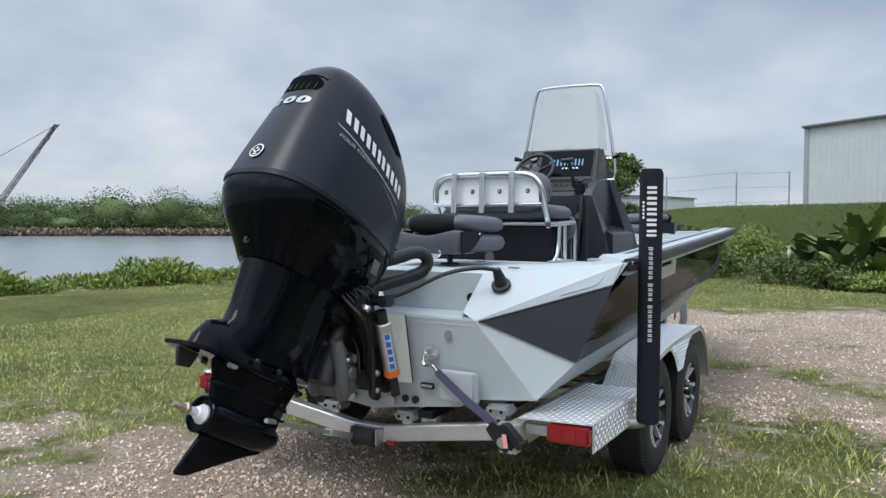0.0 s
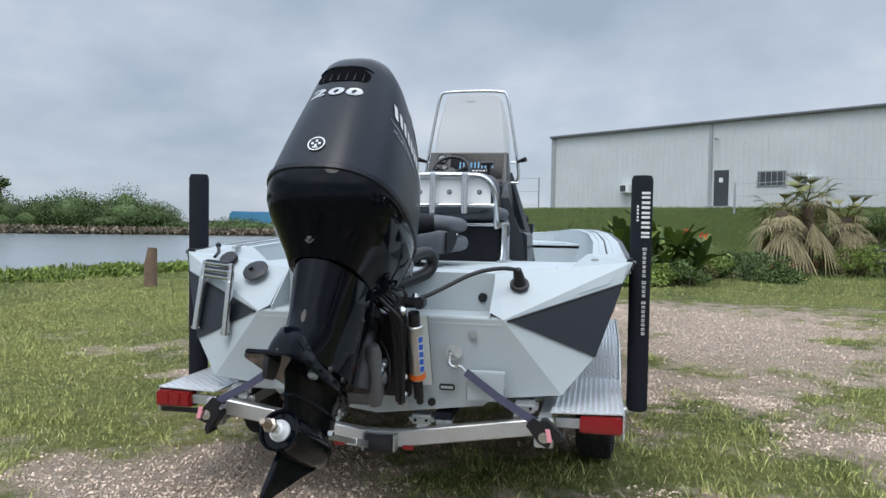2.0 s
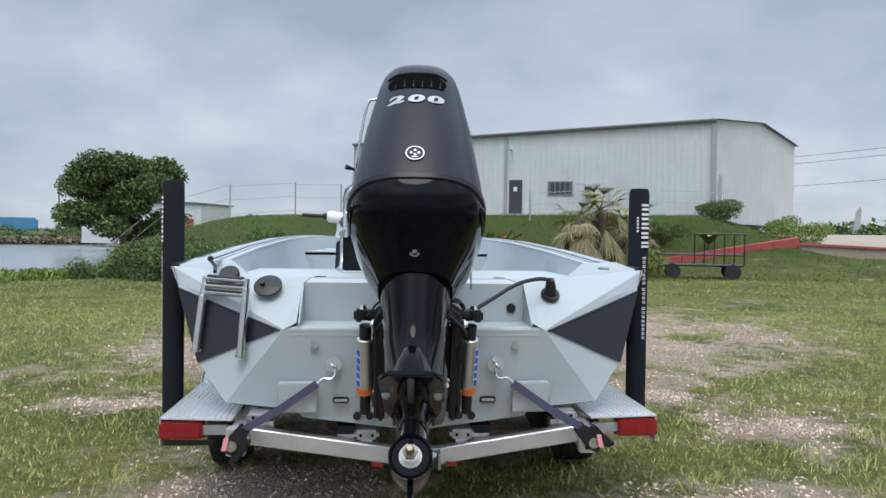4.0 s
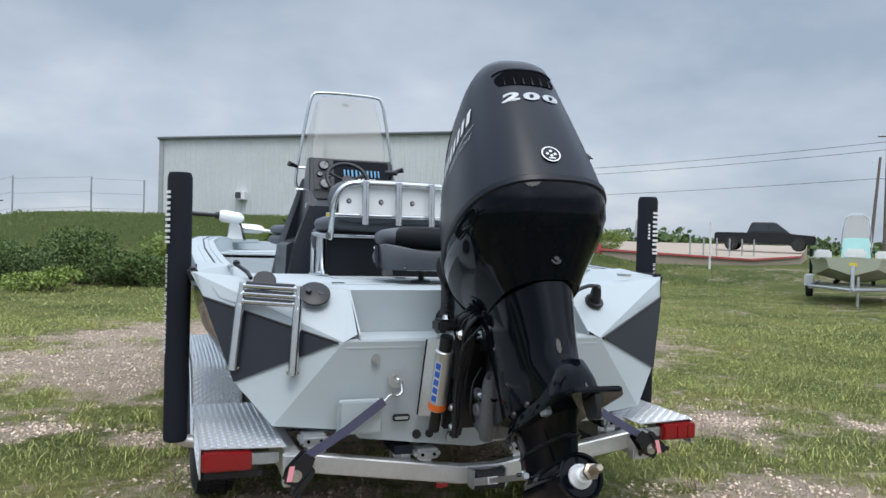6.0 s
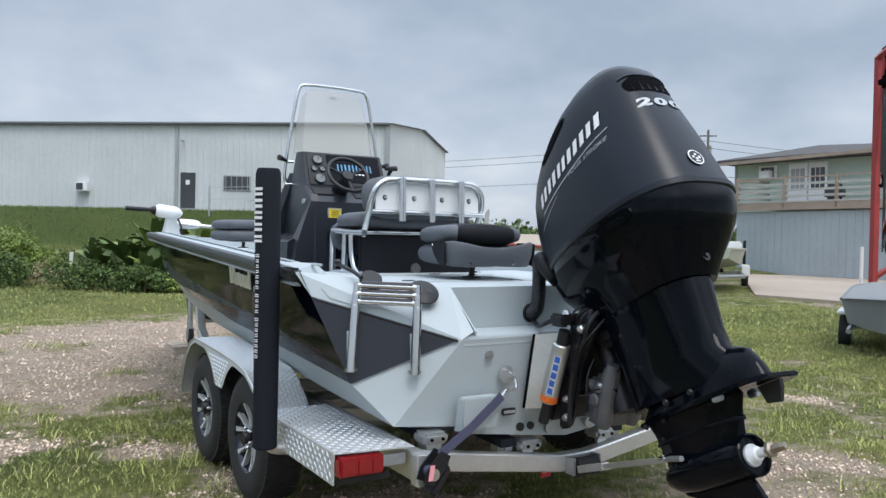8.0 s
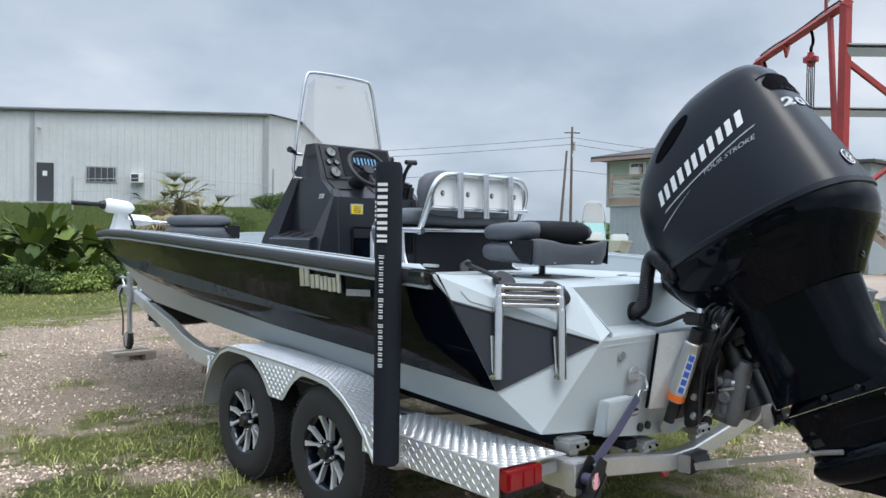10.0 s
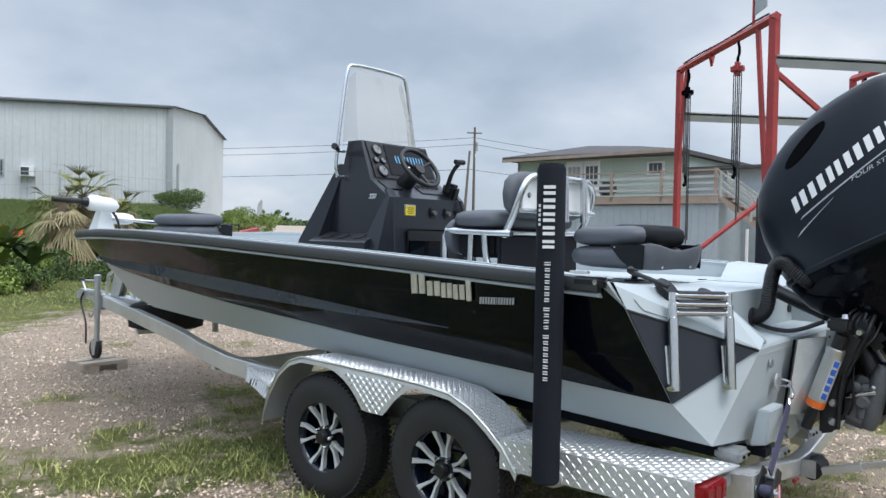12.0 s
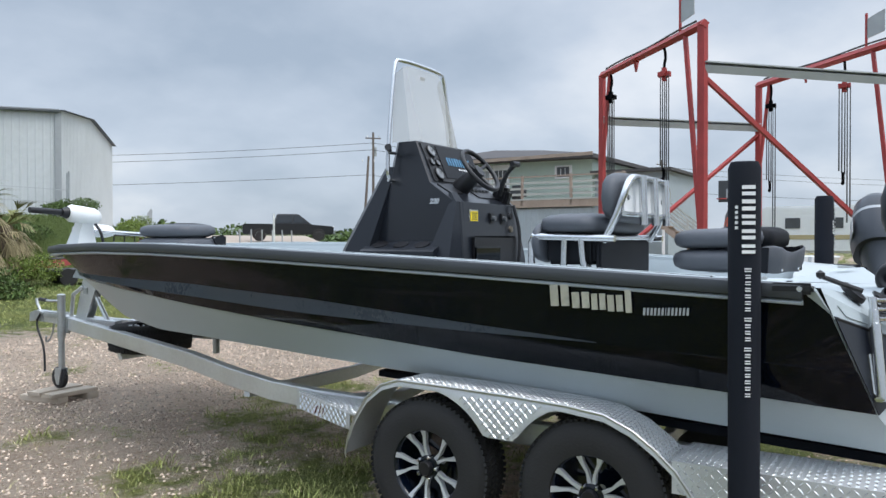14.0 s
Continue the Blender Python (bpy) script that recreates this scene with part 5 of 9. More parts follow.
        if name == "rear_step":
            part("step_skirt", box(sgn * 1.303, 0.5, 0.535, 0.006, 0.93, 0.14), TREAD, st)

            def face(u, v):
                return Vector((sgn * 1.307, 0.05 + 0.9 * u, 0.47 + 0.13 * v)), Vector((0, 1, 0)), Vector((0, 0, 1)) * -sgn
            part("tread_pattern", lug_field(face, 32, 5, 0.013, (sgn, 0, 0)), LUG, st)
        else:
            part("step_skirt", slab([(sgn * 1.27, 2.76, 0.60), (sgn * 0.945, 3.42, 0.60), (sgn * 0.945, 3.42, 0.48), (sgn * 1.27, 2.76, 0.50)], 0.006), TREAD, st)

            def slope(u, v):
                return Vector((sgn * (1.262 - 0.31 * u + 0.008), 2.775 + 0.63 * u + 0.004, 0.502 + 0.09 * v - 0.012 * u)), Vector((-sgn * 0.44, 0.9, 0)), Vector((0, 0, 1))
            part("tread_pattern", lug_field(slope, 22, 4, 0.0145, (sgn, 0.44, 0)), LUG, st)


for sgn in (1, -1):
    fender(sgn)


SPOKE = mat("machined_spoke_face", (0.62, 0.63, 0.64), 0.35, 0.35, vary=0.06, bump=0.02)


def wheel():
    """Tyre, rim with ten machined spokes and hub, facing +x, centre at the origin."""
    w = new("wheel")
    w.parent = trailer
    tyre = part("tyre", lathe([(0.195, -0.10), (0.20, -0.115), (0.27, -0.128), (0.325, -0.118), (0.352, -0.095), (0.360, -0.05), (0.362, 0.0), (0.360, 0.05), (0.352, 0.095), (0.325, 0.118), (0.27, 0.128), (0.20, 0.115), (0.195, 0.10)], (0, 0, 0), "x", 48, caps=False), RUBBER, w, "black radial tyre")
    bm = bmesh.new()
    for k in range(72):
        for row, (x, r, wd) in enumerate(((-0.085, 0.356, 0.035), (-0.043, 0.362, 0.03), (0.0, 0.363, 0.03), (0.043, 0.362, 0.03), (0.085, 0.356, 0.035))):
            a = 2 * math.pi * (k + 0.5 * (row % 2)) / 72
            m = Matrix.Rotation(a, 4, "X") @ Matrix.Translation((x, 0, r)) @ Matrix.Rotation(0.35 if row % 2 else -0.35, 4, "Z") @ Matrix.Diagonal((wd, 0.019, 0.012, 1))
            bmesh.ops.create_cube(bm, size=1, matrix=m)
    part("tread", bm, RUBBER, tyre)
    rim = part("rim", lathe([(0.205, 0.115), (0.198, 0.112), (0.185, 0.09), (0.18, 0.03), (0.17, -0.06), (0.02, -0.06)], (0, 0, 0), "x", 40, caps=False), GLOSS_BLACK, w, "gloss black alloy rim with machined spokes")
    for k in range(5):
        for side in (-1, 1):
            a = 2 * math.pi * k / 5 + side * 0.17
            c, s = math.cos(a), math.sin(a)
            b2 = 2 * math.pi * k / 5 + side * 0.26
            c2, s2 = math.cos(b2), math.sin(b2)
            t1, t2 = Vector((0, -s, c)), Vector((0, -s2, c2))
            q1, q2 = Vector((0, -c, -s)), Vector((0, -c2, -s2))
            ring = []
            for d, x, q, w1 in ((t1 * 0.06, 0.082, q1, 0.010), (t1 * 0.11, 0.088, q1, 0.0065), (t2 * 0.165, 0.10, q2, 0.009), (t2 * 0.194, 0.108, q2, 0.015)):
                ring.append([d + q * w1 + Vector((x, 0, 0)), d - q * w1 + Vector((x, 0, 0)), d - q * w1 * 0.8 + Vector((x - 0.03, 0, 0)), d + q * w1 * 0.8 + Vector((x - 0.03, 0, 0))])
            part("spoke", loft(ring), SPOKE, rim, angle=20)
    part("hub", lathe([(0.062, 0.06), (0.062, 0.084), (0.04, 0.09)], (0, 0, 0), "x", 20), GLOSS_BLACK, w)
    part("hub_cap", lathe([(0.037, 0.08), (0.037, 0.118), (0.033, 0.125), (0.03, 0.125)], (0, 0, 0), "x", 20), BLACK_PLASTIC, w, "black hub cap")
    for k in range(5):
        a = 2 * math.pi * (k + 0.5) / 5
        part("lug_nut", lathe([(0.011, 0.07), (0.011, 0.105), (0.006, 0.112)], (0, 0.058 * math.sin(a), 0.058 * math.cos(a)), "x", 6), CHROME, w)
    return w


first_wheel = wheel()
first_wheel.matrix_basis = pose(-1.165, 1.351, 0.366, 0, 0, 180)
for x, y, rz, rx in ((-1.165, 2.25, 180, 20), (1.165, 1.351, 0, 11), (1.165, 2.25, 0, 40)):
    copy_thing(first_wheel, pose(x, y, 0.366, 0, 0, rz) @ pose(0, 0, 0, rx, 0, 0)).name = "wheel"
copy_thing(first_wheel, pose(0.02, 6.15, 0.66, 4, -90, 0))
for y in (1.351, 2.25):
    part("axle", tube([(-1.1, y, 0.366), (1.1, y, 0.366)], 0.035, 10), GALV, trailer)
    for sgn in (1, -1):
        part("torsion_arm", box(sgn * 0.98, y + 0.09, 0.40, 0.05, 0.24, 0.07, 0.01), GALV, trailer)

# guide posts in padded covers
for sgn in (1, -1):
    gp = part("guide_post", tube([(sgn * 1.398, 0.655, 0.49), (sgn * 1.398, 0.655, 0.50), (sgn * 1.398, 0.655, 1.2), (sgn * 1.402, 0.655, 1.835), (sgn * 1.402, 0.655, 1.86)], [0.052, 0.06, 0.0615, 0.062, 0.052], 20), BLACK_CLOTH, trailer, "black padded guide post with white lettering")
    part("post_arm", tube([(sgn * 0.95, 0.66, 0.47), (sgn * 1.30, 0.66, 0.47), (sgn * 1.39, 0.66, 0.50), (sgn * 1.395, 0.655, 0.60)], 0.032, 12, smooth=2), ALU, trailer)
    # lettering: one tall mark, one small line beside it and one long line
    fx, fy = (0.20, -0.98) if sgn > 0 else (-0.95, -0.30)
    out, side = Vector((fx, fy, 0)).normalized(), Vector((-fy, fx, 0)).normalized()

    def on_post(z, shift, lift=0.0015):
        a = shift / 0.0615
        n = (out * math.cos(a) + side * math.sin(a))
        return basis(Vector((sgn * 1.40, 0.655, z)) + n * (0.0615 + lift), (0, 0, -1), side * math.cos(a) - out * math.sin(a))
    for k, w in enumerate((0.05, 0.055, 0.05, 0.05, 0.045)):
        bars([w * 0.28, w * 0.28], 0.050, w * 0.22, 0.0, LETTER, "mark_block", gp, on_post(1.745 - 0.057 * k, 0.008), 0.002)
    for k in range(5):
        bars([0.012], 0.012, 0, 0.0, LETTER, "mark_block", gp, on_post(1.68 - 0.02 * k, -0.036), 0.002)
    zk = 1.435
    for k in range(21):
        if k not in (7, 12):
            bars([0.0045, 0.0045], 0.026 if k in (0, 8, 13) else 0.02, 0.005, 0.0, LETTER, "mark_block", gp, on_post(zk, 0.006), 0.002)
        zk -= 0.0255 if k not in (7, 12) else 0.014
# tail lamps
for sgn in (1, -1):
    lamp = part("tail_lamp", box(sgn * 1.19, 0.02, 0.545, 0.215, 0.06, 0.085, 0.008), RED_LENS, trailer, "red tail lamp")
    for dx, w in ((-0.062, 0.07), (0.012, 0.06), (0.073, 0.048)):
        part("lens_panel", box(sgn * 1.19 + dx, -0.011, 0.545, w, 0.008, 0.066, 0.003), RED_LENS, lamp)
    part("lamp_housing", box(sgn * 1.19, 0.052, 0.545, 0.222, 0.012, 0.092, 0.003), BLACK_PLASTIC, lamp)


# ---------------------------------------------------------------- trailer: tongue, jack, winch stand, straps
part("coupler", loft([[(-0.06, 7.78, 0.72), (0.06, 7.78, 0.72), (0.06, 7.78, 0.82), (-0.06, 7.78, 0.82)], [(-0.045, 7.92, 0.73), (0.045, 7.92, 0.73), (0.045, 7.92, 0.83), (-0.045, 7.92, 0.83)], [(-0.05, 8.02, 0.71), (0.05, 8.02, 0.71), (0.045, 8.02, 0.80), (-0.045, 8.02, 0.80)]]), GALV, trailer, "galvanised ball coupler")
part("coupler_latch", tube([(0, 7.90, 0.82), (0.0, 7.96, 0.90), (0.0, 7.97, 0.95)], 0.014, 8), GALV, trailer)
part("brake_actuator", box(0, 7.60, 0.79, 0.11, 0.36, 0.07, 0.015), GALV, trailer)
part("safety_chain", tube([(0.03, 7.7, 0.70), (0.05, 7.78, 0.55), (0.03, 7.85, 0.48), (0.0, 7.80, 0.56)], 0.01, 6, smooth=2), GALV, trailer)
part("wiring_lead", tube([(-0.06, 7.80, 0.80), (-0.08, 7.86, 0.70), (-0.08, 7.72, 0.50), (-0.09, 7.68, 0.36), (-0.10, 7.66, 0.22)], 0.011, 8, smooth=3), BLACK_PLASTIC, trailer, "black wiring lead hanging down")
jack = part("jack_tube", tube([(-0.16, 7.27, 0.28), (-0.16, 7.27, 1.0)], 0.03, 14), GALV, trailer, "galvanised swivel jack")
part("jack_sleeve", tube([(-0.16, 7.27, 0.60), (-0.16, 7.27, 1.0)], 0.037, 14), GALV, jack)
part("jack_cap", lathe([(0.04, 0), (0.04, 0.02), (0.02, 0.03)], (-0.16, 7.27, 1.0), "z", 14), GALV, jack)
part("jack_crank", tube([(-0.16, 7.27, 0.96), (-0.22, 7.36, 0.96), (-0.22, 7.48, 0.965)], 0.012, 8), GALV, jack)
part("crank_grip", tube([(-0.22, 7.42, 0.965), (-0.22, 7.54, 0.97)], 0.018, 8), BLACK_PLASTIC, jack)
part("jack_mount", box(-0.115, 7.27, 0.72, 0.05, 0.12, 0.16, 0.01), GALV, jack)
part("jack_fork", prism([(7.22, 0.30), (7.32, 0.30), (7.33, 0.22), (7.30, 0.14), (7.26, 0.14)], "x", -0.20, -0.19), GALV, jack)
part("jack_fork", prism([(7.22, 0.30), (7.32, 0.30), (7.33, 0.22), (7.30, 0.14), (7.26, 0.14)], "x", -0.13, -0.12), GALV, jack)
jw = part("jack_wheel", lathe([(0.04, -0.03), (0.09, -0.03), (0.105, -0.02), (0.105, 0.02), (0.09, 0.03), (0.04, 0.03)], (-0.16, 7.30, 0.205), "x", 24), RUBBER, jack, "black jack wheel")
part("jack_hub", lathe([(0.05, -0.032), (0.05, 0.032), (0.02, 0.034)], (-0.16, 7.30, 0.205), "x", 16), BLACK_PLASTIC, jw)
part("winch_post", beam([(0, 7.16, 0.75), (0, 6.98, 1.12)], 0.06, 0.07, ALU_DULL, "winch_upright").data and box(0, 6.92, 1.14, 0.07, 0.24, 0.06, 0.008, Matrix.Rotation(0.2, 4, "X")), ALU_DULL, trailer)
part("winch_brace", tube([(0, 6.75, 0.76), (0, 7.0, 1.08)], 0.022, 8), ALU_DULL, trailer)
part("bow_roller", lathe([(0.02, -0.05), (0.04, -0.04), (0.03, 0.0), (0.04, 0.04), (0.02, 0.05)], (0, 6.76, 1.17), "x", 14), RUBBER, trailer)
part("winch", box(0, 7.05, 1.06, 0.10, 0.09, 0.09, 0.015), GALV, trailer)
part("winch_strap", tube([(0, 7.0, 1.08), (0, 6.72, 1.19), (0, 6.62, 1.22)], 0.01, 6), STRAP, trailer)
part("winch_stay", tube([(-0.05, 7.28, 0.80), (-0.05, 7.24, 1.02), (-0.05, 7.08, 1.10)], 0.02, 8), ALU_DULL, trailer)
for sgn in (1, -1):
    part("stand_side", slab([(sgn * 0.04, 7.22, 0.79), (sgn * 0.04, 7.05, 0.79), (sgn * 0.04, 6.88, 1.12), (sgn * 0.04, 6.98, 1.30), (sgn * 0.04, 7.06, 1.30)], 0.006), ALU_DULL, trailer)
part("spare_carrier", box(0.02, 6.15, 0.56, 0.10, 0.5, 0.04, 0.006), ALU_DULL, trailer)
beam([(-0.30, 6.15, 0.52), (0.30, 6.15, 0.52)], 0.05, 0.06, ALU_DULL, "front_crossmember")
for sgn in (1, -1):
    part("hanger", box(sgn * 0.29, 6.15, 0.595, 0.05, 0.045, 0.15, 0.004), ALU_DULL, trailer)
beam([(-0.84, 4.0, 0.53), (-0.4, 4.05, 0.47), (0.4, 4.05, 0.47), (0.84, 4.0, 0.53)], 0.05, 0.10, ALU_DULL, "bent_crossmember")
part("keel_post", tube([(0.0, 5.25, 0.58), (0.0, 5.25, 0.80)], 0.03, 8), GALV, trailer)
# stern corners of the frame, licence bracket, marker lamp and keel roller
for sgn in (1, -1):
    part("rail_cap", box(sgn * 0.905, -0.045, 0.505, 0.095, 0.06, 0.145, 0.006), ALU_DULL, trailer)
    part("lamp_arm", box(sgn * 1.03, 0.03, 0.545, 0.14, 0.03, 0.05, 0.004), GALV, trailer)
    part("bunk_end", box(sgn * 0.80, 0.07, 0.61, 0.13, 0.12, 0.055, 0.015), GALV, trailer, "grey ribbed bunk end cap")
    part("bunk_post", box(sgn * 0.80, 0.07, 0.56, 0.05, 0.02, 0.07), ALU_DULL, trailer)
    part("bunk_end", box(sgn * 0.25, 0.06, 0.515, 0.13, 0.12, 0.05, 0.015), GALV, trailer, "grey ribbed bunk end cap")
    part("bunk_post", box(sgn * 0.25, 0.05, 0.47, 0.06, 0.02, 0.08), ALU_DULL, trailer)
    for dx in (-0.03, 0.03):
        part("cap_hole", lathe([(0.008, -0.004), (0.008, 0.002)], (sgn * 0.80 + dx, 0.008, 0.61), "y", 8), MATT_AND_SHADE, trailer)
        part("cap_hole", lathe([(0.008, -0.004), (0.008, 0.002)], (sgn * 0.25 + dx, -0.002, 0.515), "y", 8), MATT_AND_SHADE, trailer)
part("marker_lamp", box(0.19, -0.03, 0.372, 0.06, 0.02, 0.022, 0.004), RED_LENS, trailer)
part("marker_lamp", box(-0.19, -0.03, 0.372, 0.06, 0.02, 0.022, 0.004), RED_LENS, trailer)
part("keel_roller", lathe([(0.02, -0.075), (0.05, -0.07), (0.045, 0.0), (0.05, 0.07), (0.02, 0.075)], (0.04, -0.06, 0.392), "x", 20), RUBBER, trailer, "black keel roller")
part("roller_bracket", box(0.125, -0.05, 0.40, 0.012, 0.07, 0.09, 0.003), GALV, trailer)
part("roller_bracket", box(-0.045, -0.05, 0.40, 0.012, 0.07, 0.09, 0.003), GALV, trailer)
part("plate_bracket", box(-1.16, 0.03, 0.478, 0.25, 0.008, 0.028, 0.002), BLACK_PLASTIC, trailer)
part("step_mark", bars([0.008, 0.006, 0.006, 0.006, 0.006, 0.008], 0.045, 0.016, 0.3, KERB_DARK, "skirt_mark", trailer, basis((-1.12, 3.06, 0.55), (0.44, -0.9, 0), (0, 0, 1)), 0.002).data and box(-0.945, 3.43, 0.54, 0.01, 0.03, 0.12), TREAD, trailer)

# support bar from the roller to the motor
saver = thing("motor_support_bar", "silver transom-saver bar between trailer and motor", "support bar")
a, b = Vector((-0.03, -0.115, 0.400)), Vector((-0.05, -0.70, 0.600))
u = (b - a).normalized()
part("bar", loft([[p + Vector((sx * 0.02, 0, 0)) + u.cross(Vector((1, 0, 0))) * (sz * 0.012) for sx, sz in ((-1, -1), (1, -1), (1, 1), (-1, 1))] for p in (a, b)]), ALU, saver, "flat silver bar")
part("bar_sleeve", loft([[p + Vector((sx * 0.025, 0, 0)) + u.cross(Vector((1, 0, 0))) * (sz * 0.017) for sx, sz in ((-1, -1), (1, -1), (1, 1), (-1, 1))] for p in (a, a.lerp(b, 0.30))]), ALU_DULL, saver)
for sgn in (-1, 1):
    part("bar_yoke", tube([b - u * 0.03, b + Vector((sgn * 0.06, -0.06, 0.025)), b + Vector((sgn * 0.09, -0.14, 0.05))], 0.012, 8), GALV, saver)
part("bar_clip", tube([b + Vector((0.03 * math.cos(k), -0.012 * k + 0.05, 0.026 * math.sin(k) + 0.004 * k)) for k in (q * 0.5 for q in range(20))], 0.005, 6), CHROME, saver)
part("clip_pin", tube([b + Vector((-0.05, 0.03, 0.0)), b + Vector((0.05, 0.03, 0.0))], 0.008, 8), CHROME, saver)

# ratchet straps
for sgn in (1, -1):
    st = thing("ratchet_strap", "purple-grey ratchet strap hooked to the transom eye", "strap", "tie-down straps")
    eye, hook, rat = Vector((sgn * 0.425, -0.06, 0.875)), Vector((sgn * 0.50, -0.075, 0.80)), Vector((sgn * 0.86, -0.11, 0.575))
    part("hook", tube([eye + Vector((-0.012 * sgn, 0.01, 0.01)), eye + Vector((-0.015 * sgn, -0.01, -0.045)), eye + Vector((0.02 * sgn, -0.012, -0.055)), eye.lerp(hook, 0.6), hook], 0.007, 8, smooth=2), CHROME, st, "chrome S hook")
    d = (rat - hook).normalized()
    wv = d.cross(Vector((0, -1, 0.2))).normalized()
    for off in (0.0,):
        a2, b2 = hook + Vector((0, -off, off)), rat + Vector((0, -off * 0.4, off))
        n2 = d.cross(wv) * 0.003
        part("webbing", loft([[p + wv * 0.02 + n2, p - wv * 0.02 + n2, p - wv * 0.02 - n2, p + wv * 0.02 - n2] for p in (a2, a2.lerp(b2, 0.5) + Vector((0, 0, -0.012 + off)), b2)]), STRAP, st, "purple-grey webbing")
    rot = Matrix.Rotation(sgn * -0.7, 4, "Y")
    base = rat + Vector((sgn * 0.035, -0.005, -0.05))

    def placed(bm):
        bmesh.ops.transform(bm, matrix=Matrix.Translation(base) @ rot, verts=bm.verts)
        return bm
    for dy in (-0.03, 0.03):
        part("ratchet_cheek", placed(prism([(-0.035, 0.075), (0.02, 0.085), (0.04, 0.03), (0.035, -0.06), (-0.02, -0.08), (-0.04, -0.03)], "y", dy - 0.004, dy + 0.004, 0.002)), BLACK_PLASTIC, st, "black ratchet cheek plate")
        part("ratchet_gear", placed(lathe([(0.028, dy * 1.2 - 0.003), (0.028, dy * 1.2 + 0.003)], (0.0, 0, -0.025), "y", 12)), CHROME, st)
    part("webbing_spool", placed(lathe([(0.024, -0.026), (0.026, 0.0), (0.024, 0.026)], (0, 0, -0.02), "y", 14)), STRAP, st)
    part("ratchet_handle", placed(prism([(0.03, 0.05), (0.065, 0.04), (0.075, -0.07), (0.055, -0.105), (0.035, -0.09)], "y", -0.038, 0.038, 0.008)), BLACK_PLASTIC, st, "black ratchet handle")
    part("handle_bar", placed(tube([(0.07, -0.045, -0.085), (0.07, 0.045, -0.085)], 0.012, 10)), BLACK_PLASTIC, st)
    part("ratchet_pin", placed(tube([(0.0, -0.05, -0.025), (0.0, 0.05, -0.025)], 0.008, 8)), CHROME, st)
    part("release_pawl", placed(box(0.03, 0, 0.055, 0.03, 0.06, 0.012, 0.003)), GALV, st)
    part("pink_tail", loft([[base + Vector((sgn * (0.035 + 0.02 * z / 0.1) + a3, -0.055 - 0.1 * z, 0.03 - z)) for a3 in (-0.012, 0.012)] for z in (0.0, 0.025, 0.05, 0.065)], False, False), PINK, st, "pink webbing tail")
    part("strap_anchor", tube([(rat.x + sgn * 0.03, rat.y, rat.z - 0.08), (sgn * 0.90, -0.06, 0.45)], 0.012, 8), BLACK_PLASTIC, st)

# timber blocks under the jack wheel
for k, (x, y, z, sx, sy, sz, r) in enumerate(((-0.34, 7.28, 0.03, 0.12, 0.52, 0.06, 0.15), (-0.02, 7.26, 0.03, 0.12, 0.52, 0.06, 0.1), (-0.18, 7.10, 0.0795, 0.50, 0.16, 0.039, 0.05), (-0.18, 7.34, 0.0795, 0.50, 0.18, 0.039, 0.12))):
    solid("timber_block", box(0, 0, 0, sx, sy, sz, 0.005), TIMBER, "weathered grey timber offcut under the jack", "timber block", "jack blocks", at=pose(x, y, z, 0, 0, math.degrees(r)))


# ---------------------------------------------------------------- the outboard motor, trimmed up
motor = thing("outboard_motor", "black outboard motor trimmed up, propeller off, bolted to the transom", "outboard motor", at=pose(-0.02, -0.40, 1.40, -27, 0, -4))


def egg(z, yb, yf, w, e=2.6, taper=0.10, n=40, tilt=0.0):
    """A rounded outline at height z from yb to yf; narrower towards the back. tilt: its rise towards the front."""
    ring, yc, a = [], (yb + yf) / 2, (yf - yb) / 2
    for k in range(n):
        t = 2 * math.pi * k / n
        c, s = math.cos(t), math.sin(t)
        y = math.copysign(abs(s) ** (2 / e), s)
        x = math.copysign(abs(c) ** (2 / e), c) * (1 + taper * y)
        ring.append((w * x, yc + a * y, z + tilt * (y + 1) / 2))
    return ring


# the cowl's outlines: height, back, front, half width, and the front's rise
COWL_BACK = 2.75    # how square the cowl is at its back corners
COWL = [(0.0, -0.565, 0.42, 0.272, 0.0), (0.05, -0.588, 0.44, 0.288, 0.0), (0.10, -0.598, 0.452, 0.300, 0.0), (0.16, -0.597, 0.462, 0.303, 0.0), (0.27, -0.578, 0.478, 0.292, 0.0), (0.40, -0.553, 0.480, 0.275, 0.0), (0.52, -0.527, 0.462, 0.256, 0.0),
        (0.62, -0.504, 0.415, 0.237, 0.0), (0.70, -0.486, 0.34, 0.220, 0.0), (0.77, -0.468, 0.245, 0.202, 0.0), (0.82, -0.449, 0.15, 0.184, 0.0), (0.855, -0.42, 0.045, 0.160, 0.0), (0.875, -0.375, -0.05, 0.112, 0.0), (0.882, -0.31, -0.12, 0.06, 0.0)]


def cowl_half(y, row):
    """Half width at y: blunt at the back, drawn out towards the front."""
    z, yb, yf, w, _ = row
    mid = yb + (yf - yb) * 0.40
    s = (y - mid) / ((yf if y > mid else yb) - mid)
    s = min(1.0, max(0.0, s))
    e = 2.15 if y > mid else COWL_BACK
    return w * (1 - s ** e) ** (1 / e)


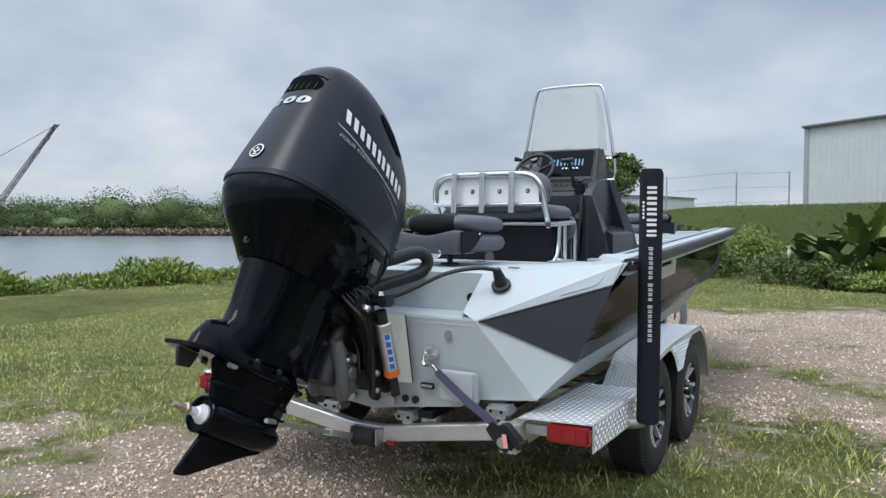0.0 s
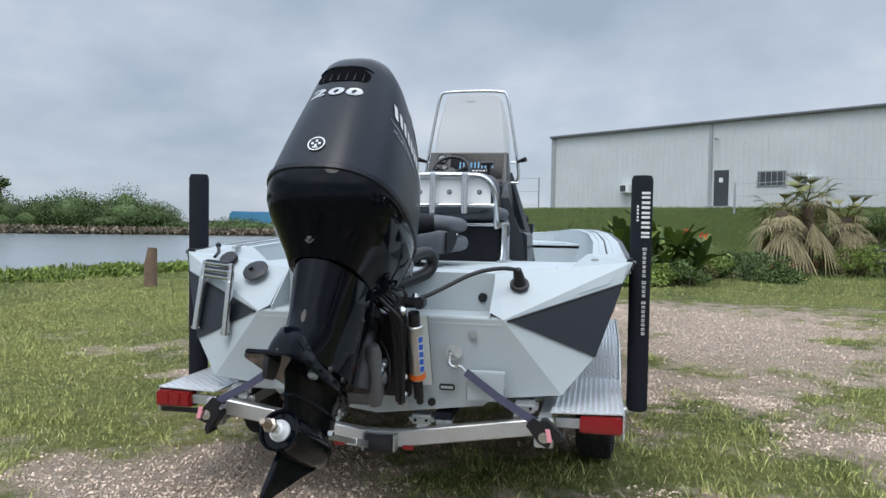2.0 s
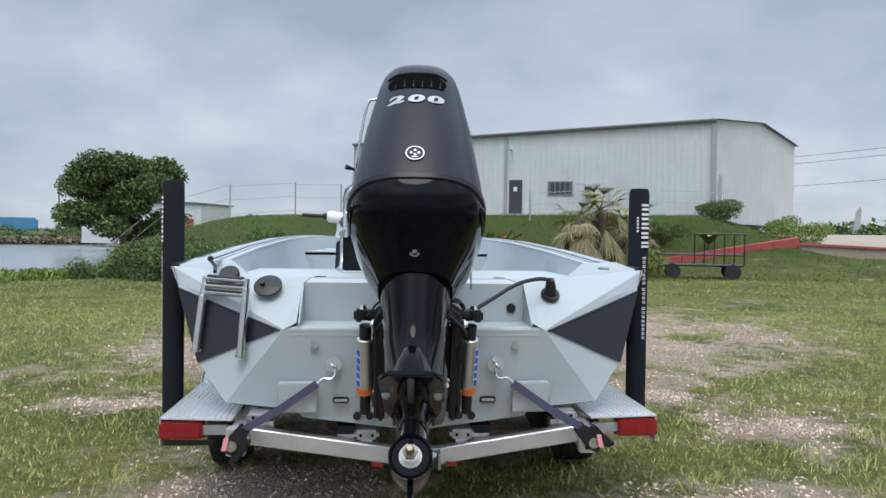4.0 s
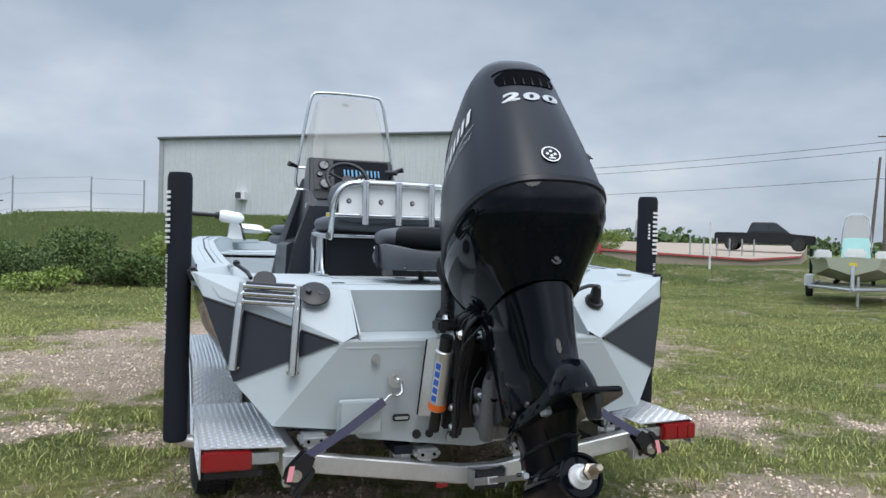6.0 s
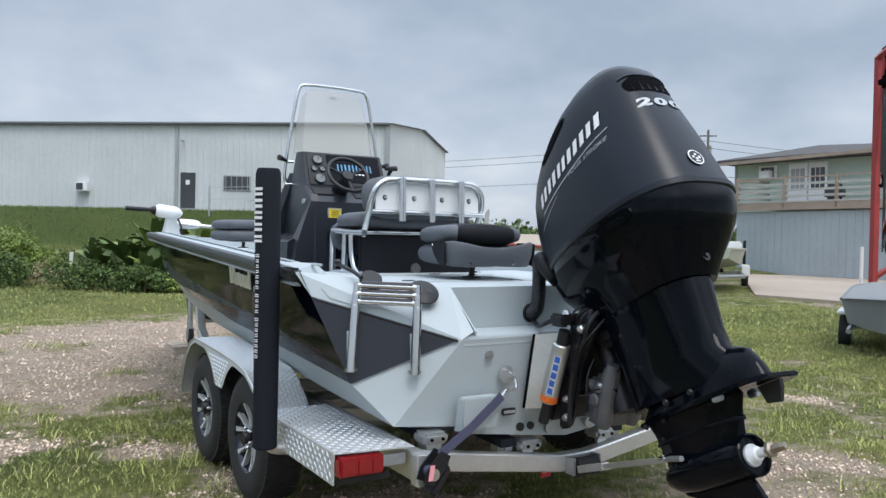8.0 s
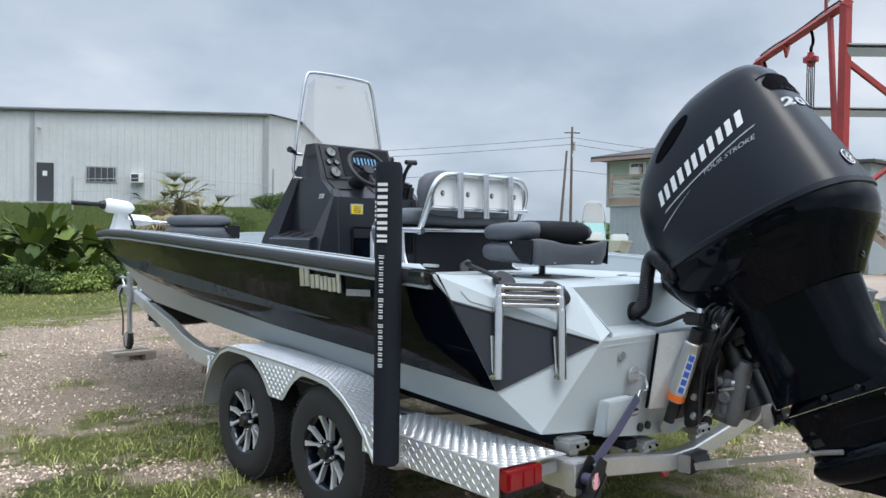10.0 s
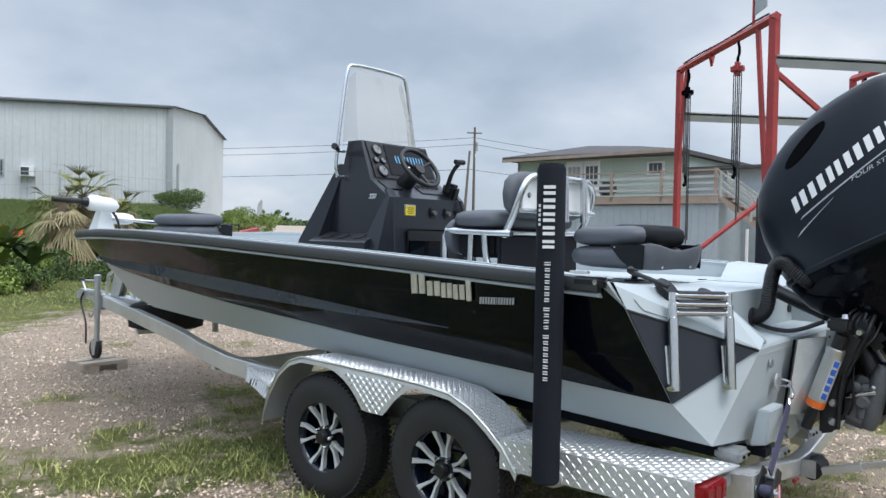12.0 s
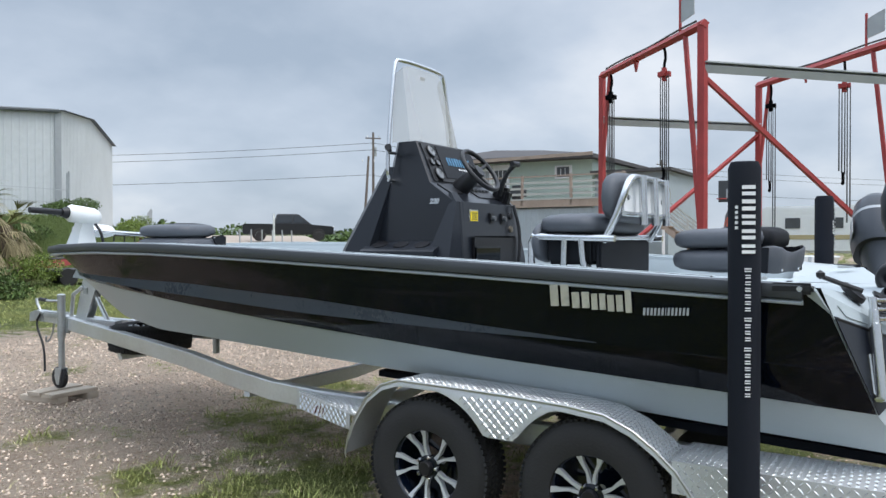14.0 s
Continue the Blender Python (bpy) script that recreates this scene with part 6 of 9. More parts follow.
def cowl_ring(row, n=48, grow=0.0):
    z, yb, yf, w, rise = row
    yb, yf, w = yb - grow, yf + grow, w + grow
    mid = yb + (yf - yb) * 0.40
    ring = []
    for k in range(n):
        t = 2 * math.pi * k / n
        c, s = math.cos(t), math.sin(t)
        e = 2.15 if s > 0 else COWL_BACK
        x, y = math.copysign(abs(c) ** (2 / e), c), math.copysign(abs(s) ** (2 / e), s)
        yy = mid + y * ((yf - mid) if s > 0 else (mid - yb))
        ring.append((w * x, yy, z + rise * (yy - yb) / (yf - yb)))
    return ring


part("cowl", loft([cowl_ring(r) for r in COWL[3:]]), MOTOR_PAINT, motor, "dark charcoal engine cowl", angle=50)
part("cowl_band", loft([cowl_ring((0.128, -0.597, 0.458, 0.302, 0.0)), cowl_ring((0.134, -0.598, 0.46, 0.302, 0.0), grow=0.008), cowl_ring((0.156, -0.598, 0.462, 0.303, 0.0), grow=0.008), cowl_ring((0.163, -0.597, 0.462, 0.303, 0.0))]), MOTOR_PAINT, motor, angle=30)
part("lower_cowl", loft([cowl_ring((0.13, -0.597, 0.458, 0.301, 0.0)), cowl_ring(COWL[2]), cowl_ring((0.075, -0.594, 0.447, 0.296, 0.0)), cowl_ring(COWL[1]), cowl_ring(COWL[0]), cowl_ring((-0.05, -0.527, 0.38, 0.246, 0.0)), cowl_ring((-0.10, -0.485, 0.33, 0.215, 0.0)), cowl_ring((-0.15, -0.447, 0.28, 0.187, 0.0)), cowl_ring((-0.20, -0.412, 0.235, 0.164, 0.0))]), MOTOR_GLOSS, motor, "glossy black lower cowl", angle=50)
part("drive_shaft_housing", loft([egg(-0.205, -0.408, 0.21, 0.158, 2.3, 0.05, tilt=0.03), egg(-0.30, -0.400, 0.20, 0.146, 2.3, 0.05), egg(-0.42, -0.392, 0.185, 0.135, 2.3, 0.1), egg(-0.50, -0.40, 0.18, 0.128, 2.4, 0.15), egg(-0.56, -0.44, 0.18, 0.122, 2.4, 0.2), egg(-0.63, -0.46, 0.185, 0.115, 2.4, 0.25)]), MOTOR_GLOSS, motor, angle=50)
part("exhaust_cap", loft([egg(-0.525, -0.45, 0.0, 0.05, 2.2, 0.2), egg(-0.55, -0.50, 0.05, 0.075, 2.3, 0.2), egg(-0.62, -0.535, 0.1, 0.095, 2.5, 0.2), egg(-0.675, -0.55, 0.15, 0.108, 2.5, 0.2)]), MOTOR_GLOSS, motor, angle=40)
part("cavitation_plate", prism([(-0.075, 0.15), (0.075, 0.15), (0.118, -0.10), (0.122, -0.54), (0.085, -0.605), (-0.085, -0.605), (-0.122, -0.54), (-0.118, -0.10)], "z", -0.698, -0.678, 0.005), MOTOR_GLOSS, motor, "flat black anti-ventilation plate")
part("trim_tab", prism([(-0.48, -0.70), (-0.59, -0.70), (-0.585, -0.73), (-0.56, -0.78), (-0.50, -0.77)], "x", -0.012, 0.012, 0.003), BLACK_PLASTIC, motor)
part("gearcase", loft([egg(-0.69, -0.40, 0.155, 0.085, 2.0, 0.25), egg(-0.75, -0.37, 0.135, 0.065, 2.0, 0.25), egg(-0.85, -0.34, 0.12, 0.055, 2.0, 0.2), egg(-0.90, -0.335, 0.12, 0.05, 2.0, 0.2)]), MOTOR_GLOSS, motor, angle=50)
part("gearcase_band", loft([egg(-0.777, -0.365, 0.136, 0.066, 2.2, 0.2), egg(-0.785, -0.368, 0.139, 0.069, 2.2, 0.2), egg(-0.795, -0.365, 0.136, 0.066, 2.2, 0.2)]), MOTOR_GLOSS, motor)
part("torpedo", lathe([(0.072, -0.335), (0.083, -0.30), (0.088, -0.18), (0.086, -0.04), (0.074, 0.05), (0.046, 0.115), (0.015, 0.145), (0.004, 0.15)], (0, 0, -0.93), "y", 28), MOTOR_GLOSS, motor, angle=60)
part("bearing_seat", lathe([(0.084, -0.325), (0.084, -0.352), (0.077, -0.356), (0.073, -0.35), (0.07, -0.325), (0.044, -0.32)], (0, 0, -0.93), "y", 28), MOTOR_GLOSS, motor, angle=40)
shaft = part("propeller_shaft", lathe([(0.044, -0.31), (0.044, -0.346), (0.036, -0.352), (0.028, -0.372), (0.018, -0.376), (0.018, -0.425), (0.014, -0.425)], (0, 0, -0.93), "y", 20), WHITE, motor, "bare shaft with a white bearing collar")
part("shaft_nut", lathe([(0.03, -0.425), (0.03, -0.44), (0.018, -0.445), (0.016, -0.50), (0.012, -0.505)], (0, 0, -0.93), "y", 6), BRONZE, shaft)
part("skeg", prism([(0.10, -0.97), (-0.29, -0.97), (-0.315, -1.03), (-0.375, -1.185), (-0.365, -1.197), (-0.31, -1.19), (-0.05, -1.055), (0.06, -1.01)], "x", -0.011, 0.011, 0.004), MOTOR_GLOSS, motor, "black skeg fin")


# ---------------------------------------------------------------- motor details, jack plate
back_up = (Vector((0, -0.465, 0.70)) - Vector((0, -0.548, 0.40))).normalized()


def cowl_at(z):
    """The cowl's outline at a height, between the rows of its table."""
    return [z] + [float(np.interp(z, [r[0] for r in COWL], [r[k] for r in COWL])) for k in (1, 2, 3, 4)]


def on_back(x, z, lift=0.004):
    return Vector((x, cowl_at(z)[1] - lift, z))


def back_y(x, z):
    """How far back the cowl's rounded back reaches at a place."""
    _, yb, yf, w, _ = cowl_at(z)
    mid = yb + (yf - yb) * 0.40
    return mid - (mid - yb) * (1 - min(0.98, abs(x) / w) ** COWL_BACK) ** (1 / COWL_BACK)


def back_patch(name, left, right, zlo, zhi, material, parent, lift=0.003, label="", nx=14, nz=5):
    """A thin sheet on the cowl's back; its sides draw in towards the corners."""
    rows = []
    for i in range(nz + 1):
        t = i / nz
        pull = 0.02 * abs(2 * t - 1) ** 3 * (1.6 if t > 0.5 else 0.7)
        rows.append([(x, back_y(x, z) - lift, z) for x, z in ((left + pull + (right - left - 2 * pull) * k / nx, zlo + (zhi - zlo) * t - (0.022 * (2 * k / nx - 1) ** 4 if t > 0.5 else 0)) for k in range(nx + 1))])
    bm = bmesh.new()
    ring_faces(bm, rows, closed=False)
    return part(name, bm, material, parent, label, angle=60)


# the intake's inner shade, laid flush on the cowl as a black sheet
vent = back_patch("air_vent", -0.140, 0.128, 0.666, 0.765, MATT_AND_SHADE, motor, 0.003, "dark slotted air intake")
for k in range(6):
    x = -0.105 + 0.040 * k
    part("vent_fin", slab([(x, back_y(x, 0.668) - 0.0035, 0.668), (x + 0.002, back_y(x, 0.70) - 0.0045, 0.70), (x + 0.004, back_y(x, 0.72) - 0.0035, 0.72), (x + 0.006, back_y(x, 0.668) - 0.0035, 0.668)], 0.001), MOTOR_PAINT, vent)
rim = [(-0.142 + 0.272 * k / 20, 0.7665 - 0.022 * (k / 10 - 1) ** 4) for k in range(21)]
part("vent_hood", tube([(x, back_y(x, z) - 0.003, z) for x, z in rim], 0.005, 6), MOTOR_PAINT, vent)
for k, digit in enumerate("200"):
    number = words(digit, 0.085, SILVER_MARK, "power_digit", motor, basis((-0.012, back_y(0, 0.592) - 0.003, 0.592), (1, 0.0, 0), back_up) @ Matrix.Diagonal((1.62, 0.76, 1, 1)), 0.0006, 0.004, 0.12)
    for v in number.data.vertices:
        v.co.x += 0.0535 * (k - 1)
        p = number.matrix_basis @ v.co
        v.co.z -= back_y(p.x, 0.597) - back_y(0, 0.597)
badge = lathe([(0.040, 0.0), (0.040, 0.002)], (0, 0, 0), "z", 28)
bmesh.ops.transform(badge, matrix=basis(on_back(-0.005, 0.262, 0.004), (1, 0, 0), (0, 0.2, 1)), verts=badge.verts)
badge = part("round_badge", badge, LETTER, motor, "round white emblem sticker")
inner = lathe([(0.034, 0.002), (0.034, 0.003), (0.004, 0.003)], (0, 0, 0), "z", 28)
bmesh.ops.transform(inner, matrix=basis(on_back(-0.005, 0.262, 0.004), (1, 0, 0), (0, 0.2, 1)), verts=inner.verts)
part("badge_field", inner, MOTOR_PAINT, badge)
for x, z in ((-0.021, 0.262), (0.011, 0.262), (-0.005, 0.276), (-0.005, 0.252)):
    bars([0.011], 0.011, 0, 0.0, LETTER, "badge_mark", badge, basis(on_back(x, z, 0.0075), (1, 0, 0.2), (0, 0.2, 1)), 0.001)
bars([0.026], 0.006, 0, 0.0, LETTER, "badge_mark", badge, basis(on_back(-0.005, 0.240, 0.0075), (1, 0, 0), (0, 0.2, 1)), 0.001)


def side_x(y, z):
    """Half width of the cowl at a place on its side; its outlines rise towards the front."""
    row = cowl_at(z)
    row = cowl_at(z - row[4] * (y - row[1]) / (row[2] - row[1]))
    return cowl_half(y, row)


def on_side(sgn, y, z, lift):
    x = side_x(y, z)
    a = Vector((sgn * side_x(y + 0.02, z), y + 0.02, z)) - Vector((sgn * side_x(y - 0.02, z), y - 0.02, z))
    b = Vector((sgn * side_x(y, z + 0.02), y, z + 0.02)) - Vector((sgn * side_x(y, z - 0.02), y, z - 0.02))
    n = a.cross(b).normalized()
    if n.x * sgn < 0:
        n = -n
    return Vector((sgn * x, y, z)) + n * lift, n


def side_patch(sgn, corners, material, name, parent, lift=0.0035, n=3, label=""):
    """A thin sheet that follows the cowl's side between four corners (y, z)."""
    bm = bmesh.new()
    rows = []
    for i in range(n + 1):
        row = []
        for j in range(n + 1):
            s, t = i / n, j / n
            top = [corners[3][k] + (corners[2][k] - corners[3][k]) * s for k in (0, 1)]
            low = [corners[0][k] + (corners[1][k] - corners[0][k]) * s for k in (0, 1)]
            y, z = (low[k] + (top[k] - low[k]) * t for k in (0, 1))
            row.append(on_side(sgn, y, z, lift)[0])
        rows.append(row)
    ring_faces(bm, rows, closed=False)
    return part(name, bm, material, parent, label, angle=60)


for sgn in (-1, 1):
    # six tall slanted blocks rising towards the back, a thin flash below them
    a, b = Vector((0.215, 0.462)), Vector((-0.338, 0.600))
    d = (b - a).normalized()
    run, gap, h = [0.085, 0.09, 0.078, 0.09, 0.088, 0.04], 0.020, 0.074
    total = sum(run) + gap * 5
    nrm = Vector((d.y, -d.x))
    s = 0.0
    for w in run:
        p0, p1 = a + d * (s / total * (b - a).length), a + d * ((s + w) / total * (b - a).length)
        skew = Vector((-0.022, 0))
        for f0, f1 in ((0.0, 0.36), (0.60, 0.96)) if w > 0.06 else ((0.0, 0.8),):
            q0, q1 = p0.lerp(p1, f0), p0.lerp(p1, f1)
            side_patch(sgn, [q0 - nrm * h / 2, q1 - nrm * h / 2, q1 + nrm * h / 2 + skew, q0 + nrm * h / 2 + skew], LETTER, "side_mark", motor)
        s += w + gap
    side_patch(sgn, [(0.20, 0.385), (-0.375, 0.524), (-0.382, 0.531), (0.18, 0.398)], SILVER_MARK, "side_flash", motor, n=8)
    side_patch(sgn, [(0.25, 0.315), (0.02, 0.405), (0.0, 0.414), (0.22, 0.334)], SILVER_MARK, "side_flash", motor, n=5)
    note = words("FOUR STROKE", 0.046, SILVER_MARK, "stroke_words", motor, Matrix(), 0.0, 0.0, 0.25)
    for v in note.data.vertices:
        y = -0.225 + sgn * v.co.x * 0.92
        v.co = on_side(sgn, y, 0.449 - 0.10 * (y + 0.10) + v.co.y * 0.62, 0.004)[0]
    # grab recess on the lower cowl and the oval intake on the cowl's front shoulder, their shade laid on as flat black
    # sheets
    oval = [(math.copysign(abs(math.cos(t)) ** 0.5, math.cos(t)), math.copysign(abs(math.sin(t)) ** 0.75, math.sin(t))) for t in (2 * math.pi * k / 32 for k in range(32))]
    bm = bmesh.new()
    bm.faces.new([bm.verts.new(on_side(sgn, -0.298 + 0.102 * a, 0.090 + 0.022 * b, 0.0045)[0]) for a, b in oval])
    part("grab_recess", bm, MATT_AND_SHADE, motor)
    part("grab_rim", tube([on_side(sgn, -0.298 + 0.107 * a, 0.090 + 0.026 * b, 0.003)[0] for a, b in oval + oval[:1]], 0.0045, 6, caps=False), MOTOR_GLOSS, motor)
    bm = bmesh.new()
    ring = [on_side(sgn, 0.04 + 0.13 * math.cos(t), 0.715 - 0.055 * math.cos(t) + 0.036 * math.sin(t), 0.004)[0] for t in (2 * math.pi * k / 28 for k in range(28))]
    bm.faces.new([bm.verts.new(p) for p in ring])
    part("shoulder_intake", bm, MATT_AND_SHADE, motor, "dark oval intake")
part("cowl_bolt", lathe([(0.022, -0.012), (0.02, 0.0)], (0, -0.445, -0.133), "y", 14), BLACK_PLASTIC, motor)
part("bolt_head", lathe([(0.011, -0.02), (0.011, -0.01)], (0, -0.445, -0.133), "y", 6), BLACK_PLASTIC, motor)
for sgn in (-1, 1):
    for y, z in ((-0.1, -0.645), (-0.25, -0.645), (-0.02, -0.70), (0.1, -0.70), (0.13, -0.42)):
        part("case_bolt", lathe([(0.014, 0), (0.011, 0.012)] if sgn > 0 else [(0.014, 0), (0.011, -0.012)], (sgn * (0.118 if z > -0.69 else 0.08), y, z), "x", 8), BLACK_PLASTIC, motor)
    part("water_inlet", prism([(0.02, -0.83), (0.07, -0.83), (0.06, -0.72 - 0.04), (0.03, -0.76)], "x", sgn * 0.05 - 0.006, sgn * 0.05 + 0.006), BLACK_PLASTIC, motor)
part("anode", box(0.10, -0.36, -0.70, 0.03, 0.045, 0.03, 0.005), GALV, motor)
part("anode", box(-0.10, -0.36, -0.70, 0.03, 0.045, 0.03, 0.005), GALV, motor)
part("warning_sticker", box(0.262, 0.16, 0.01, 0.004, 0.05, 0.075), GAUGE, motor)

# mounting bracket and jack plate
BR = thing("jack_plate", "hydraulic jack plate with two silver cylinders on the transom", "jack plate")
for sgn in (-1, 1):
    quad = [Vector((sgn * x, y, z)) for x, y, z in ((0.305, -0.004, 0.71), (0.278, -0.04, 1.075), (0.188, -0.15, 1.095), (0.215, -0.085, 0.72))]
    qn = (quad[1] - quad[0]).cross(quad[3] - quad[0]).normalized()
    qn = qn if qn.y < 0 else -qn
    sp = part("side_plate", slab(quad if sgn < 0 else quad[::-1], 0.012), ALU_DULL, BR, "drilled aluminium side plate")
    # the shade in the gap beside the plate, drawn as a black strip
    part("plate_gap", slab([q + Vector((sgn * dx, 0.002, 0)) for q, dx in ((quad[0], 0.0), (quad[1], 0.0), (quad[1], 0.009), (quad[0], 0.009))], 0.01), MATT_AND_SHADE, BR)
    for u, v in ((0.18, 0.9), (0.55, 0.93), (0.30, 0.62), (0.62, 0.55), (0.22, 0.30), (0.60, 0.22)):
        o = quad[0].lerp(quad[3], u).lerp(quad[1].lerp(quad[2], u), v)
        part("plate_hole", tube([o - qn * 0.002, o + qn * 0.0015], 0.0065, 10), MATT_AND_SHADE, sp)
    t, b = Vector((sgn * 0.258, -0.235, 1.115)), Vector((sgn * 0.258, -0.088, 0.655))
    cyl = part("cylinder", tube([t.lerp(b, 0.14), t.lerp(b, 0.15), t.lerp(b, 0.76), t.lerp(b, 0.77)], [0.036, 0.042, 0.042, 0.036], 18), ALU, BR, "silver hydraulic cylinder with a blue label")
    part("cylinder_cap", tube([t, t.lerp(b, 0.145)], 0.03, 14), BLACK_PLASTIC, cyl)
    part("cylinder_rod", tube([t.lerp(b, 0.77), b], 0.026, 14), BLACK_PLASTIC, cyl)
    part("orange_band", tube([t.lerp(b, 0.69), t.lerp(b, 0.755)], 0.0428, 18), ORANGE, cyl)
    ax = (t - b).normalized()
    out = Vector((sgn * 0.75, -0.62, -0.2)).normalized()
    sidev = ax.cross(out).normalized()
    out = sidev.cross(ax).normalized()
    if out.y > 0:
        out = -out
    for k in range(5):
        o = t.lerp(b, 0.28 + 0.085 * k) + out * 0.0425
        bars([0.036], 0.034, 0, 0.0, LETTER, "label_block", cyl, basis(o, ax * -1, sidev if sidev.cross(ax).dot(out) > 0 else -sidev), 0.001)
        bars([0.03], 0.026, 0, 0.1, BLUE, "label_block", cyl, basis(o + out * 0.001, ax * -1, sidev if sidev.cross(ax).dot(out) > 0 else -sidev), 0.0015)
    part("clamp_bracket", prism([(-0.13, 0.62), (-0.20, 0.64), (-0.235, 0.72), (-0.235, 0.93), (-0.30, 1.03), (-0.35, 1.10), (-0.36, 1.17), (-0.30, 1.20), (-0.20, 1.16), (-0.13, 0.9)], "x", sgn * 0.18 - 0.02, sgn * 0.18 + 0.02, 0.012), BLACK_PLASTIC, BR, "black clamp bracket")
    part("bracket_rib", tube([(sgn * 0.203, -0.215, 0.66), (sgn * 0.205, -0.222, 0.92), (sgn * 0.205, -0.30, 1.06), (sgn * 0.203, -0.335, 1.15)], 0.012, 8, smooth=2), BLACK_PLASTIC, BR)
    for y, z in ((-0.19, 0.69), (-0.19, 0.78), (-0.20, 0.98), (-0.28, 1.10)):
        part("bracket_bolt", lathe([(0.02, 0), (0.012, 0.02)] if sgn > 0 else [(0.02, 0), (0.012, -0.02)], (sgn * 0.2, y, z), "x", 8), GALV, BR)
part("carriage_plate", box(0, -0.15, 0.88, 0.44, 0.04, 0.46, 0.01, Matrix.Rotation(0.3, 4, "X")), BLACK_PLASTIC, BR)
part("tilt_unit", box(0.0, -0.285, 0.78, 0.23, 0.15, 0.25, 0.035, Matrix.Rotation(0.25, 4, "X")), CASTING, BR, "grey cast tilt unit")
for sgn in (-1, 1):
    part("trim_cylinder", tube([(sgn * 0.09, -0.385, 0.965), (sgn * 0.09, -0.372, 0.92), (sgn * 0.09, -0.33, 0.70), (sgn * 0.09, -0.32, 0.66)], [0.03, 0.042, 0.042, 0.03], 14), CASTING, BR, "grey trim cylinder")
    part("cast_boss", lathe([(0.034, 0), (0.034, 0.018), (0.024, 0.026), (0.012, 0.026)] if sgn > 0 else [(0.034, 0), (0.034, -0.018), (0.024, -0.026), (0.012, -0.026)], (sgn * 0.113, -0.30, 0.79), "x", 14), CASTING, BR)
    part("cast_boss", lathe([(0.024, 0), (0.024, 0.016), (0.01, 0.022)] if sgn > 0 else [(0.024, 0), (0.024, -0.016), (0.01, -0.022)], (sgn * 0.112, -0.27, 0.86), "x", 12), CASTING, BR)
    part("relief_screw", tube([(sgn * 0.115, -0.33, 0.84), (sgn * 0.14, -0.35, 0.87)], 0.009, 8), GALV, BR)
    part("oil_pipe", tube([(sgn * 0.12, -0.24, 0.72), (sgn * 0.15, -0.27, 0.78), (sgn * 0.14, -0.26, 0.90), (sgn * 0.09, -0.25, 0.97)], 0.006, 7, smooth=2), BLACK_PLASTIC, BR)
part("tilt_ram", tube([(0, -0.25, 0.70), (0, -0.42, 1.02)], 0.024, 12), BLACK_PLASTIC, BR)
part("trim_ram", tube([(-0.08, -0.22, 0.80), (-0.09, -0.40, 0.86)], 0.018, 12), CHROME, BR)
part("swivel_bracket", loft([egg(0, -0.06, 0.06, 0.09, 2.4, 0, 16)] * 1 + [egg(0.5, -0.05, 0.05, 0.08, 2.4, 0, 16)]), BLACK_PLASTIC, BR)
sw = [o for o in BR.children if o.name.startswith("swivel")][0]
sw.matrix_basis = pose(0, -0.42, 0.75, -27, 0, 0)
part("mid_mount", box(0, -0.36, 1.10, 0.26, 0.16, 0.10, 0.03, Matrix.Rotation(-0.47, 4, "X")), BLACK_PLASTIC, BR)
random.seed(4)
for k in range(9):
    x0, z0 = random.uniform(-0.24, 0.24), random.uniform(1.10, 1.22)
    pts = [(x0, -0.26, z0), (x0 + random.uniform(-0.12, 0.12), -0.22 + random.uniform(-0.06, 0.06), z0 + 0.05), (x0 * 0.5, -0.30, 1.20 + random.uniform(-0.05, 0.06)), (x0 * 0.2, -0.36, 1.22)]
    part("wiring_hose", tube(pts, random.choice((0.007, 0.01, 0.006)), 7, smooth=2), BLACK_PLASTIC, BR)
for sgn in (-1, 1):
    for k in range(7):
        y0, z0 = -0.20 - 0.022 * k, 1.06 + 0.025 * random.random()
        pts = [(sgn * (0.10 + 0.02 * k), y0, z0), (sgn * (0.20 + 0.03 * random.random()), y0 - 0.03, z0 + 0.10 * random.random()), (sgn * (0.23 - 0.02 * k), y0 - 0.05, 1.20 + 0.05 * random.random()), (sgn * 0.06, -0.33, 1.25)]
        part("wiring_hose", tube(pts, random.choice((0.006, 0.008, 0.011)), 7, smooth=2), BLACK_PLASTIC, BR)
    part("cast_arm", box(sgn * 0.205, -0.245, 1.02, 0.035, 0.09, 0.22, 0.014, Matrix.Rotation(0.35, 4, "X")), BLACK_PLASTIC, BR)
    part("pivot_nut", lathe([(0.026, 0), (0.026, 0.014), (0.014, 0.03)] if sgn > 0 else [(0.026, 0), (0.026, -0.014), (0.014, -0.03)], (sgn * 0.205, -0.30, 1.13), "x", 6), CHROME, BR)
    part("trim_limit_rod", tube([(sgn * 0.12, -0.20, 0.80), (sgn * 0.13, -0.36, 0.845)], 0.013, 10), CHROME, BR)
part("pump_motor", lathe([(0.03, -0.10), (0.05, -0.09), (0.05, 0.06), (0.036, 0.075)], (-0.075, -0.30, 0.80), "z", 16), CASTING, BR, "grey pump motor")
part("reservoir_cap", lathe([(0.02, 0.0), (0.02, 0.022), (0.012, 0.026)], (-0.03, -0.345, 0.905), "z", 10), BLACK_PLASTIC, BR)
for k in range(3):
    part("casting_rib", box(0.0, -0.345 + 0.01 * k, 0.72 + 0.045 * k, 0.15, 0.02, 0.012, 0.004, Matrix.Rotation(0.25, 4, "X")), CASTING, BR)
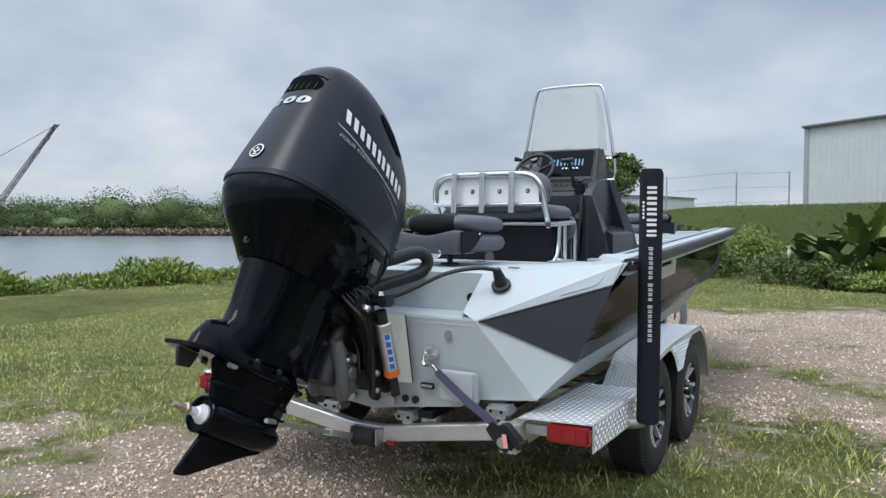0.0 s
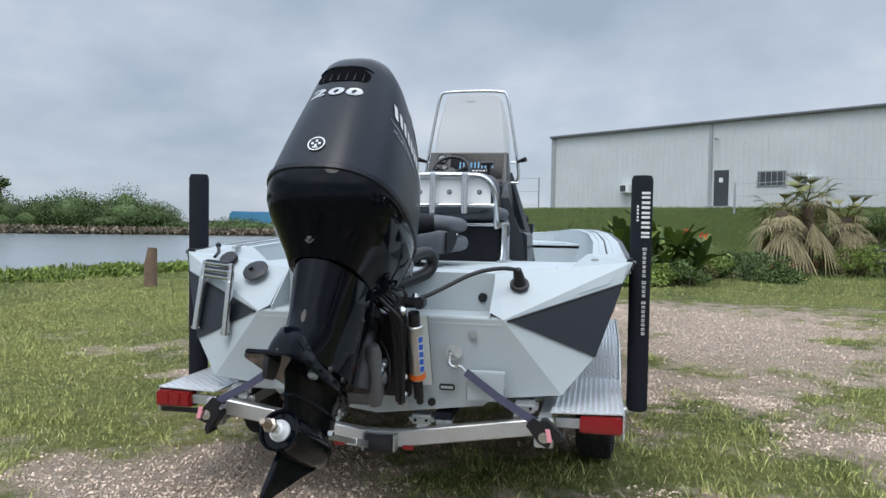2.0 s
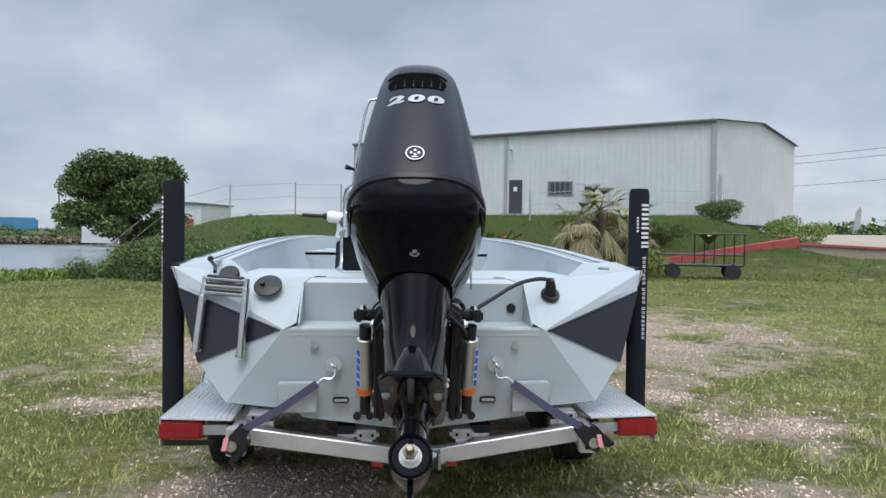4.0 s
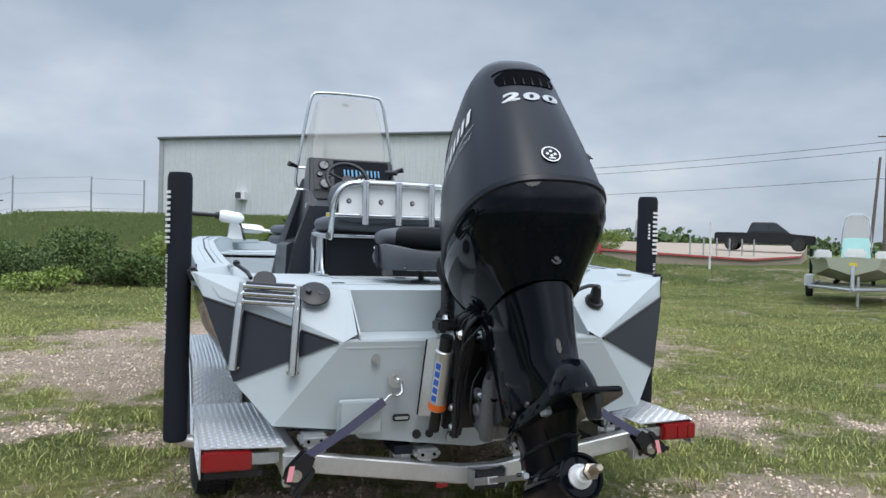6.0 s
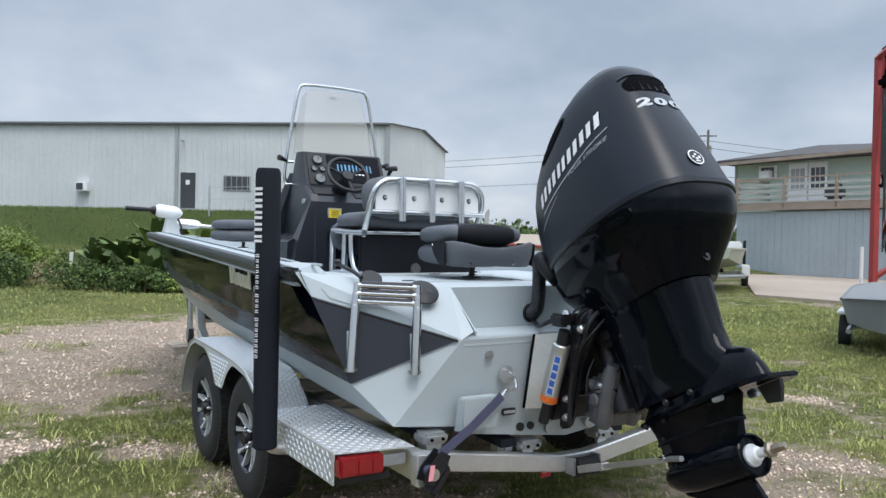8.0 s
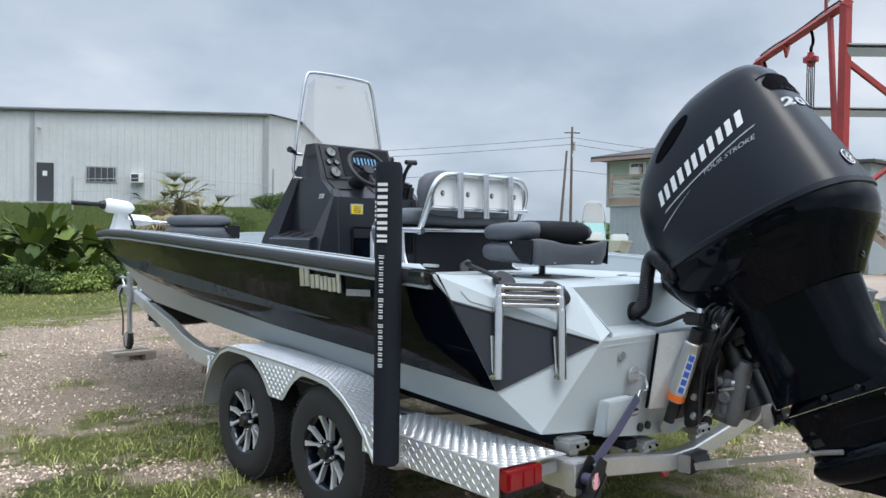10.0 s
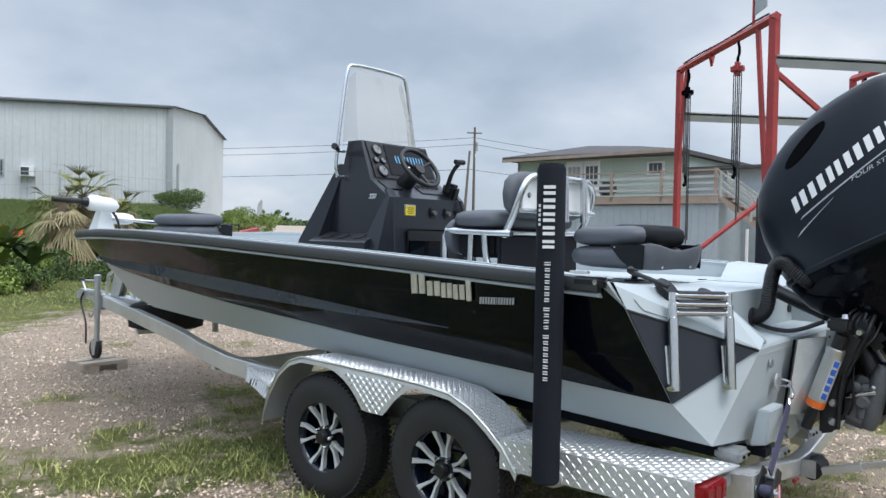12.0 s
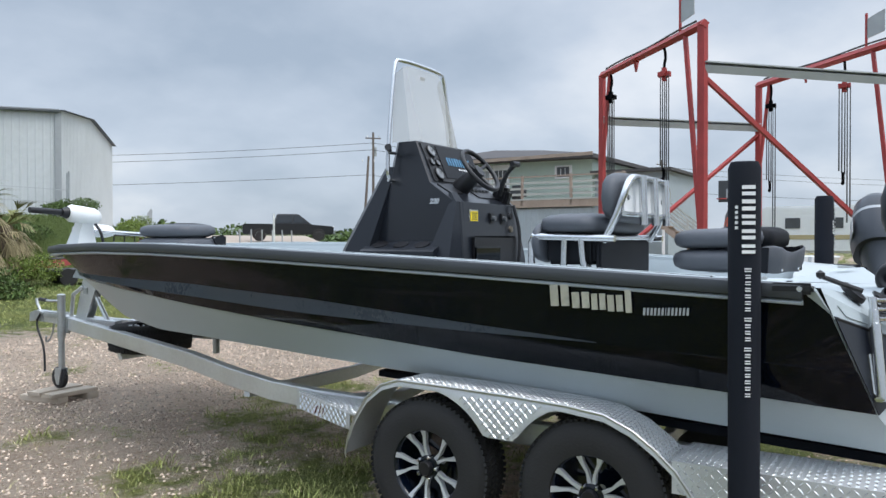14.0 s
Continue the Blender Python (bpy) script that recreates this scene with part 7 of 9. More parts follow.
part("steering_ram", tube([(-0.30, -0.22, 1.165), (0.30, -0.22, 1.165)], 0.028, 12), BLACK_PLASTIC, BR, "black hydraulic steering ram")
for sgn in (-1, 1):
    part("ram_end", box(sgn * 0.29, -0.23, 1.165, 0.05, 0.10, 0.06, 0.012), BLACK_PLASTIC, BR)
    part("ram_bolt", lathe([(0.02, 0), (0.014, 0.02)], (sgn * 0.27, -0.25, 1.195), "z", 8), CHROME, BR)
# rigging hose, ribbed, from the well to the cowl
hose_path = [(-0.10, 0.235, 1.15), (-0.11, 0.19, 1.155), (-0.115, 0.15, 1.20), (-0.12, 0.14, 1.32), (-0.14, 0.115, 1.42), (-0.175, 0.06, 1.45), (-0.20, 0.0, 1.40), (-0.18, -0.08, 1.34)]
hp = [Vector(p) for p in hose_path]
for _ in range(4):
    q = [hp[0]]
    for a2, b2 in zip(hp, hp[1:]):
        q += [a2.lerp(b2, 0.25), a2.lerp(b2, 0.75)]
    hp = q + [hp[-1]]
part("rigging_hose", tube(hp, [0.038 if k % 2 else 0.034 for k in range(len(hp))], 14), BLACK_PLASTIC, BR, "ribbed black rigging hose")
part("hose_flange", lathe([(0.05, -0.012), (0.05, 0.004)], (-0.10, 0.232, 1.15), "y", 18), BLACK_PLASTIC, BR)
part("rigging_hose", tube([(0.10, -0.12, 1.34), (0.16, 0.06, 1.37), (0.22, 0.20, 1.41), (0.255, 0.255, 1.36), (0.23, 0.24, 1.29), (0.17, 0.16, 1.26), (0.08, 0.02, 1.22), (0.04, -0.1, 1.18)], 0.036, 12, smooth=3), BLACK_PLASTIC, BR)
part("wire_loom", tube([(-0.10, 0.21, 1.12), (-0.16, 0.1, 1.10), (-0.24, -0.02, 1.11), (-0.24, -0.15, 1.17)], 0.011, 8, smooth=2), BLACK_PLASTIC, BR)


# ---------------------------------------------------------------- the warehouse on the levee
SIDING = mat("pale_metal_siding", (0.56, 0.585, 0.59), 0.5, 0.0, vary=0.10, scale=0.45, fine=5, bump=0.02)
ROOF_TRIM = mat("grey_roof_trim", (0.13, 0.14, 0.15), 0.5, vary=0.1)
DOOR_DARK = mat("dark_steel_door", (0.045, 0.05, 0.055), 0.5)
WINDOW_DARK = mat("dark_window_glass", (0.06, 0.065, 0.07), 0.1, vary=0.3, scale=2)
GREY_BOX = mat("grey_cabinet", (0.33, 0.35, 0.36), 0.5)
warehouse = thing("warehouse", "long pale metal warehouse with a low gable roof on a levee", "building")


def on_front(a, z, out=0.0):
    p = FACADE + ALONG * a + OUT * out
    return Vector((p.x, p.y, z))


W_LONG, W_DEEP, EAVE_W, EAVE, BASE = 22.2, 14.7, 7.40, 7.95, 2.72
side_way = Vector((0.695, 0.718, 0)).normalized()
c0, c1 = on_front(0, 0), on_front(W_LONG, 0)
c2, c3 = c1 + side_way * W_DEEP, c0 + side_way * W_DEEP


def up(p, z):
    return (p.x, p.y, z)


def wall_panel(p, q, z0, z1, name, gable=0.0, pitch=0.33, depth=0.03, z2=None):
    """Ribbed sheet between two corners; gable: how much higher its middle stands."""
    d = q - p
    n = int(d.length / pitch)
    out = Vector((d.y, -d.x, 0)).normalized()
    bm = bmesh.new()
    low, high = [], []
    for k in range(n):
        for f, o in ((0.0, 0), (0.66, 0), (0.74, depth), (0.92, depth)):
            t = (k + f) / n
            b = p + d * t + out * o
            low.append((b.x, b.y, z0))
            high.append((b.x, b.y, z1 + ((z2 or z1) - z1) * t + gable * (1 - abs(2 * t - 1))))
    low.append((q.x, q.y, z0)), high.append((q.x, q.y, z2 or z1))
    ring_faces(bm, [low, high], closed=False)
    return part(name, bm, SIDING, warehouse, "pale ribbed metal wall", angle=10)


wall_panel(c0, c1, BASE - 0.3, EAVE_W, "front_wall", z2=EAVE)
wall_panel(c1, c2, BASE - 0.3, EAVE, "side_wall", 0.65)
wall_panel(c2, c3, BASE - 0.3, EAVE, "back_wall", z2=EAVE_W)
wall_panel(c3, c0, BASE - 0.3, EAVE_W, "side_wall", 0.65)
m1, m0, ov = (c1 + c2) / 2, (c0 + c3) / 2, 0.25
bm = bmesh.new()
ring_faces(bm, [[up(c0 - side_way * ov - ALONG * ov, EAVE_W), up(m0 - ALONG * ov, EAVE_W + 0.68), up(c3 + side_way * ov - ALONG * ov, EAVE_W)], [up(c1 - side_way * ov + ALONG * ov, EAVE), up(m1 + ALONG * ov, EAVE + 0.68), up(c2 + side_way * ov + ALONG * ov, EAVE)]], closed=False)
bmesh.ops.solidify(bm, geom=bm.faces, thickness=0.10)
part("roof", bm, ROOF_TRIM, warehouse, "low grey gable roof")
part("gutter", tube([up(c0 - side_way * 0.2, EAVE_W - 0.05), up(c1 - side_way * 0.2, EAVE - 0.05)], 0.09, 6), ROOF_TRIM, warehouse)


def front_box(a, z, w, h, d, material, name, label="", parent=None, out=0.0):
    m = basis(on_front(a, z, out), ALONG, (0, 0, 1))
    bm = box(0, 0, 0, w, h, d, min(0.02, d * 0.2))
    bmesh.ops.transform(bm, matrix=m, verts=bm.verts)
    return part(name, bm, material, parent or warehouse, label)


for a, w, top in ((0.12, 0.30, EAVE_W), (10.38, 0.15, 7.6), (W_LONG - 0.1, 0.30, EAVE)):
    front_box(a, (BASE + top) / 2 - 0.05, w, top - BASE + 0.1, 0.12, GREY_BOX, "downpipe", "grey downpipe", out=0.04)
dr = front_box(11.0, 3.88, 0.80, 2.04, 0.10, DOOR_DARK, "door", "dark steel door with a small sign", out=0.02)
front_box(11.0, 4.35, 0.22, 0.26, 0.02, WHITE, "door_sign", parent=dr, out=0.085)
front_box(11.0, 2.82, 1.3, 0.12, 0.9, GREY_BOX, "door_step", out=0.45)
wn1 = front_box(13.7, 4.37, 1.50, 0.86, 0.08, GREY_BOX, "window", "window behind grey bars", out=0.02)
front_box(13.7, 4.37, 1.38, 0.73, 0.02, WINDOW_DARK, "pane", parent=wn1, out=0.06)
for k in range(5):
    front_box(13.7 - 0.6 + 0.3 * k, 4.37, 0.03, 0.74, 0.02, GREY_BOX, "window_bar", parent=wn1, out=0.075)
for a, z in ((5.35, 3.97), (15.5, 4.22)):
    ac = front_box(a, z, 0.62, 0.50, 0.55, WHITE, "air_conditioner", "window air conditioner", out=0.25)
    front_box(a - 0.08, z, 0.36, 0.38, 0.02, WINDOW_DARK, "grille", parent=ac, out=0.53)
front_box(10.75, 6.62, 0.10, 0.10, 0.5, GREY_BOX, "wall_lamp", out=0.3)
front_box(W_LONG / 2, BASE - 0.05, W_LONG, 0.30, 0.06, GREY_BOX, "wall_plinth", out=0.03)

# ---------------------------------------------------------------- foliage makers
LEAF = mat("green_leaves", (0.085, 0.13, 0.038), 0.6, vary=0.75, scale=0.6, fine=3, bump=0.0, island=0.75, spec=0.25)
LEAF_BRIGHT = mat("bright_green_leaves", (0.17, 0.23, 0.05), 0.5, vary=0.6, scale=0.6, fine=3, bump=0.0, island=0.75, spec=0.3)
LEAF_DARK = mat("dark_green_leaves", (0.085, 0.125, 0.045), 0.6, vary=0.5, scale=0.3, fine=2, bump=0.0, island=0.7, spec=0.2)
LEAF_DRY = mat("dry_palm_fronds", (0.29, 0.245, 0.14), 0.8, vary=0.5, scale=1, fine=5, bump=0.0, island=0.8, spec=0.2)
LEAF_OLIVE = mat("olive_palm_fronds", (0.17, 0.175, 0.065), 0.7, vary=0.5, scale=1, fine=5, bump=0.0, island=0.7, spec=0.2)
BARK = mat("grey_brown_bark", (0.16, 0.12, 0.09), 0.9, vary=0.4, scale=4, fine=30, bump=0.5)
RUBBLE = mat("brown_rubble", (0.27, 0.20, 0.16), 0.95, vary=0.45, scale=1, fine=10, bump=0.3, island=0.6)
KERB_RED = mat("red_kerb_paint", (0.36, 0.06, 0.06), 0.6, vary=0.35, scale=1, fine=10, bump=0.1)
rng = np.random.default_rng(5)


def leaf_cloud(blobs, count, size, long=2.2, droop=0.3, shell=0.55):
    """Corners and faces of many small leaves spread through ellipsoids (x, y, z, rx, ry, rz)."""
    blobs = np.asarray(blobs, float)
    vol = (blobs[:, 3] * blobs[:, 4] * blobs[:, 5]) ** 0.75
    pick = rng.choice(len(blobs), count, p=vol / vol.sum())
    d = rng.normal(size=(count, 3))
    d /= np.linalg.norm(d, axis=1, keepdims=True)
    r = shell + (1 - shell) * rng.random((count, 1)) ** 0.5
    r *= 1 + 0.16 * np.clip(rng.normal(size=(count, 1)), -2, 0.7)
    c = blobs[pick, :3] + d * r * blobs[pick, 3:]
    a = d + rng.normal(size=(count, 3)) * 0.9
    a[:, 2] -= droop
    a /= np.linalg.norm(a, axis=1, keepdims=True)
    b = np.cross(a, rng.normal(size=(count, 3)))
    b /= np.linalg.norm(b, axis=1, keepdims=True)
    s = size * (0.6 + 0.8 * rng.random((count, 1)))
    v = np.stack([c - a * s * long / 2, c + b * s / 2, c + a * s * long / 2, c - b * s / 2], 1).reshape(-1, 3)
    return v, np.arange(count * 4).reshape(-1, 4)


def stuff(name, v, f, material, label):
    return tagged(new(name, quick_mesh(name, v, f, material)), label, kind="stuff")


def bush(x, y, rx, h, material, count, size, name="bush", label="rounded green bush on the bank"):
    """A shrub: short stems and a ragged crown of leaves."""
    z = ground_z(x, y)
    ob = thing(name, label, "bush", "bushes", at=pose(x, y, z))
    blobs = [(rng.normal() * rx * 0.45, rng.normal() * rx * 0.45, h * (0.30 + 0.45 * rng.random()), rx * (0.35 + 0.3 * rng.random()), rx * (0.35 + 0.3 * rng.random()), h * (0.22 + 0.2 * rng.random())) for _ in range(9)]
    v, f = leaf_cloud(blobs, count, size)
    cr = new("crown", quick_mesh("crown", v, f, material))
    cr.parent = ob
    bm = bmesh.new()
    for k in range(4):
        a = 2 * math.pi * k / 4
        tube([(0.1 * math.cos(a), 0.1 * math.sin(a), -0.1), (0.4 * rx * math.cos(a), 0.4 * rx * math.sin(a), h * 0.5)], [0.04, 0.015], 5, bm)
    part("stem", bm, BARK, ob)
    return ob


# bushes at the foot of the levee
for x, y, rx, h, m in ((-0.9, 23.9, 1.0, 1.6, LEAF_BRIGHT), (-2.3, 20.9, 1.3, 1.25, LEAF), (-3.9, 22.6, 1.5, 1.75, LEAF), (-5.6, 21.4, 1.2, 1.0, LEAF_DARK), (-7.6, 23.5, 1.5, 1.3, LEAF), (0.9, 24.3, 0.8, 1.0, LEAF_DARK), (3.6, 21.5, 1.1, 0.8, LEAF_BRIGHT), (4.8, 22.6, 1.0, 0.7, LEAF),
                       (-1.6, 27.5, 0.9, 1.2, LEAF_DARK), (-4.4, 18.6, 0.9, 0.6, LEAF_BRIGHT), (10.4, 26.8, 1.1, 1.2, LEAF_BRIGHT), (12.5, 31.0, 1.1, 1.1, LEAF), (6.4, 24.0, 0.9, 0.8, LEAF_DARK), (1.3, 18.3, 0.9, 0.7, LEAF), (2.6, 17.9, 0.9, 0.6, LEAF_BRIGHT), (3.7, 18.7, 0.9, 0.75, LEAF), (0.3, 19.6, 0.9, 0.8, LEAF), (20.5, 33.5, 1.5, 1.3, LEAF_BRIGHT), (17.0, 34.0, 1.2, 1.0, LEAF)):
    bush(x, y, rx, h, m, int(5200 * rx * h ** 0.5), 0.043)
# rubble and dead stalks between them
v, f = leaf_cloud([(-2.4 + 1.4 * k, 24.6 - 0.4 * k, ground_z(-2.4 + 1.4 * k, 24.6 - 0.4 * k) + 0.12, 1.0, 0.7, 0.18) for k in range(-4, 4)], 1500, 0.22, 1.4, 0, 0.2)
stuff("rubble_bank", v, f, RUBBLE, "brown rubble and dead stalks along the levee foot")

# brush and dead stalks on the levee's slope
brush = np.random.default_rng(42)
for nm, count, wide, tall, leaves, material, label in (("levee_brush", 46, 0.55, 0.42, 42000, LEAF, "low green brush on the levee slope"), ("dark_brush", 26, 0.6, 0.5, 26000, LEAF_DARK, "darker brush at the levee foot"), ("dead_stalks", 34, 0.5, 0.3, 16000, LEAF_DRY, "dry brown stalks on the levee slope")):
    spots = np.column_stack([brush.random(count) * 17 - 10, brush.random(count) * 9.5 + 20.5])
    lift = grid_at("z", spots)
    size = 0.5 + brush.random((count, 2))
    v, f = leaf_cloud(np.column_stack([spots, lift + tall * 0.4 * size[:, 1], wide * size[:, 0], wide * size[:, 0], tall * size[:, 1]]), leaves, 0.042, 2.4, 0.0, 0.3)
    stuff(nm, v, f, material, label)


def banana(x, y, h, n, label="banana plant with long torn green leaves"):
    ob = thing("banana_plant", label, "plant", "banana plants", at=pose(x, y, ground_z(x, y)))
    part("stalk", tube([(0, 0, -0.1), (0.03, 0.02, h * 0.45)], [0.07, 0.045], 8), LEAF, ob)
    for k in range(n):
        a, lean = rng.random() * 6.28, 0.35 + 0.6 * rng.random()
        ln, w = h * (0.5 + 0.25 * rng.random()), 0.13 + 0.08 * rng.random()
        rings = []
        for t in np.linspace(0, 1, 8):
            r = ln * lean * t
            z = h * (0.25 + 0.2 * rng.random() * 0.2) + ln * t * (1.05 - 0.75 * lean * t)
            c = Vector((math.cos(a) * r, math.sin(a) * r, z))
            ww = w * math.sin(math.pi * min(0.97, 0.08 + 0.9 * t)) ** 0.6
            s = Vector((-math.sin(a), math.cos(a), 0)) * ww
            rings.append([c + s + Vector((0, 0, 0.05)), c, c - s + Vector((0, 0, 0.05))])
        part("leaf", loft(rings, False, False), LEAF_BRIGHT if k % 3 == 0 else LEAF, ob, angle=60)
    return ob


for x, y, h, n in ((1.9, 19.4, 2.4, 12), (1.2, 19.9, 2.0, 11), (2.6, 19.8, 2.2, 11), (2.2, 20.6, 2.6, 11), (1.5, 18.6, 1.4, 9), (3.0, 18.9, 1.6, 9), (2.4, 18.3, 1.2, 9), (3.4, 20.2, 2.2, 11), (0.5, 20.6, 1.5, 9), (2.9, 21.2, 2.7, 10), (4.1, 19.6, 1.6, 9), (3.8, 21.0, 1.9, 10),
                   (5.4, 29.5, 1.9, 6), (9.9, 27.8, 1.5, 7), (10.6, 27.2, 1.3, 7), (14.5, 29.5, 1.2, 7)):
    banana(x, y, h, n)
FLOWER = mat("red_flowers", (0.75, 0.10, 0.03), 0.5, vary=0.2)
v, f = leaf_cloud([(2.4 + 0.5 * k, 21.2, 1.35 + 0.1 * (k % 2), 0.2, 0.2, 0.12) for k in range(5)], 90, 0.08, 1.2)
stuff("canna_flowers", v, f, FLOWER, "scattered red flowers among the leaves")


def palm(x, y, h, count):
    """A low palm with a skirt of dry hanging fronds."""
    ob = thing("palm_tree", "shaggy low palm with dry hanging fronds and green tops", "palm tree", "palms", at=pose(x, y, ground_z(x, y)))
    part("trunk", tube([(0, 0, -0.2), (0.1, 0, h * 0.3), (0.05, 0.05, h * 0.62)], [0.26, 0.22, 0.2], 12), BARK, ob)
    for kind, material, n in (("dry_frond", LEAF_DRY, count), ("green_frond", LEAF_OLIVE, int(count * 0.34))):
        for k in range(n):
            a = rng.random() * 6.28
            c, s = math.cos(a), math.sin(a)
            ln = h * (0.24 + 0.17 * rng.random())
            rise = (0.45 - 1.6 * rng.random()) if kind == "dry_frond" else (0.1 + 0.9 * rng.random())
            z0 = h * (0.35 + 0.28 * rng.random()) if kind == "dry_frond" else h * 0.62
            bm = bmesh.new()
            for blade in range(9):
                da = (blade - 4) * 0.13
                cc, ss = math.cos(a + da), math.sin(a + da)
                base = Vector((c * ln * 0.45, s * ln * 0.45, z0 + ln * 0.45 * rise))
                tip = Vector((cc * ln * 0.9, ss * ln * 0.9, z0 + ln * (rise * 0.9 - (0.42 if kind == "dry_frond" else 0.22))))
                mid = base.lerp(tip, 0.5) + Vector((0, 0, 0.10))
                w = Vector((-ss, cc, 0)) * 0.022
                loft([[base - w, base + w], [mid - w, mid + w], [tip - w * 0.2, tip + w * 0.2]], False, False, bm)
            tube([(0, 0, z0), (c * ln * 0.46, s * ln * 0.46, z0 + ln * 0.45 * rise)], 0.015, 4, bm)
            part(kind, bm, material, ob, angle=60)
    return ob


palm(7.7, 26.2, 3.7, 46)
palm(8.7, 26.7, 4.3, 50)
palm(10.2, 27.3, 3.4, 60)

# reeds and scrub along the near shore
blobs = []
for yy in np.arange(4.5, 30, 0.55):
    xs2 = float(np.interp(yy, SHORE_Y, SHORE_X)) + 1.6
    hgt = 0.26 + 0.18 * rng.random() + (0.35 if 9.5 < yy < 10.8 or yy < 6.3 else 0) - (0.45 if 7.1 < yy < 8.3 else 0)
    for k in range(3):
        blobs.append((xs2 + 0.5 * k + 0.3 * rng.normal(), yy + 0.3 * rng.normal(), 0.30 * hgt - 0.05, 0.55, 0.55, max(0.1, hgt * 0.62)))
v, f = leaf_cloud(blobs, 42000, 0.05, 3.4, -0.9, 0.25)
stuff("shore_scrub", v, f, LEAF_BRIGHT, "dense green scrub along the pond's near shore")
STUMP = mat("weathered_stump", (0.17, 0.115, 0.08), 0.95, vary=0.4, scale=5, fine=30, bump=0.5)
solid("mooring_stump", tube([(0, 0, -0.2), (0, 0, 0.55), (0.03, 0.02, 0.92)], [0.16, 0.15, 0.11], 10), STUMP, "weathered brown wooden stump by the shore", "stump", at=pose(-9.3, 12.8, 0))

# the far bank: a belt of trees and low land beyond the pond
blobs = []
for k in range(230):
    hd = radians(20 + 46 * (k / 230) + rng.normal() * 0.4)
    r = 133 + 14 * rng.random()
    tall = 1.0 if hd > radians(31) else 0.32
    h = (2.2 + 2.6 * rng.random() ** 2 + (1.6 if rng.random() < 0.12 else 0)) * tall
    blobs.append((1 - math.sin(hd) * r, -3.5 + math.cos(hd) * r, h * 0.55, 3.2 + 2 * rng.random(), 3.2 + 2 * rng.random(), h * 0.75))
v, f = leaf_cloud(blobs, 300000, 0.19, 1.3, 0.3, 0.5)
cv, cf = [], []
for bx, by, bz, rx, ry, rz in blobs:
    k0 = len(cv)
    for i in range(7):
        a = -math.pi / 2 + math.pi * i / 6
        for j in range(10):
            b, q = 2 * math.pi * j / 10, 0.58 + 0.16 * noise.noise((bx + i, by + j, 1.0))
            cv.append((bx + rx * q * math.cos(a) * math.cos(b), by + ry * q * math.cos(a) * math.sin(b), bz + rz * q * math.sin(a)))
    cf += [(k0 + i * 10 + j, k0 + i * 10 + (j + 1) % 10, k0 + (i + 1) * 10 + (j + 1) % 10, k0 + (i + 1) * 10 + j) for i in range(6) for j in range(10)]
f = np.concatenate([f, np.array(cf) + len(v)])
v = np.concatenate([v, np.array(cv)])
stuff("far_treeline", v, f, LEAF_DARK, "low green tree belt on the far bank")
v, f = leaf_cloud([(1 - math.sin(radians(h)) * 129, -3.5 + math.cos(radians(h)) * 129, 0.1, 2.5, 2.5, 0.55) for h in np.arange(20, 66, 1.0)], 9000, 0.4, 1.8, 0, 0.1)
stuff("far_bank_edge", v, f, mat("pale_bank_grass", (0.20, 0.165, 0.115), 0.9, vary=0.5, island=0.8, bump=0.0), "pale reeds and mud at the far waterline")
blobs = []
for k in range(110):
    hd = radians(-62 + 84 * rng.random())
    r = 190 + 90 * rng.random()
    h = 1.5 + 2.5 * rng.random()
    blobs.append((math.sin(-hd) * r * (1 if True else 1), math.cos(hd) * r, h * 0.5 + 0.8, 7, 7, h))
v, f = leaf_cloud(blobs, 30000, 0.8, 1.5, 0.1, 0.35)
stuff("far_woods", v, f, LEAF_DARK, "hazy low woods along the horizon")

for x, y, h in ((-93.0, 99.2, 8.8), (-90.6, 101.4, 7.9)):
    fp = thing("palm_tree", "slim far palm above the tree belt", "palm tree", "far palms", at=pose(x, y, 0))
    part("trunk", tube([(0, 0, -0.5), (0.3, 0, h * 0.6), (0.1, 0, h - 0.8)], [0.3, 0.22, 0.18], 8), BARK, fp)
    v, f = leaf_cloud([(0.1, 0, h - 0.7, 1.3, 1.3, 0.9)], 260, 0.22, 5.0, 0.2, 0.1)
    fr = new("crown", quick_mesh("crown", v, f, LEAF_DARK))
    fr.parent = fp


def tree(x, y, z, h, spread, count, size, material):
    ob = thing("tree", "broad green tree beside the white shed", "tree", at=pose(x, y, z))
    bm = tube([(0, 0, -0.3), (0.1, 0, h * 0.25), (0, 0.1, h * 0.6)], [0.35, 0.28, 0.12], 10)
    blobs = []
    for k in range(26):
        a, r, t = rng.random() * 6.28, spread * (0.2 + 0.62 * rng.random()), 0.17 + 0.66 * rng.random()
        r *= 1.25 - abs(t - 0.5)
        p = (r * math.cos(a), r * math.sin(a), h * t)
        tube([(0, 0, h * 0.22), (p[0] * 0.5, p[1] * 0.5, h * (0.22 + t) / 2), p], [0.12, 0.08, 0.03], 6, bm)
        blobs.append((*p, spread * (0.25 + 0.16 * rng.random()), spread * (0.25 + 0.16 * rng.random()), h * (0.09 + 0.07 * rng.random())))
    blobs.append((0, 0, h * 0.84, spread * 0.38, spread * 0.38, h * 0.13))
    part("trunk", bm, BARK, ob)
    v, f = leaf_cloud(blobs, count, size, 1.6, 0.3, 0.3)
    cr = new("crown", quick_mesh("crown", v, f, material))
    cr.parent = ob
    return ob


tree(-27.6, 82, -0.3, 10.6, 6.4, 42000, 0.22, LEAF)
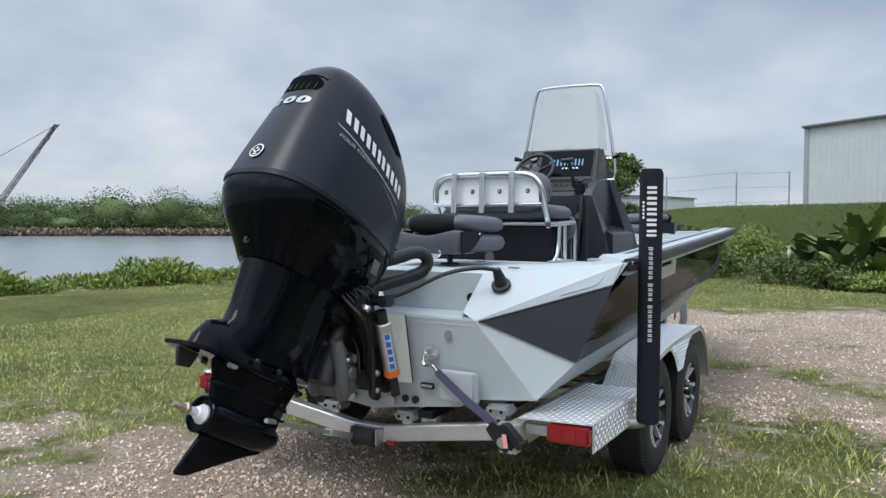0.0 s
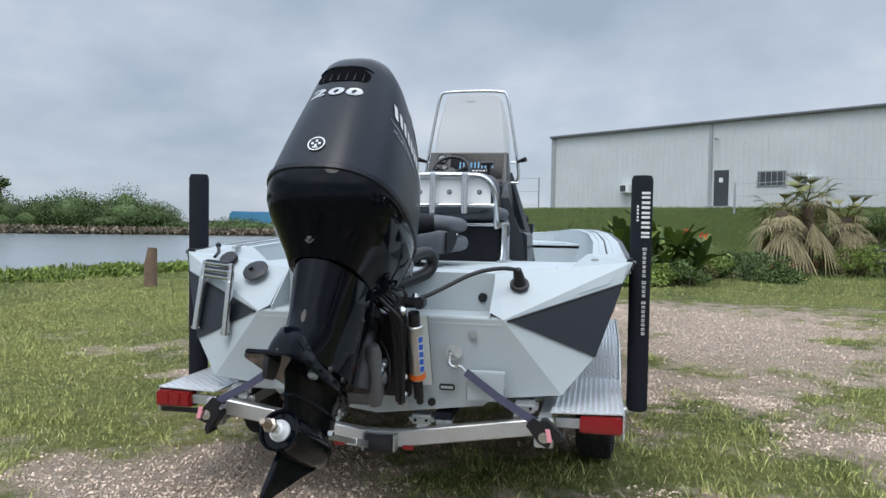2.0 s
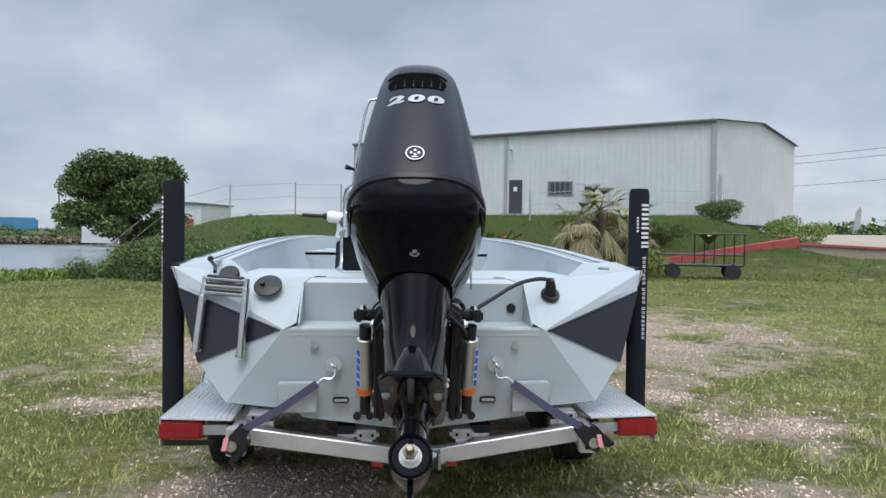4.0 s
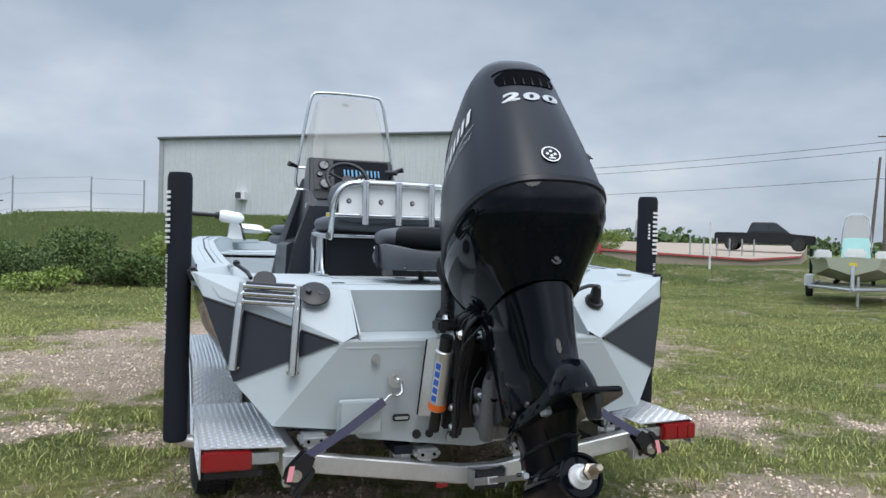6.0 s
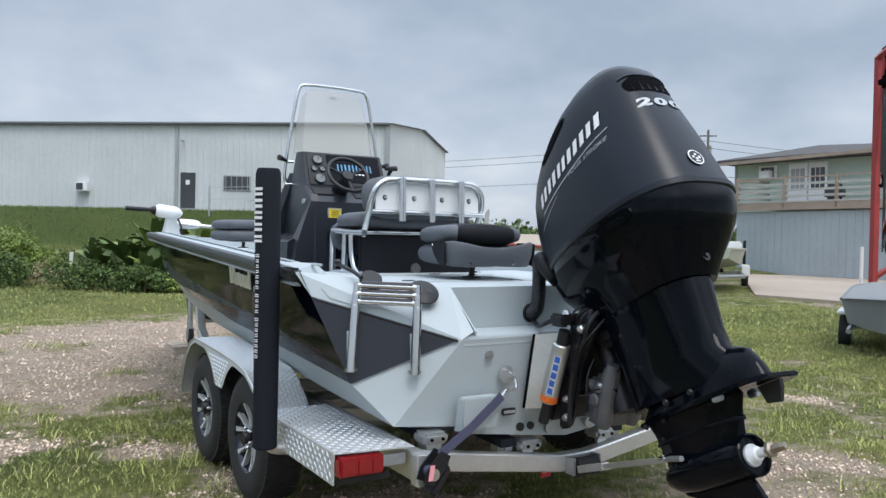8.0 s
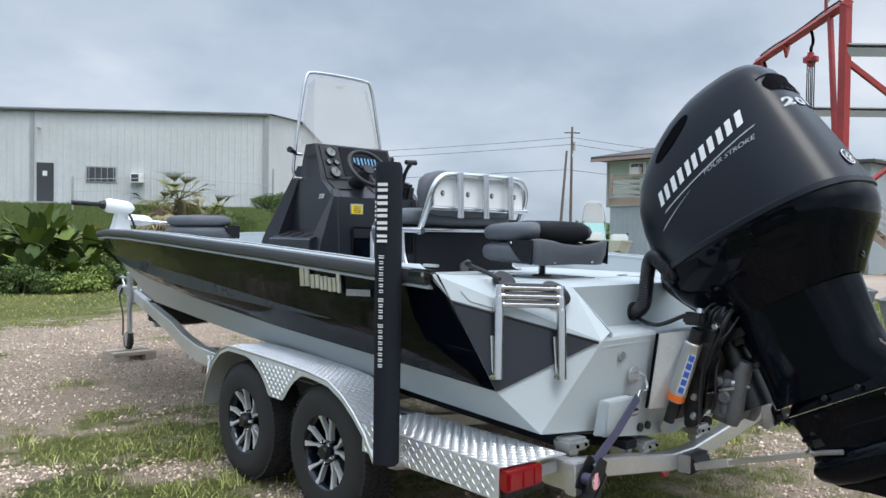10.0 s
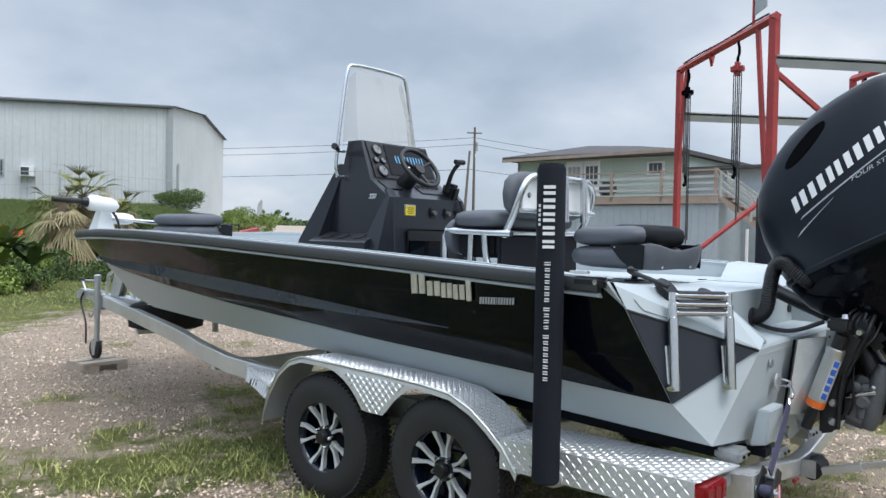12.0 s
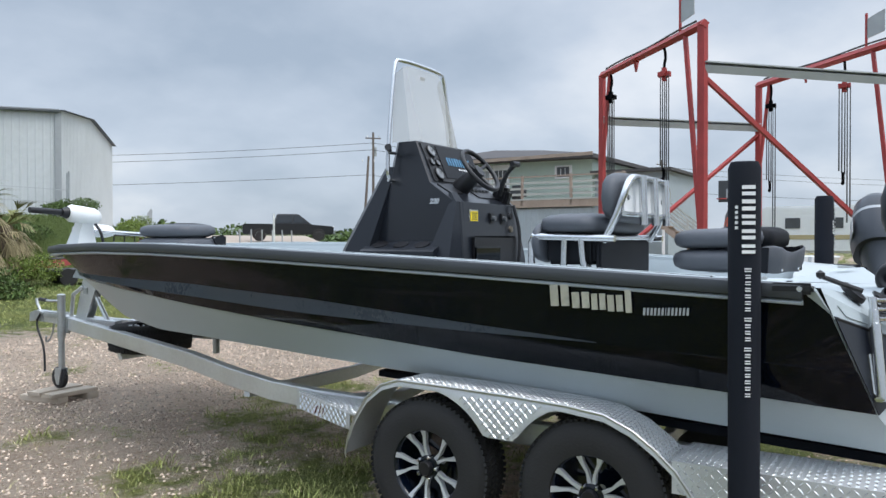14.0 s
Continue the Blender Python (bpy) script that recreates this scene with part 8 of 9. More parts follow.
# white shed beyond, blue barge shed, poles and a crane on the far bank
shed = thing("white_shed", "long white metal shed far beyond the tree", "building")
shed.matrix_basis = pose(-31, 108, 0, 0, 0, -12)
part("shed_wall", box(0, 0, 2.6, 17, 10, 5.4, 0.02), SIDING, shed)
part("shed_roof", prism([(-8.8, 5.3), (8.8, 5.3), (8.8, 5.45), (0, 5.9), (-8.8, 5.45)], "y", -5.3, 5.3), ROOF_TRIM, shed)
part("shed_door", box(6.5, -5.05, 1.6, 2.0, 0.2, 3.4), KERB_RED, shed, "dull red door")
BLUE_SHED = mat("blue_sheet_metal", (0.06, 0.22, 0.38), 0.5, vary=0.3, scale=0.3)
bs = thing("blue_barge", "blue covered barge moored on the far bank", "barge")
part("barge_cover", box(-70.5, 150, 2.0, 10, 5, 3.8, 0.4, Matrix.Rotation(radians(25), 4, "Z")), BLUE_SHED, bs)
part("barge_hull", box(-67, 151, 0.3, 18, 6, 1.2, 0.2, Matrix.Rotation(radians(25), 4, "Z")), DOOR_DARK, bs)
POLE = mat("brown_utility_pole", (0.14, 0.115, 0.10), 0.9, vary=0.3, scale=2, bump=0.3)


def utility_pole(x, y, h, lean=0.0, arm=True):
    ob = thing("utility_pole", "brown wooden utility pole with wires", "utility pole", "utility poles", at=pose(x, y, ground_z(x, y)))
    part("pole", tube([(0, 0, -0.5), (lean, 0, h)], [0.17, 0.11], 10), POLE, ob)
    if arm:
        part("crossarm", box(lean, 0, h - 0.6, 1.6, 0.10, 0.12, 0.01, Matrix.Rotation(radians(-40), 4, "Z")), POLE, ob)
        part("transformer", tube([(lean + 0.35, 0.1, h - 2.4), (lean + 0.35, 0.1, h - 1.5)], 0.22, 12), GREY_BOX, ob)
    for s in (-0.6, 0.6):
        part("insulator", tube([(lean + s * 0.77, -s * 0.64, h - 0.55), (lean + s * 0.77, -s * 0.64, h - 0.3)], 0.05, 6), WHITE, ob)
    return ob


for x, y, h, l, arm in ((59.5, 48.6, 12.0, 0.0, True), (57.2, 48.2, 9.4, 1.0, False), (-52, 140, 11, 0, False), (-58, 142, 11.5, 0, False), (-78, 138, 10.5, 0, False), (98, 30, 11.5, 0, True), (24, 96, 10.0, 0, False)):
    utility_pole(x, y, h, l, arm)
WIRE = mat("black_wire", (0.03, 0.03, 0.03), 0.6)


def wire(a, b, sag, r=0.022):
    pts = [Vector(a).lerp(Vector(b), t) - Vector((0, 0, sag * 4 * t * (1 - t))) for t in (k / 16 for k in range(17))]
    solid("overhead_wire", tube(pts, r, 5), WIRE, "thin black overhead wire between poles", "wire", "overhead wires")


for z in (11.6, 10.9):
    wire((59.5, 48.6, z), (98, 30, z - 0.4), 1.0)
    wire((59.5, 48.6, z), (12, 118, z - 0.5), 1.4)
    wire((98, 30, z - 0.4), (170, -60, z), 2.0)
wire((58.2, 48.2, 8.2), (12, 118, 7.0), 0.8)
wire((58.2, 48.2, 8.2), (98, 30, 8.0), 0.8)
wire((98, 30, 8.0), (170, -60, 8.0), 1.5)
crane = thing("crane", "distant lattice crane boom beyond the treeline", "crane")
cb, ct = Vector((-152, 84, 1.0)), Vector((-142, 93, 21.0))
for dx, dy in ((-0.5, -0.5), (0.5, -0.5), (0.5, 0.5), (-0.5, 0.5)):
    part("boom_chord", tube([cb + Vector((dx, dy, 0)), ct + Vector((dx * 0.5, dy * 0.5, 0))], 0.10, 4), DOOR_DARK, crane)
for k in range(14):
    a, b = cb.lerp(ct, k / 14), cb.lerp(ct, (k + 1) / 14)
    sgn = 1 if k % 2 else -1
    part("boom_lace", tube([a + Vector((-0.5 * sgn, 0.4, 0)), b + Vector((0.5 * sgn, 0.4, 0))], 0.07, 4), DOOR_DARK, crane)
part("crane_mast", tube([(-152, 84, 1), (-158, 78, 7)], 0.25, 5), DOOR_DARK, crane)
part("crane_stay", tube([(-158, 78, 7), ct], 0.05, 4), DOOR_DARK, crane)

# ---------------------------------------------------------------- concrete pad with a red kerb, and the pickup on it
CONCRETE = mat("tan_concrete", (0.36, 0.295, 0.235), 0.9, vary=0.2, scale=0.3, fine=8, bump=0.1)
pad = [(18, 31.0, 1.45), (29.2, 31.2, 1.02), (37, 35.5, 1.22), (64, 62, 2.1), (42, 82, 2.2), (26, 52, 1.75), (21, 38, 1.35)]
bm = bmesh.new()
ring_faces(bm, [pad, [(x, y, z - 1.6) for x, y, z in pad]])
tagged(new("pavement", link_mesh("pavement", bm, CONCRETE)), "raised tan concrete parking pad", kind="structure")


def kerb(points, w, h, material, deep=0.5):
    for a, b in zip(points, points[1:]):
        d = Vector(b) - Vector(a)
        side = Vector((d.y, -d.x, 0)).normalized() * w
        bm = loft([[Vector(p) + side * s + Vector((0, 0, k)) for s, k in ((-1, -deep), (1, -deep), (0.85, h), (-0.85, h))] for p in (a, b)])
        tagged(new("kerb", link_mesh("kerb", bm, material)), "red painted concrete kerb", kind="structure")


kerb([(x, y, ground_z(x, y) + 0.10) for x, y in ((6.6, 29.6), (8.3, 29.3), (10.6, 29.1), (13.0, 29.0), (15.2, 29.2), (17.6, 30.0))] + [(19.5, 31.2, 1.5), (22, 37, 1.6)], 0.20, 0.16, KERB_RED)
kerb(pad[:3], 0.10, 0.03, KERB_RED, 0.07)
TRUCK = mat("dark_truck_paint", (0.010, 0.011, 0.013), 0.25, vary=0.2, spec=0.5)
GLASS_DARK = mat("tinted_glass", (0.02, 0.025, 0.03), 0.06, vary=0.1, bump=0.0)
truck = thing("pickup_truck", "black crew-cab pickup parked on the concrete pad", "pickup truck", at=pose(40.5, 42.5, 1.52, 0, 0, -47) @ Matrix.Diagonal((1.12, 1.12, 1.12, 1)))


def car_body(rows, w):
    """Rings across the width from a side outline: each row x, then low and high."""
    return prism(rows, "y", -w / 2, w / 2, 0.06)


part("body", car_body([(-3.05, 0.45), (3.0, 0.42), (3.08, 0.7), (3.05, 1.0), (1.6, 1.12), (1.4, 1.16), (-3.05, 1.16), (-3.1, 0.8)], 2.05), TRUCK, truck)
part("cab", loft([[(x, y * 0.98, 1.14) for x, y in ((1.55, -0.95), (1.55, 0.95), (-1.05, 0.95), (-1.05, -0.95))], [(x, y * 0.82, 1.80) for x, y in ((0.72, -0.95), (0.72, 0.95), (-0.80, 0.95), (-0.80, -0.95))], [(x, y * 0.74, 1.86) for x, y in ((0.55, -0.95), (0.55, 0.95), (-0.70, 0.95), (-0.70, -0.95))]]), TRUCK, truck, angle=25)
for y in (-1, 1):
    for x0, x1, x2, x3 in ((1.25, 0.35, 0.35, 0.66), (0.22, -0.85, -0.68, 0.22)):
        part("side_window", slab([(x0, y * 0.93, 1.24), (x1, y * 0.93, 1.24), (x2, y * 0.835, 1.72), (x3, y * 0.835, 1.72)], 0.02), GLASS_DARK, truck)
# solid bed: its inner shade is a flat black sheet on top
part("bed_opening", box(-2.1, 0, 1.16, 1.75, 1.6, 0.03), MATT_AND_SHADE, truck)
for x in (-2.0, 2.05):
    for y in (-0.98, 0.98):
        w = part("wheel", lathe([(0.22, -0.13), (0.40, -0.12), (0.42, -0.05), (0.42, 0.05), (0.40, 0.12), (0.22, 0.13)], (x, y * 0.98, 0.42), "y", 22), RUBBER, truck)
        part("rim", lathe([(0.23, -0.125), (0.23, 0.125)], (x, y * 0.985, 0.42), "y", 16), GREY_BOX, w)
part("front_lamp", box(3.04, -0.75, 0.92, 0.08, 0.4, 0.18, 0.02), WHITE, truck)
part("tail_lamp", box(-3.07, 0.95, 0.98, 0.06, 0.12, 0.3, 0.02), RED_LENS, truck)
part("bumper", box(3.1, 0, 0.58, 0.14, 1.9, 0.22, 0.04), GREY_BOX, truck)

flag = thing("feather_flag", "pale feather flag on a leaning pole", "flag", at=pose(42, 62, 1.5))
part("flag_pole", tube([(0, 0, 0), (0.3, 0, 2.6), (0.7, 0, 3.1)], 0.03, 5), GREY_BOX, flag)
part("flag_cloth", slab([(0.1, 0, 0.9), (0.75, 0, 1.2), (0.85, 0, 2.9), (0.65, 0, 3.05), (0.3, 0, 2.5)], 0.02), GREY_BOX, flag)

# ---------------------------------------------------------------- the raised house with a deck
MINT = mat("mint_board_siding", (0.47, 0.57, 0.50), 0.6, vary=0.08, scale=1, fine=6, bump=0.05)
BLUE_GREY = mat("blue_grey_sheet_siding", (0.34, 0.385, 0.41), 0.55, vary=0.12, scale=0.6, fine=5, bump=0.05)
SHINGLE = mat("dark_roof_shingle", (0.075, 0.07, 0.07), 0.9, vary=0.3, scale=2, fine=20, bump=0.4)
DECK_WOOD = mat("weathered_deck_boards", (0.32, 0.25, 0.20), 0.85, vary=0.25, scale=2, fine=15, bump=0.2)
RAIL_WOOD = mat("faded_rail_timber", (0.40, 0.40, 0.37), 0.8, vary=0.15, scale=3, fine=20, bump=0.1)
house = thing("house", "two-storey mint and grey house with a timber deck on posts", "house")
HX, Y0, Y1 = 32.6, 14.4, 24.3        # the upper wall's face and its ends
DX, D0, D1 = 30.0, 11.8, 22.3        # the deck's edge and its ends
lw = part("lower_wall", box(DX + 4.6, (D0 + D1) / 2, 1.55, 9.0, D1 - D0, 3.1), BLUE_GREY, house, "blue-grey sheet-clad lower storey")
for k in range(29):
    part("siding_rib", box(DX + 0.085, D0 + 0.2 + k * 0.355, 1.6, 0.03, 0.05, 2.9), BLUE_GREY, lw)
part("back_wall", box(HX + 3.4, (D1 + Y1) / 2, 1.6, 6.4, Y1 - D1, 3.2), MINT, house)
part("upper_wall", box(HX + 3.6, (Y0 + Y1) / 2, 4.45, 7.2, Y1 - Y0, 2.6), MINT, house, "mint green upper storey")
for k in range(12):
    part("clapboard", box(HX - 0.015, (Y0 + Y1) / 2, 3.55 + 0.19 * k, 0.03, Y1 - Y0 + 0.02, 0.16, 0, Matrix.Rotation(-0.06, 4, "Y")), MINT, house)
part("corner_board", box(HX - 0.03, Y1 + 0.01, 4.45, 0.08, 0.14, 2.6), RAIL_WOOD, house)
bm = bmesh.new()
ring_faces(bm, [[(HX - 1.0, Y0 - 0.4, 5.64), (HX - 1.0, Y1 + 0.5, 5.74), (HX + 8.2, Y1 + 0.5, 5.74), (HX + 8.2, Y0 - 0.4, 5.64)], [(HX - 1.0, Y0 - 0.4, 5.84), (HX - 1.0, Y1 + 0.5, 5.94), (HX + 8.2, Y1 + 0.5, 5.94), (HX + 8.2, Y0 - 0.4, 5.84)], [(HX + 3.2, Y0 + 4.2, 6.66), (HX + 3.2, Y1 - 2.6, 6.84), (HX + 4.0, Y1 - 2.6, 6.84), (HX + 4.0, Y0 + 4.2, 6.66)]])
part("roof", bm, SHINGLE, house, "dark hipped shingle roof")
part("eave_board", box(HX - 1.015, (Y0 + Y1) / 2 + 0.05, 5.78, 0.03, Y1 - Y0 + 0.9, 0.17, 0, Matrix.Rotation(-0.0093, 4, "X")), DECK_WOOD, house)
part("deck", box((DX + HX) / 2, (D0 + D1) / 2, 3.52, HX - DX, D1 - D0, 0.10), DECK_WOOD, house, "timber deck")
part("deck_fascia", box(DX - 0.03, (D0 + D1) / 2, 3.34, 0.06, D1 - D0 + 0.06, 0.38), DECK_WOOD, house, "brown fascia board")
part("deck_joist_end", box(DX - 0.05, (D0 + D1) / 2, 3.54, 0.06, D1 - D0 + 0.1, 0.07), RAIL_WOOD, house)
for k in range(5):
    yk = D0 + 0.1 + k * (D1 - D0 - 0.2) / 4
    part("rail_post", box(DX, yk, 3.98, 0.12, 0.12, 1.50), DECK_WOOD, house)
for z, h in ((3.80, 0.11), (4.08, 0.11), (4.36, 0.11), (4.66, 0.07)):
    part("deck_rail", box(DX, (D0 + D1) / 2, z, 0.05, D1 - D0, h), RAIL_WOOD if z < 4.6 else DECK_WOOD, house)
    part("deck_rail", box((DX + HX) / 2, D1 - 0.05, z, HX - DX, 0.05, h), RAIL_WOOD if z < 4.6 else DECK_WOOD, house)
for y, w, z0, z1, kind in ((22.35, 1.05, 4.88, 5.58, "window"), (20.63, 1.02, 3.55, 5.60, "door"), (19.56, 0.98, 3.55, 5.60, "door"), (15.95, 0.95, 4.72, 5.40, "window")):
    fr = part(kind, box(HX - 0.07, y, (z0 + z1) / 2, 0.08, w, z1 - z0, 0.01), WHITE, house, "white framed " + kind)
    part("pane", box(HX - 0.115, y, (z0 + z1) / 2 + (0.22 if kind == "door" else 0), 0.02, w * 0.72, (z1 - z0) * (0.5 if kind == "door" else 0.75)), WINDOW_DARK if y < 20 or kind == "window" else GREY_BOX, fr)
    for dy in (-0.12, 0.12):
        part("glazing_bar", box(HX - 0.13, y + dy, (z0 + z1) / 2 + (0.22 if kind == "door" else 0), 0.02, 0.03, (z1 - z0) * 0.5), WHITE, fr)
part("window_unit", box(HX - 0.22, 22.35, 5.10, 0.36, 0.62, 0.40, 0.03), WHITE, house, "white window air conditioner")
part("grill", box(31.4, 18.0, 4.0, 0.5, 0.9, 0.75, 0.15), DOOR_DARK, house, "dark covered grill on the deck")
annex = part("annex", box(HX + 3.9, 12.55, 2.45, 7.0, 3.7, 4.9), BLUE_GREY, house, "grey lean-to annex")
part("annex_roof", box(HX + 3.7, 12.45, 4.97, 7.6, 4.1, 0.14), SHINGLE, annex)
# stair from the deck
for k in range(16):
    part("stair_tread", box(DX + 0.55, D0 - 0.2 - 0.27 * k, 3.45 - 0.215 * k, 0.95, 0.28, 0.045), DECK_WOOD, house)
for x in (DX + 0.05, DX + 1.05):
    part("stair_stringer", loft([[(x + a, y, z + b) for a, b in ((-0.03, -0.14), (0.03, -0.14), (0.03, 0.14), (-0.03, 0.14))] for y, z in ((D0, 3.45), (D0 - 4.4, 0.05))]), DECK_WOOD, house)
    for h in (0.45, 0.75, 1.1):
        part("stair_rail", loft([[(x + a, y, z + b) for a, b in ((-0.025, -0.05), (0.025, -0.05), (0.025, 0.05), (-0.025, 0.05))] for y, z in ((D0, 3.5 + h), (D0 - 4.4, 0.1 + h))]), RAIL_WOOD, house)
    for k in range(4):
        part("stair_post", box(x, D0 - 0.1 - 1.35 * k, 3.42 - 1.04 * k + 0.55, 0.09, 0.09, 1.2), RAIL_WOOD, house)
bm = bmesh.new()
ap = [(16.9, 11.4, 0.07), (30.08, 22.0, 0.12), (30.08, 8, 0.12), (29, 2, 0.1), (18, -2, 0.07)]
ring_faces(bm, [ap, [(x, y, -0.3) for x, y, z in ap]])
tagged(new("pavement", link_mesh("pavement", bm, CONCRETE)), "pale concrete apron before the house", kind="structure")

# ---------------------------------------------------------------- red hoist gantry
RED_STEEL = mat("faded_red_steel", (0.34, 0.04, 0.038), 0.55, vary=0.3, scale=3, fine=25, bump=0.1)
GREY_STEEL = mat("grey_i_beam", (0.36, 0.38, 0.39), 0.5, vary=0.15, scale=3, bump=0.05)
gantry = thing("boat_hoist", "tall red steel boat hoist with chain falls", "gantry hoist")
P1, P2, Q1, Q2 = Vector((17.3, 8.2, 0)), Vector((13.3, 4.35, 0)), Vector((21.3, 4.55, 0)), Vector((17.3, 0.7, 0))
TOP = 6.40


def steel(a, b, w, name, material=RED_STEEL):
    d = (Vector(b) - Vector(a)).normalized()
    s = d.cross(Vector((0.3, 0.9, 0.31))).normalized()
    u = d.cross(s)
    rings = [[Vector(p) + s * x * w / 2 + u * y * w / 2 for x, y in ((1, 1), (-1, 1), (-1, -1), (1, -1))] for p in (a, b)]
    return part(name, loft(rings), material, gantry)


Z = Vector((0, 0, 1))
for a, b in ((P1, P2), (Q1, Q2)):
    steel(a, a + Z * TOP, 0.15, "post")
    steel(b, b + Z * (TOP + 0.05), 0.17, "post")
    steel(a - (b - a) * 0.01 + Z * TOP, b + (b - a) * 0.02 + Z * TOP, 0.15, "top_beam")
    d = b - a
    steel(a + d * 0.86 + Z * TOP, b + Z * 1.2, 0.09, "brace")
    steel(a + d * 0.10 + Z * TOP, a + Z * 3.5, 0.08, "brace")
    pts = [a + d * (0.05 + 0.9 * t) + Z * (TOP + 0.14 + 0.02 * math.sin(t * 9)) for t in (k / 8 for k in range(9))]
    part("top_cable", tube(pts, 0.025, 5), WIRE, gantry)
    for f, z0, blk in ((0.11, 0.35, MATT_AND_SHADE), (0.68, 0.45, RED_STEEL)):
        o = a + d * f + Z * TOP
        hk = part("chain_hoist", box(o.x, o.y, o.z - 0.75, 0.34, 0.30, 0.32, 0.10), blk, gantry, "chain hoist block")
        part("hoist_hook", tube([o - Z * 0.1, o - Z * 0.22 + Vector((0.10, 0, 0)), o - Z * 0.38 + Vector((0.10, 0, 0)), o - Z * 0.48, o - Z * 0.6], 0.035, 7, smooth=2), MATT_AND_SHADE, hk)
        for k, (dx, ln) in enumerate(((-0.20, 2.2), (-0.09, 2.25), (0.02, 2.3), (0.11, 4.2 if f < 0.5 else 3.6), (0.22, 4.1 if f < 0.5 else 3.4))):
            side = d.normalized() * dx
            part("chain", tube([o + side - Z * 0.8, o + side - Z * (0.8 + ln)], [0.020 if k2 % 2 else 0.013 for k2 in range(2)], 5), WIRE, hk)
        b0 = o - d.normalized() * 0.05 - Z * 3.05
        part("load_hook", tube([b0, b0 - Z * 0.18 + Vector((0.08, 0, 0)), b0 - Z * 0.32, b0 - Z * 0.28 - Vector((0.09, 0, 0))], 0.04, 7, smooth=2), MATT_AND_SHADE, hk)
    o = a + d * 0.40 + Z * (TOP - 0.2)
    part("beam_lug", prism([(-0.16, 0.14), (0.16, 0.14), (0.0, -0.16)], "y", -0.03, 0.03), RED_STEEL, gantry).matrix_basis = Matrix.Translation(o)
    steel(a + d * 0.82 + Z * (TOP + 0.1), a + d * 0.82 + Z * (TOP + 0.95), 0.05, "sign_post")
    part("sign_board", slab([a + d * 0.82 + Z * (TOP + 0.30), a + d * 0.93 + Z * (TOP + 0.35), a + d * 0.93 + Z * (TOP + 0.90), a + d * 0.82 + Z * (TOP + 0.80)], 0.02), GREY_STEEL, gantry)
for a, b, z in ((P2, Q2, 5.42), (P1, Q1, 5.05)):
    steel(a + Z * z, b + Z * z, 0.18, "tie_beam", GREY_STEEL)
    part("beam_flange", loft([[p + Z * h + (b - a).cross(Z).normalized() * s for s, h in ((-0.14, 0.11), (0.14, 0.11), (0.14, 0.14), (-0.14, 0.14))] for p in (a + Z * z, b + Z * z)]), GREY_STEEL, gantry)
steel(P2 + Z * 5.25, Q2 + Z * 1.2, 0.10, "diagonal")
steel(Q1 + Z * 4.85, P1 + Z * 0.7, 0.10, "diagonal")

# ---------------------------------------------------------------- other boats in the yard


def small_motor(m, paint, band, label):
    ob = thing("outboard_motor", label, "outboard motor", "yard outboards", at=m)
    part("cowl", loft([egg(0.0, -0.30, 0.32, 0.22, 2.6, 0.05), egg(0.12, -0.33, 0.34, 0.24, 2.6, 0.05), egg(0.35, -0.31, 0.30, 0.23, 2.6, 0.05), egg(0.50, -0.27, 0.22, 0.20, 2.5, 0.05), egg(0.57, -0.20, 0.12, 0.13, 2.4, 0.05)]), paint, ob, angle=50)
    part("cowl_stripe", loft([egg(0.33, -0.313, 0.304, 0.233, 2.6, 0.05), egg(0.36, -0.311, 0.301, 0.231, 2.6, 0.05)], True, False), band, ob)
    part("cowl_flash", slab([(-0.243, -0.22, 0.10), (-0.243, 0.10, 0.14), (-0.235, 0.02, 0.26), (-0.236, -0.16, 0.30)], 0.004), band, ob)
    part("leg", loft([egg(0.0, -0.24, 0.24, 0.17, 2.4), egg(-0.25, -0.16, 0.16, 0.11, 2.4), egg(-0.7, -0.16, 0.14, 0.09, 2.4), egg(-1.1, -0.14, 0.12, 0.05, 2.2)]), paint, ob, angle=50)
    part("plate", box(0, -0.05, -0.85, 0.22, 0.45, 0.02, 0.005), BLACK_PLASTIC, ob)
    return ob


small_motor(pose(7.6, 2.35, 1.55, -38, 0, -62), mat("charcoal_motor_paint", (0.03, 0.032, 0.038), 0.4), FLOWER, "charcoal outboard with a red stripe, tilted up")
small_motor(pose(6.4, 0.55, 1.40, -30, 0, -80) @ Matrix.Diagonal((1.25, 1.25, 1.25, 1)), mat("grey_motor_paint", (0.035, 0.041, 0.052), 0.3), SILVER_MARK, "grey outboard tilted up on a yard boat")
BOAT_WHITE = mat("white_gelcoat", (0.70, 0.71, 0.70), 0.3, vary=0.06)
AQUA = mat("aqua_gelcoat", (0.36, 0.62, 0.58), 0.3, vary=0.06)


